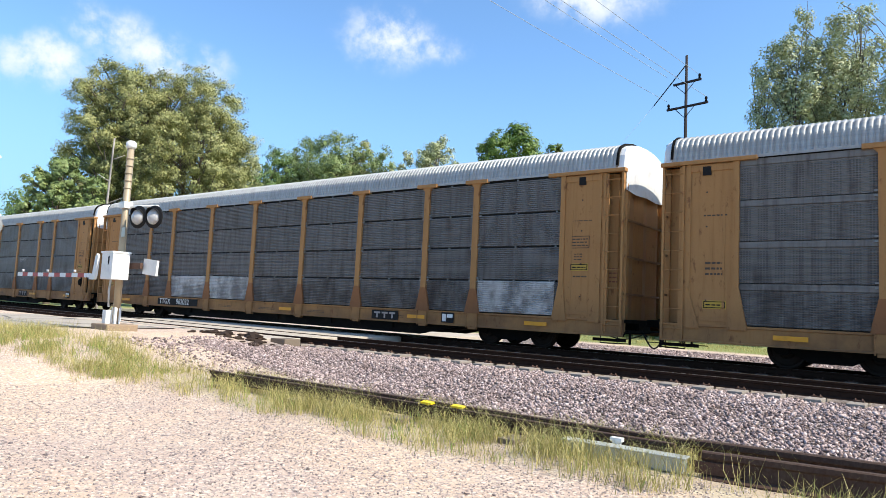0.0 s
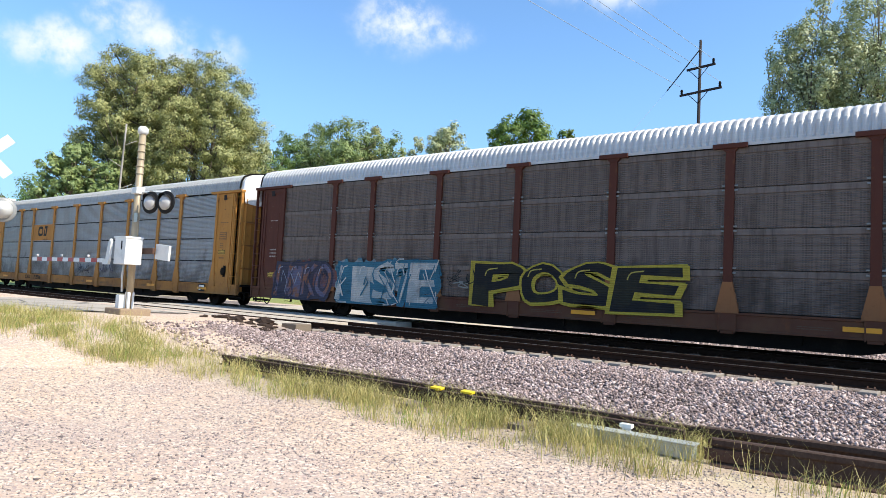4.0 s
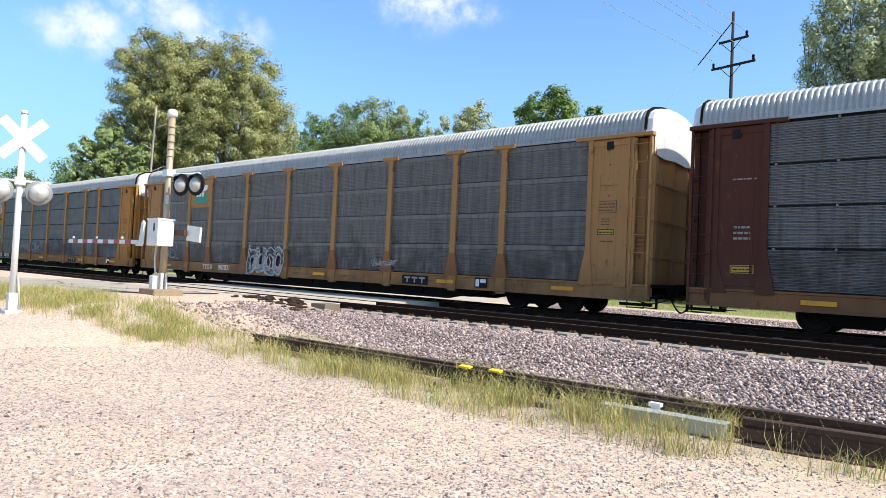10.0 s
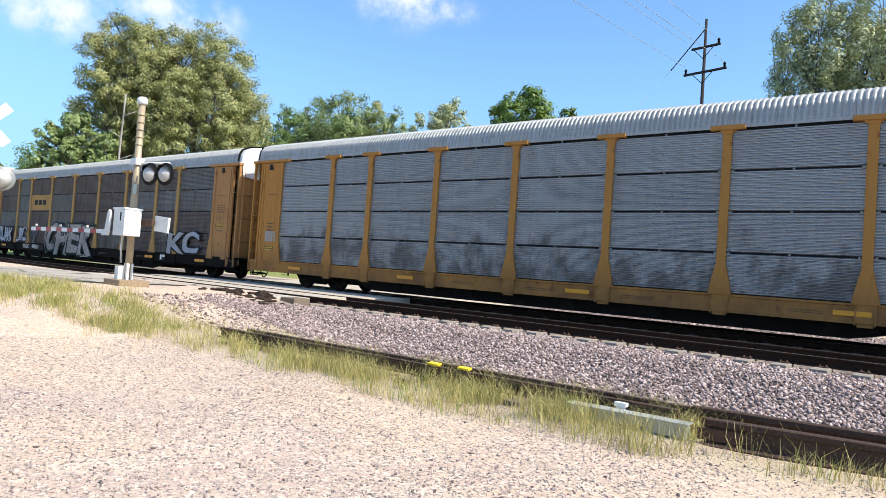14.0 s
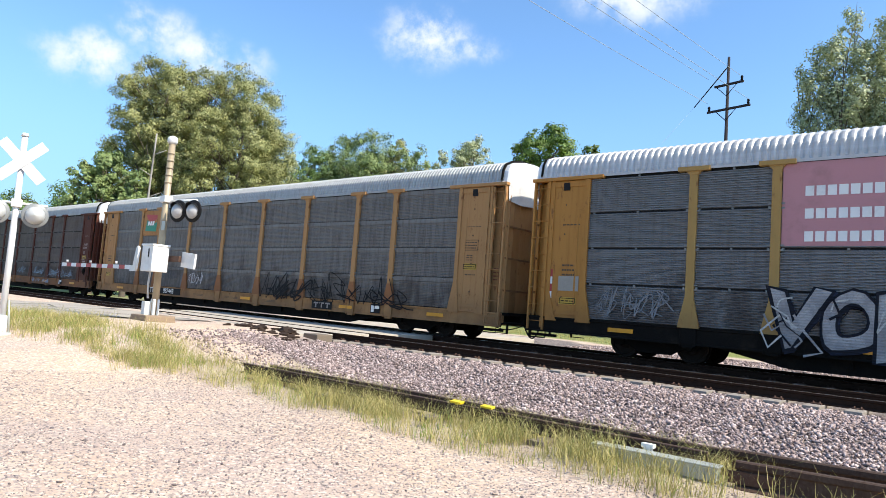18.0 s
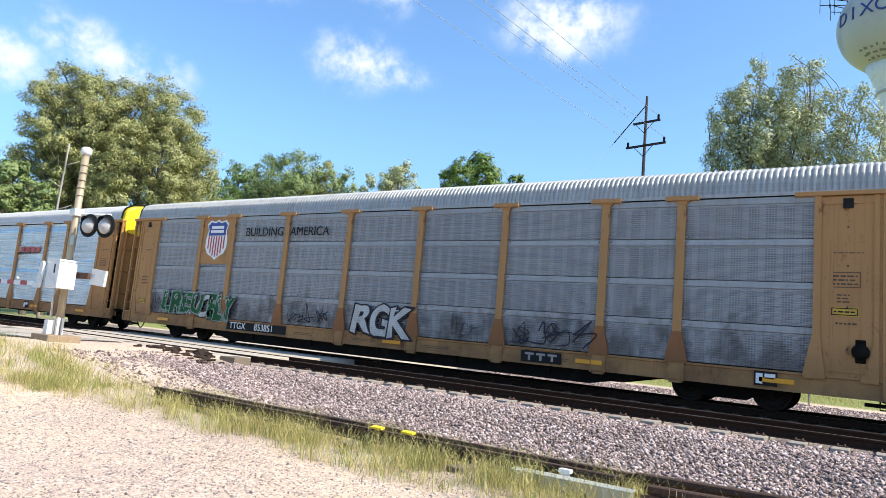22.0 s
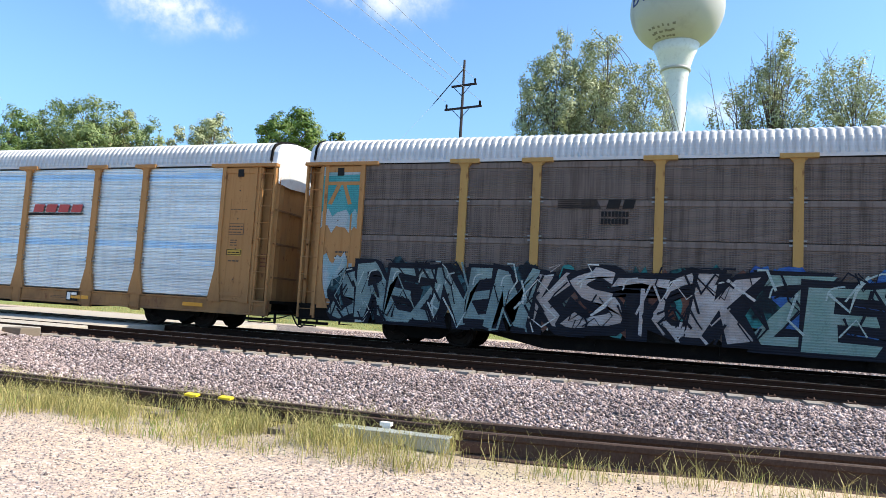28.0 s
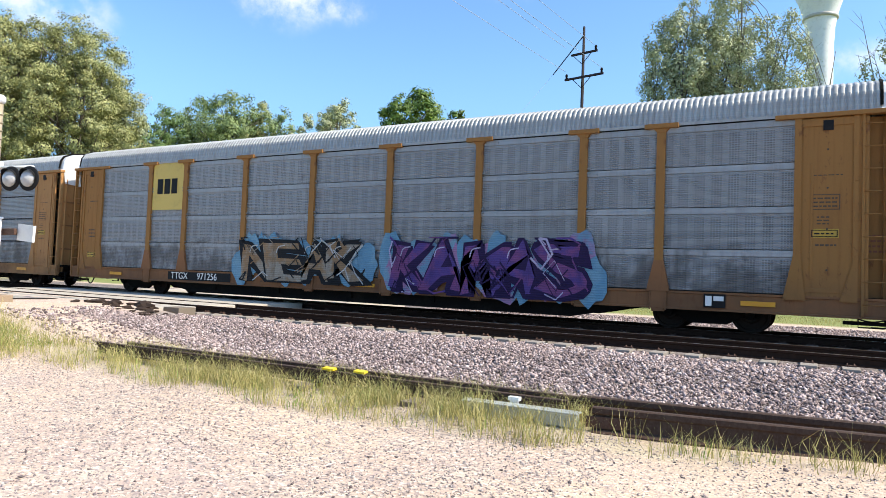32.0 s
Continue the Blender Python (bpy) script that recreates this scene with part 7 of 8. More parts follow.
# ---- trees ----
def tree(name, x, y, height, width, low, leaf_mat, label, seed, leafs=9000, size=0.2, lobes=12, airy=0.0, trunk_r=0.3, bare=0, stems=1):
    """A broadleaf tree: tapered stems, limbs that reach every bough, and boughs clothed in small leaf sprays that stay inside an uneven domed outline."""
    r = np.random.RandomState(seed)
    z0 = float(ground_z(x, y)) - 0.2
    t = group_of(name, label, "tree", m=pose(x, y, z0))
    hz, hw = (height * 1.055 - low) / 2, width / 2 * 1.28
    cz = low + hz
    # boughs: ellipsoids that touch the outline from within
    cs, rr = [], []
    golden = 2.39996
    for i in range(lobes):
        up = 1 - 1.75 * (i + 0.5) / lobes
        a = i * golden + r.uniform(-0.35, 0.35)
        ring = math.sqrt(max(0.0, 1 - up * up))
        rad = r.uniform(0.27, 0.42) * (1 - 0.25 * airy)
        pull = (1 - rad) * r.uniform(0.86, 1.02)
        cs.append((math.cos(a) * ring * pull * hw, math.sin(a) * ring * pull * hw, cz + up * pull * hz))
        rr.append((rad * hw * 0.92, rad * hw * 0.92, rad * min(hz * 0.85, hw * 1.7)))
    cs.append((0.0, 0.0, cz))
    rr.append((0.42 * hw, 0.42 * hw, 0.6 * hz))
    cs, rr = np.array(cs), np.array(rr)
    # tufts on each bough's skin, leaves in each tuft
    per = 24 if airy < 0.4 else 30
    d = r.normal(0, 1, (len(cs), per, 3))
    d[..., 2] += 0.35
    d /= np.linalg.norm(d, axis=2, keepdims=True)
    skin = r.uniform(0.68 - 0.55 * airy, 0.97 + 0.15 * airy, (len(cs), per, 1))
    tc = (cs[:, None] + d * rr[:, None] * skin).reshape(-1, 3)
    td = d.reshape(-1, 3)
    tr = np.repeat(rr.mean(1), per) * r.uniform(0.22, 0.40, len(tc)) * (1 + 0.2 * airy)
    w = tr ** 2
    pick = r.choice(len(tc), leafs, p=w / w.sum())
    off = r.normal(0, 0.5, (leafs, 3))
    ln = np.linalg.norm(off, axis=1, keepdims=True)
    off = np.where(ln > 1.0, off / ln * r.uniform(0.5, 1.0, (leafs, 1)), off)
    off[:, 2] *= 0.75 + 0.6 * airy
    c = tc[pick] + off * tr[pick][:, None]
    n = r.normal(0, 0.38, (leafs, 3)) + off * 1.7 + td[pick] * 1.0 + np.array([0, 0, 0.30])
    n /= np.linalg.norm(n, axis=1, keepdims=True)
    u = np.cross(n, r.normal(0, 1, (leafs, 3)))
    u /= np.linalg.norm(u, axis=1, keepdims=True)
    v = np.cross(n, u)
    s = size * r.uniform(0.55, 1.35, (leafs, 1))
    co = np.stack([c - u * s * 0.5, c + v * s * 0.32, c + u * s * 0.6, c - v * s * 0.34], 1)
    link("crown", quads("crown", co, leaf_mat), leaf_mat, t)
    foot = []
    for q in range(stems):
        lean = r.uniform(-0.05, 0.05, 2) + (0 if stems == 1 else 0.10 * np.array([math.cos(q * 2.4), 0.5 * math.sin(q * 2.4)]))
        base = (0.0, 0.0) if stems == 1 else (hw * 0.22 * math.cos(q * 2.4), hw * 0.16 * math.sin(q * 2.4))
        spine = [Vector((base[0] + lean[0] * z, base[1] + lean[1] * z, z)) for z in np.linspace(0, height * 0.8, 9)]
        bm = bmesh.new()
        for i in range(8):
            tube(bm, spine[i], spine[i + 1], trunk_r * (1 - i / 8.8), trunk_r * (1 - (i + 1) / 8.8), 8, False)
        bmesh.ops.remove_doubles(bm, verts=bm.verts, dist=0.002)
        part("trunk", bm, BARK, t)
        foot.append((base, lean))
    bm = bmesh.new()
    ends = list(cs) + list(tc[r.choice(len(tc), min(len(tc), 70 if airy < 0.4 else 80), replace=False)])
    for q in ends:
        base, lean = foot[r.randint(len(foot))]
        f = min(0.74, max(0.15, q[2] / height - 0.22))
        g = Vector((base[0] + lean[0] * f * height, base[1] + lean[1] * f * height, f * height))
        mid = g.lerp(Vector(q), 0.5) + Vector((0, 0, 0.05 * height))
        rope(bm, [g, mid.lerp(g, 0.5) + Vector((0, 0, 0.01 * height)), mid, Vector(q)], trunk_r * (0.13 if airy < 0.4 else 0.10), 5)
    for i in range(bare):
        a = r.uniform(0, 6.28)
        base = Vector((0, 0, height * r.uniform(0.35, 0.6)))
        tip = Vector((math.cos(a) * width * r.uniform(0.15, 0.5), math.sin(a) * width * 0.3, height * r.uniform(0.78, 1.02)))
        mid = base.lerp(tip, 0.5) + Vector((r.uniform(-0.4, 0.4), 0, 0.3))
        tube(bm, base, mid, trunk_r * 0.3, trunk_r * 0.18, 5, False)
        tube(bm, mid, tip, trunk_r * 0.18, trunk_r * 0.05, 5, False)
        for _ in range(4):
            g = mid.lerp(tip, r.uniform(0.2, 0.9))
            tube(bm, g, g + Vector((r.uniform(-0.9, 0.9), r.uniform(-0.5, 0.5), r.uniform(0.4, 1.3))), trunk_r * 0.08, trunk_r * 0.03, 4, False)
    part("branchwork", bm, BARK, t)
    return t


def polar(az, dist):
    a = radians(az)
    return -math.sin(a) * dist, math.cos(a) * dist


def height_at(el, dist):
    return 1.6 + dist * math.tan(radians(el))


def plant(name, az, el, dist, wdeg, low, mat_, label, seed, **kw):
    x, y = polar(az, dist)
    return tree(name, x, y, height_at(el, dist), 2 * dist * math.tan(radians(wdeg / 2)), low, mat_, label, seed, **kw)


plant("broadleaf_tree", 63.9, 17.8, 74, 7.6, 4.0, LEAF_OLIVE, "large olive-green broadleaf tree behind the railway", 1, leafs=120000, size=0.17, lobes=30, trunk_r=0.4, stems=3)
plant("broadleaf_tree", 59.3, 17.8, 73, 9.8, 4.0, LEAF_OLIVE, "large yellowing broadleaf tree behind the railway", 2, leafs=140000, size=0.17, lobes=36, trunk_r=0.4, stems=4)
plant("broadleaf_tree", 55.9, 14.0, 75, 4.6, 4.0, LEAF_SILVER, "pale greyish broadleaf tree at a larger one's side", 19, leafs=24000, size=0.22, lobes=11, airy=0.2, stems=2)
plant("broadleaf_tree", 67.9, 10.2, 70, 4.6, 1.5, LEAF_GREEN, "dark green broadleaf tree beside taller ones", 3, leafs=22000, size=0.24, lobes=12)
plant("broadleaf_tree", 65.6, 9.0, 68, 3.6, 0.5, LEAF_GREEN, "dark green young tree under taller ones", 20, leafs=12000, size=0.24, lobes=9)
plant("broadleaf_tree", 52.8, 12.6, 84, 6.2, 1.0, LEAF_DEEP, "deep green broadleaf tree in a row behind the railway", 4, leafs=24000, size=0.24, lobes=13)
plant("broadleaf_tree", 47.4, 14.6, 82, 7.4, 1.5, LEAF_GREEN, "rounded green broadleaf tree in a row", 5, leafs=36000, size=0.23, lobes=16)
plant("broadleaf_tree", 43.9, 13.4, 86, 5.2, 1.5, LEAF_GREEN, "green broadleaf tree in a row", 6, leafs=22000, size=0.23, lobes=12)
plant("broadleaf_tree", 50.4, 13.8, 88, 6.6, 1.5, LEAF_GREEN, "green broadleaf tree in a row", 17, leafs=24000, size=0.23, lobes=13)
plant("broadleaf_tree", 45.6, 14.0, 84, 4.6, 1.5, LEAF_OLIVE, "olive-green broadleaf tree in a row", 18, leafs=20000, size=0.23, lobes=12)
plant("broadleaf_tree", 38.8, 15.0, 78, 5.2, 2.0, LEAF_SILVER, "pale green airy broadleaf tree", 7, leafs=26000, size=0.22, lobes=14, airy=0.25)
plant("broadleaf_tree", 41.6, 13.4, 80, 4.0, 2.0, LEAF_SILVER, "pale green smaller tree beside another", 21, leafs=16000, size=0.22, lobes=11, airy=0.25)
plant("broadleaf_tree", 32.4, 15.6, 62, 7.6, 2.0, LEAF_BRIGHT, "bright green dense broadleaf tree", 8, leafs=52000, size=0.22, lobes=24)
plant("broadleaf_tree", 29.0, 14.8, 60, 4.4, 2.0, LEAF_BRIGHT, "bright green smaller broadleaf tree", 9, leafs=24000, size=0.22, lobes=14)
plant("poplar_tree", 10.3, 24.0, 46, 6.0, 1.5, LEAF_SILVER, "tall silvery poplar with an airy crown", 10, leafs=36000, size=0.15, lobes=26, airy=0.45, trunk_r=0.2, stems=3, bare=1)
plant("poplar_tree", 6.4, 24.0, 47, 6.6, 1.5, LEAF_SILVER, "tall silvery poplar with thin outer branches", 11, leafs=36000, size=0.15, lobes=28, airy=0.45, trunk_r=0.2, bare=2, stems=3)
plant("poplar_tree", 2.7, 22.0, 45, 5.0, 1.5, LEAF_SILVER, "slender silvery poplar beside taller ones", 12, leafs=17000, size=0.13, lobes=28, airy=0.6, trunk_r=0.15, bare=2, stems=2)
plant("sparse_tree", -7.4, 22.8, 48, 4.6, 4.0, LEAF_SILVER, "thin half-bare tree with upright twigs", 13, leafs=13000, size=0.15, lobes=22, airy=0.7, trunk_r=0.2, bare=9)
plant("sparse_tree", -4.6, 19.4, 49, 5.4, 3.0, LEAF_SILVER, "half-bare shrubby tree with dead upright twigs", 14, leafs=9000, size=0.15, lobes=20, airy=0.7, trunk_r=0.18, bare=12)
plant("sparse_tree", -12.0, 20.6, 50, 6.4, 4.0, LEAF_SILVER, "sparse pale green tree with visible branches", 15, leafs=18000, size=0.15, lobes=24, airy=0.65, trunk_r=0.2, bare=8)
plant("sparse_tree", -16.2, 18.0, 50, 6.0, 3.0, LEAF_SILVER, "low sparse pale green tree", 16, leafs=14000, size=0.15, lobes=16, airy=0.6, trunk_r=0.18, bare=6)
for i, (az, el, d, w) in enumerate(((6.8, 11.5, 52, 7.0), (2.0, 10.5, 53, 7.0), (10.5, 11.0, 51, 6.5), (14.5, 10.0, 52, 6.5), (73.5, 6.0, 150, 7.5), (78.0, 5.5, 170, 7.5), (70.5, 7.0, 140, 7.5), (84, 5.0, 190, 8), (57.0, 8.0, 105, 7), (61.0, 7.0, 110, 7), (24.0, 6.5, 75, 7.5), (18.0, 7.0, 66, 7.5), (11.5, 7.5, 72, 6), (6.0, 6.0, 78, 5), (-22.0, 9.0, 70, 7.5), (-30.0, 9.0, 75, 7.5))):
    plant("broadleaf_tree", az, el, d, w, 0.2, LEAF_DEEP, "low green tree in the far hedge line", 30 + i, leafs=9000, size=0.42, lobes=11)


def dead_trunk():
    """A pale barkless stem that leans before the tall trees."""
    x, y = polar(64.6, 58)
    t = group_of("dead_trunk", "pale bare dead tree trunk leaning before the tall trees", "dead tree", m=pose(x, y, 0))
    grey = plain("bleached_wood", (0.36, 0.33, 0.30), 0.9, 0.0, 0.3)
    bm = bmesh.new()
    side = Vector(polar(64.6 - 90, 1.0)).to_3d()
    pts = [Vector((0, 0, -0.2)) + side * (0.003 * k * k) + Vector((0, 0, k * 1.72)) for k in range(9)]
    for i in range(8):
        tube(bm, pts[i], pts[i + 1], 0.11 - 0.006 * i, 0.104 - 0.006 * i, 8, i in (0, 7))
    bmesh.ops.remove_doubles(bm, verts=bm.verts, dist=0.02)
    part("stem", bm, grey, t)
    bm = bmesh.new()
    for k, s in ((5, 1), (6, -1), (7, 1)):
        tube(bm, pts[k], pts[k] + side * (0.9 * s) + Vector((0, 0, 0.5)), 0.05, 0.02, 5)
    part("branch_stub", bm, grey, t)


dead_trunk()


def hedge():
    """Undergrowth behind the far side of the railway."""
    r = np.random.RandomState(77)
    n = 26000
    x = r.uniform(-90, 60, n)
    y = 50 + 6 * np.sin(x * 0.11) + r.normal(0, 1.2, n)
    top = 2.6 + 1.3 * np.sin(x * 0.37) + 0.9 * np.sin(x * 1.1 + 2)
    z = r.uniform(0, 1, n) ** 0.7 * top
    keep = (np.abs(x + 1) > 6.5)
    c, n = np.stack([x, y, z], 1)[keep], int(keep.sum())
    u, v = r.normal(0, 1, (n, 3)), r.normal(0, 1, (n, 3))
    u /= np.linalg.norm(u, axis=1, keepdims=True)
    v -= u * (u * v).sum(1, keepdims=True)
    v /= np.linalg.norm(v, axis=1, keepdims=True)
    s = r.uniform(0.25, 0.6, (n, 1))
    co = np.stack([c - u * s * 0.5, c + v * s * 0.35, c + u * s * 0.6, c - v * s * 0.35], 1)
    tagged(new("undergrowth", quads("undergrowth", co, LEAF_GREEN)), "dark green undergrowth behind the railway", "shrubs", kind="stuff")


hedge()


# ---- stored rails and things in the grass ----
def old_rail(x0, y0, x1, y1, label, z, tall):
    L = math.hypot(x1 - x0, y1 - y0)
    t = group_of("old_rail", label, "rail", "rails stored beside the track", m=pose(x0, y0, z, 0, 0, math.degrees(math.atan2(y1 - y0, x1 - x0))))
    rail_mesh("rail_bar", 0, L, OLD_RUST, t, 0, 0.0).scale = (1, 1.25 if tall > 1 else 1, tall)
    for u in (0.03, 0.97):
        bm = bmesh.new()
        prism(bm, [(u * L - 0.22, 0.04 * tall), (u * L + 0.22, 0.04 * tall), (u * L + 0.22, 0.115 * tall), (u * L - 0.22, 0.115 * tall)], -0.034, -0.010)
        bar = part("joint_bar", bm, RUST, t)
        bm = bmesh.new()
        for k in (-0.15, -0.05, 0.05, 0.15):
            tube(bm, (u * L + k, -0.05, 0.078 * tall), (u * L + k, -0.03, 0.078 * tall), 0.014, 0.014, 6)
        part("joint_bolt", bm, RUST, bar)
    return t


for x0, y0, x1, y1, label, z, tall in (
        (-11.0, 7.42, -2.5, 7.50, "rusty disused rail half hidden in tall grass", 0.08, 1.0),
        (-10.6, 7.72, -2.45, 7.84, "second rusty rail lying in the grass", 0.08, 1.0),
        (-2.15, 7.30, 2.75, 8.12, "rusty heavy rail lying beside the ballast", -0.02, 1.6),
        (-2.45, 7.82, 2.62, 8.62, "rusty rail lying behind another at the ballast's foot", -0.01, 1.62)):
    old_rail(x0, y0, x1, y1, label, z, tall)


def sleeper(x, y, a):
    bm = bmesh.new()
    box(bm, -0.11, 0.11, -0.55, 0.75, -0.12, 0.075, 0.012)
    ob = obj("sleeper", bm, WOOD)
    ob.matrix_world = pose(x, y, 0, 0, 0, a)
    tagged(ob, "weathered wooden block under the stored rails", "sleeper", "blocks under the stored rails")


for x in (-10.4, -8.4, -6.2, -4.4, -2.9):
    sleeper(x, 7.6, 3)

bm = bmesh.new()
box(bm, -0.68, 0.68, -0.08, 0.08, 0.0, 0.15, 0.015)
box(bm, -0.70, 0.70, -0.10, 0.10, 0.145, 0.165, 0.008)
ob = obj("cable_trough", bm, GALV)
ob.matrix_world = pose(-2.98, 7.22, 0.02, 0, 0, 2)
tagged(ob, "grey-green galvanised metal trough in the grass", "cable trough")
bm = bmesh.new()
box(bm, -0.045, 0.045, -0.03, 0.03, 0.0, 0.17, 0.008)
box(bm, -0.07, 0.07, -0.04, 0.04, 0.165, 0.21, 0.006)
ob = obj("marker_post", bm, WHITE)
ob.matrix_world = pose(-3.1, 7.36, 0.04)
tagged(ob, "short white marker tag beside the metal trough", "marker")
for x, y in ((-5.42, 7.5), (-5.9, 7.44)):
    bm = bmesh.new()
    box(bm, -0.085, 0.085, -0.06, 0.06, 0.0, 0.03, 0.006)
    box(bm, -0.02, 0.02, -0.02, 0.02, -0.02, 0.0)
    ob = obj("yellow_marker", bm, YELLOW)
    ob.matrix_world = pose(x, y, 0.272, 4, 3, 10)
    tagged(ob, "small bright yellow plate on the old rail", "marker", "yellow plates on the old rail")


def lump(x, y, s, seed):
    r = random.Random(seed)
    bm = bmesh.new()
    bmesh.ops.create_icosphere(bm, subdivisions=2, radius=1.0)
    for v in bm.verts:
        d = 1 + 0.8 * noise.noise(v.co * 2.6 + Vector((seed, 0, 0)))
        v.co = Vector((v.co.x * s * 1.6 * d, v.co.y * s * d, max(-0.3 * s, v.co.z * s * 0.55 * d)))
    ob = obj("asphalt_lump", bm, plain("old_asphalt", (0.05, 0.034, 0.026), 0.95, 0.0, 0.5))
    ob.matrix_world = pose(x, y, float(ground_z(x, y)) + 0.1 * s, 0, 0, r.uniform(0, 180))
    tagged(ob, "dark broken lump of old asphalt on the ballast", "asphalt lump", "broken asphalt lumps")


for i, (x, y, s) in enumerate(((-16.0, 11.2, 0.28), (-16.5, 11.0, 0.2), (-15.2, 11.5, 0.34), (-14.7, 11.1, 0.18), (-15.4, 10.8, 0.15), (-16.9, 10.7, 0.14), (-14.2, 10.6, 0.12))):
    lump(x, y, s * 0.62, i)
for i in range(26):
    q = random.Random(900 + i)
    lump(q.uniform(-17.2, -14.0), q.uniform(10.5, 11.6), q.uniform(0.04, 0.10), 40 + i)

bm = bmesh.new()
box(bm, -15.2, -14.6, 12.05, 12.6, 0.3, 0.55, 0.02)
tagged(obj("crossing_end_block", bm, WOOD), "weathered timber end block of the level crossing", "timber block", kind="structure")


# ---- loose stones and grass ----
OCT = np.array([[1, 0, 0], [-1, 0, 0], [0, 1, 0], [0, -1, 0], [0, 0, 1], [0, 0, -1], [0.6, 0.6, 0.55], [-0.6, -0.55, 0.6]], float)
TRI = np.array([[4, 6, 2], [4, 0, 6], [6, 0, 2], [4, 2, 1], [4, 1, 7], [4, 7, 3], [7, 1, 3], [4, 3, 0], [5, 2, 0], [5, 1, 2], [5, 3, 1], [5, 0, 3]])


def stones(name, xs, ys, size, material, seed, label, sink=0.3, flat=0.75):
    r = np.random.RandomState(seed)
    n = len(xs)
    s = size * np.minimum(1.75, r.lognormal(0, 0.35, (n, 1, 1)))
    co = OCT[None] * r.uniform(0.35, 1.4, (n, 8, 1)) * r.uniform(0.6, 1.3, (n, 1, 3)) * s
    a = r.uniform(0, 6.28, n)
    b = r.uniform(-0.8, 0.8, n)
    ca, sa, cb, sb = np.cos(a), np.sin(a), np.cos(b), np.sin(b)
    x, y, z = co[..., 0].copy(), co[..., 1].copy(), co[..., 2] * flat
    y, z = y * cb[:, None] - z * sb[:, None], y * sb[:, None] + z * cb[:, None]
    x, y = x * ca[:, None] - y * sa[:, None], x * sa[:, None] + y * ca[:, None]
    gz = ground_z(xs, ys)
    co = np.stack([x + xs[:, None], y + ys[:, None], z + (gz + s[:, 0, 0] * sink)[:, None]], -1)
    tagged(new(name, tris_mesh(name, co, TRI, material)), label, "stones", kind="stuff")


r = np.random.RandomState(9)
n = 100000
xs = np.concatenate([r.uniform(-9, 9, int(n * 0.68)), r.uniform(-18.5, -9, n - int(n * 0.68))])
ys = r.uniform(9.0, 13.2, n) + 0.25 * np.sin(xs * 0.9)
on_tie = (ys > 12.62) & (np.abs((xs + 27.0 + 0.305) % 0.61 - 0.305) < 0.16)
keep = (ys > 9.2 + 0.5 * r.uniform(0, 1, n)) & ~(xs + 0.5 * np.sin(ys * 2.1) < -14.4) & ~on_tie & (ys < 13.1)
stones("ballast_stones", xs[keep], ys[keep], 0.0235, BALLAST, 10, "sharp grey and pinkish ballast stones", 0.5)
n = 40000
xs, ys = r.uniform(-15, 16, n), 20.0 + 9.5 * r.uniform(0, 1, n) ** 1.3
stones("far_ballast_stones", xs, ys, 0.034, BALLAST, 12, "grey ballast stones beyond the far rail")
n = 2600
xs, ys = r.uniform(-15.5, -8.5, n), r.uniform(7.7, 10.6, n)
stones("shoulder_stones", xs, ys, 0.03, BALLAST, 13, "scattered ballast stones on the sandy shoulder", 0.3)
n = 90000
ang, dist = r.uniform(-0.45, 1.45, n), 3.2 + 9.5 * r.uniform(0, 1, n) ** 0.8
xs, ys = -np.sin(ang) * dist, np.cos(ang) * dist
keep = (ys < 7.4) & ((xs < -1.6) | (r.uniform(0, 1, n) < 0.5))
stones("yard_pebbles", xs[keep], ys[keep], 0.0105, PEBBLE, 11, "small pale and dark pebbles strewn over the yard", 0.15, 0.5)


n = 560
ang, dist = r.uniform(-0.4, 1.45, n), 4.0 + 8.0 * r.uniform(0, 1, n)
xs, ys = -np.sin(ang) * dist, np.cos(ang) * dist
keep = ys < 7.2
stones("dark_yard_stones", xs[keep], ys[keep], 0.016, plain("dark_stone", (0.16, 0.125, 0.12), 0.9, 0.0, 0.3), 14, "scattered larger dark stones on the gravel yard", 0.2)


def blades(name, pts, height, material, seed, label, per=16, spread=0.10):
    """Grass tufts: every blade a narrow bent strip."""
    r = np.random.RandomState(seed)
    n = len(pts) * per
    base = np.repeat(pts, per, 0) + np.concatenate([r.normal(0, spread, (n, 2)), np.zeros((n, 1))], 1)
    h = np.repeat(height, per)[:, None] * r.uniform(0.45, 1.15, (n, 1))
    lean = np.concatenate([r.normal(0, 0.22, (n, 2)), np.ones((n, 1))], 1)
    bend = np.concatenate([r.normal(0, 0.55, (n, 2)), np.ones((n, 1)) * 0.75], 1)
    a = r.uniform(0, 3.14, n)
    side = np.stack([np.cos(a), np.sin(a), np.zeros(n)], 1) * r.uniform(0.0018, 0.0048, (n, 1))
    m = base + lean * h * 0.5
    t = m + bend * h * 0.5
    lo = np.stack([base - side, base + side, m + side * 0.8, m - side * 0.8], 1)
    hi = np.stack([m - side * 0.8, m + side * 0.8, t + side * 0.15, t - side * 0.15], 1)
    tagged(new(name, quads(name, np.concatenate([lo, hi]), material)), label, "grass", kind="stuff")


def scatter(n, fx, seed):
    r = np.random.RandomState(seed)
    out = []
    while len(out) < n:
        x, y = r.uniform(-22, 4.5), r.uniform(3.0, 9.6)
        d = fx(x, y)
        if r.uniform() < d * (0.2 + 0.8 * (noise.noise(Vector((x * 0.9, y * 1.4, 3.1))) > 0.0)):
            out.append((x, y, float(ground_z(x, y)) - 0.01))
    return np.array(out)


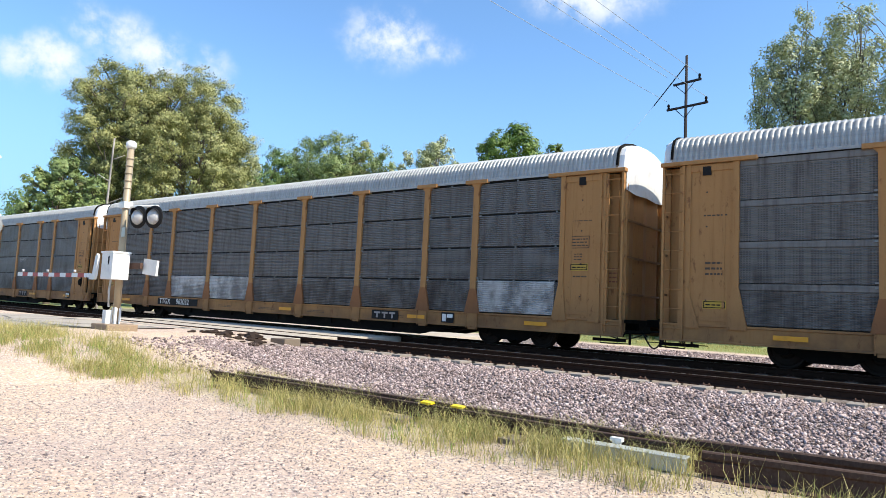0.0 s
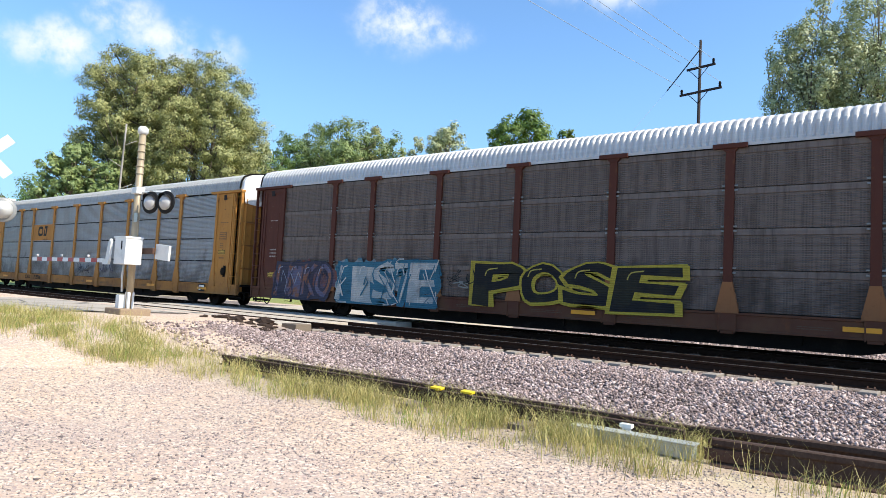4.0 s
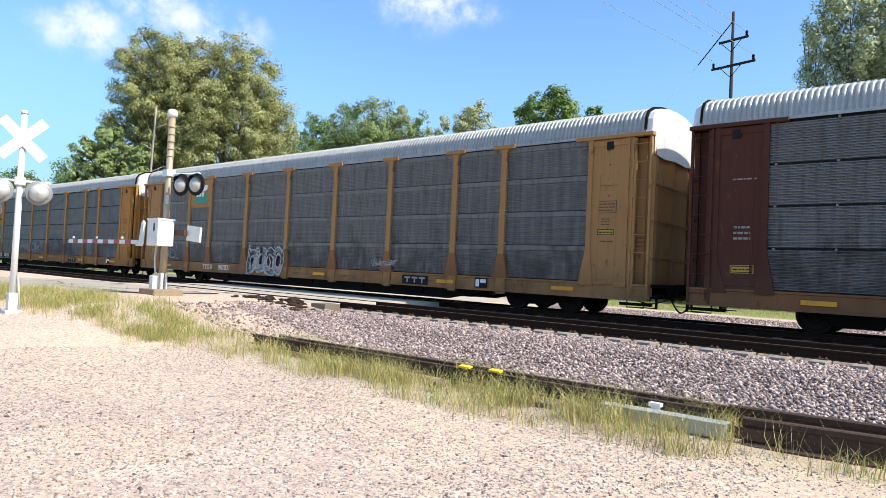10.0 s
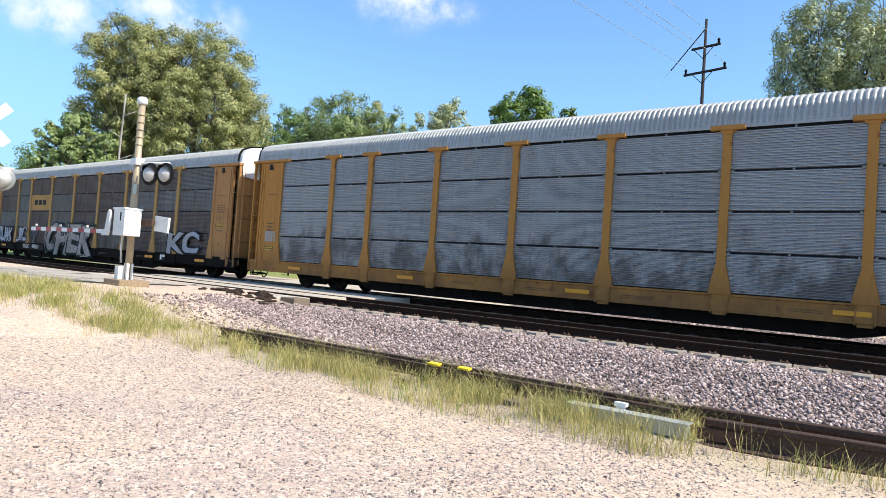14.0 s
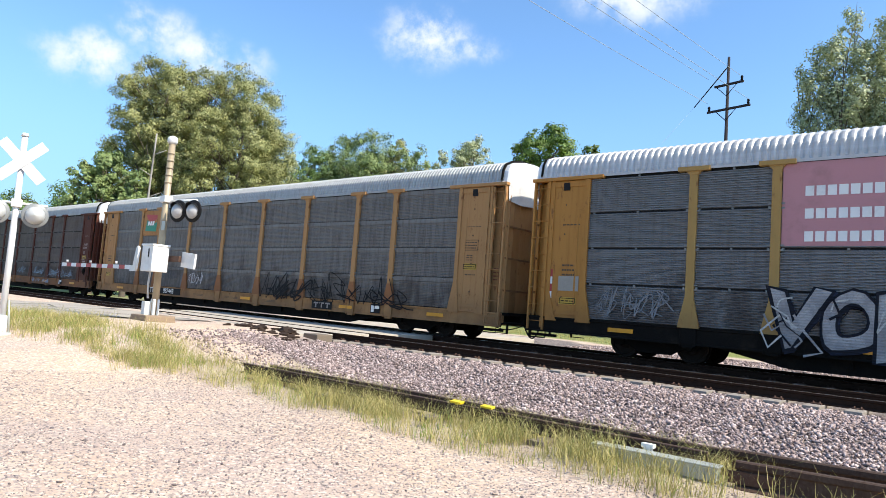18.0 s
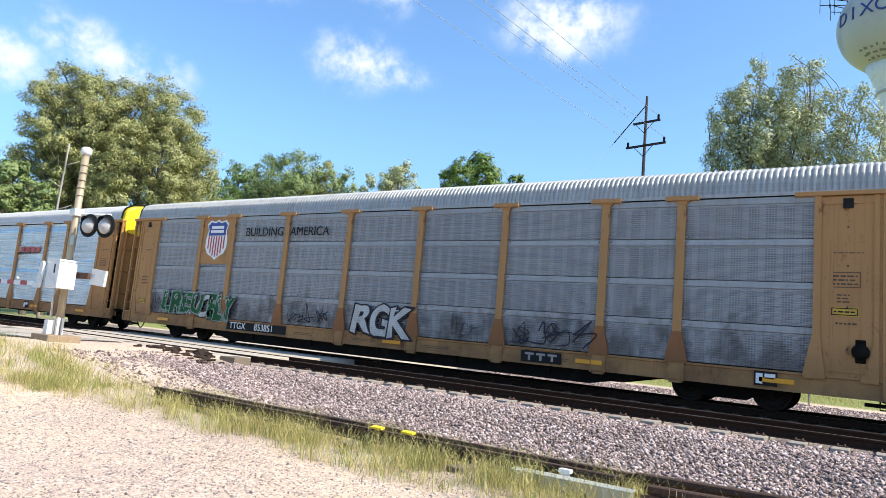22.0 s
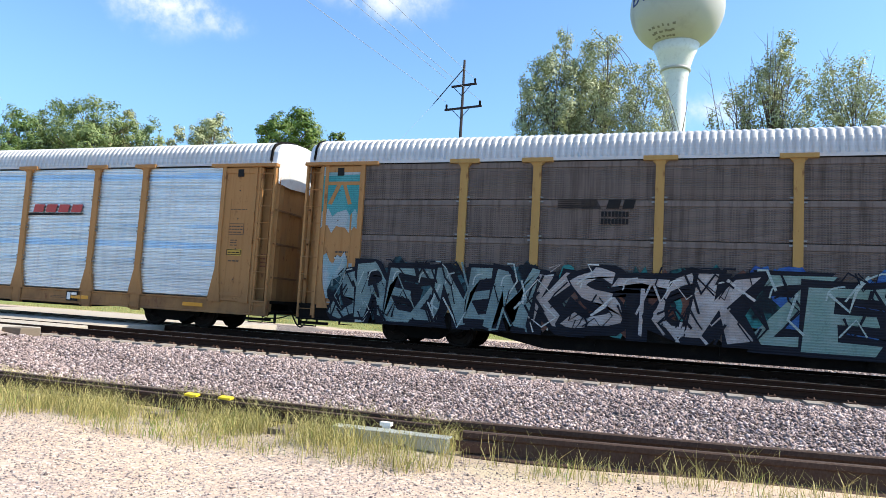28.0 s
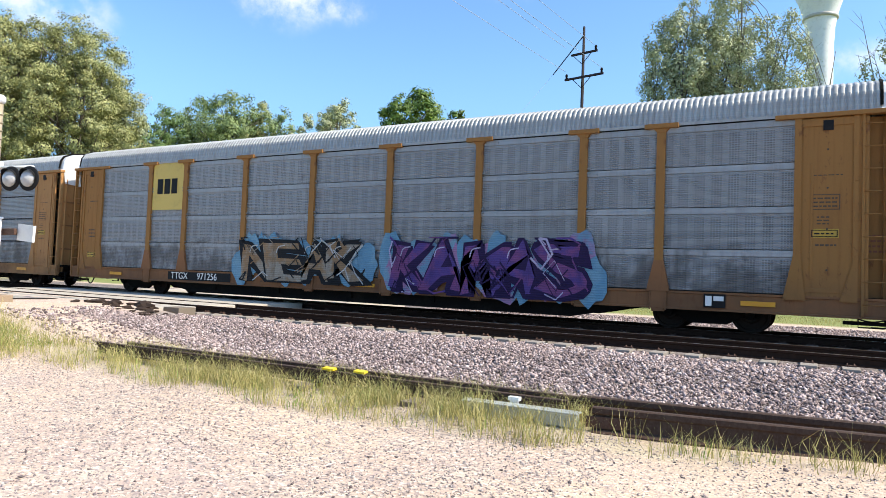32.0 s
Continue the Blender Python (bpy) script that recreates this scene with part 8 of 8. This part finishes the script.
def strip(x, y):
    """How thickly the tall dry grass stands."""
    if x > 3.2:
        return 0.0
    if x > -2.0:
        return 0.22 if 6.9 < y < 7.35 else 0.04 if 6.6 < y < 8.2 else 0.0
    if x > -10.5:
        return 1.0 if 6.75 < y < 7.42 else 0.7 if 7.42 < y < 7.75 else 0.30 if 6.1 < y < 8.3 else 0.0
    edge = 6.4 + (x + 10.5) * 0.14
    if x > -11.7:
        return 0.14 if edge - 0.4 < y < edge + 1.4 else 0.0
    return 0.75 if edge - 0.5 < y < edge + 1.2 else 0.12 if edge - 0.9 < y < edge + 2.0 else 0.0


p = scatter(1500, strip, 21)
hh = np.where(p[:, 0] > -10.5, 0.40, 0.36) * np.random.RandomState(3).uniform(0.5, 1.1, len(p))
blades("tall_grass", p, hh, GRASS, 22, "tall dry yellow-green grass along the stored rails")


def patch(x, y):
    if x < -11.5:
        e = 6.4 + (x + 10.5) * 0.14
        return 0.8 if e - 0.5 < y < e + 1.0 else 0.0
    if -9.8 < x < -2.0:
        return 0.25 if 6.2 < y < 7.3 else 0.0
    return 0.12 if 6.7 < y < 7.1 else 0.0


p = scatter(330, patch, 23)
blades("green_grass", p, np.random.RandomState(4).uniform(0.12, 0.36, len(p)), GREENGRASS, 24, "fresh green grass tufts at the yard's edge", per=10)
r = np.random.RandomState(31)
p = np.stack([r.uniform(-40, 20, 2600), r.uniform(31.5, 40, 2600), np.zeros(2600)], 1)
p[:, 2] = ground_z(p[:, 0], p[:, 1])
blades("meadow_grass", p, r.uniform(0.15, 0.4, len(p)), GRASS, 32, "meadow grass beyond the far track", per=8, spread=0.25)


# ---- the train runs ----
SPEED, START = 17.739, -21.695
# small drift of the speed: seconds, metres ahead of an even run
DRIFT = ((0.0, 0.43), (1.0, 0.44), (2.0, 0.50), (5.0, 0.39), (6.0, 0.43), (7.0, 0.25), (8.0, 0.12), (9.0, -0.61), (10.0, -0.76), (11.0, -0.70), (12.0, -0.70),
         (13.0, -0.58), (16.0, -0.42), (17.0, -0.17), (18.0, -0.10), (19.0, -0.06), (20.0, -0.15), (21.0, 0.08), (22.0, 0.09), (23.0, 0.30), (24.0, 0.30),
         (25.0, 0.32), (28.0, -0.01), (29.0, -0.11), (30.0, 0.03), (31.0, 0.19), (32.0, 0.28))


def motions():
    for n, car in CARS.items():
        rows = []
        for t, d in DRIFT:
            rows.append((t, pose(START + SPEED * t + d - CAR * n, TRAIN_TRACK, RAIL_TOP)))
        walk(car, rows)
    # the wheels roll: one turn for every 2.67 m, keyed at every film frame; alike axles share their keys
    spin = math.degrees(SPEED / 0.425) / FPS
    first = {}
    for car in CARS.values():
        for bogie in car.children:
            if bogie.name.startswith("bogie"):
                for wheel in bogie.children:
                    x = round(wheel.location.x, 2)
                    if x not in first:
                        walk(wheel, [(i / FPS, pose(x, 0, 0.425, 0, spin * i, 0)) for i in range(32 * FPS + 1)])
                        first[x] = wheel
                    else:
                        wheel.rotation_mode = "QUATERNION"
                        keys = wheel.animation_data_create()
                        keys.action = first[x].animation_data.action
                        keys.action_slot = first[x].animation_data.action_slot


motions()
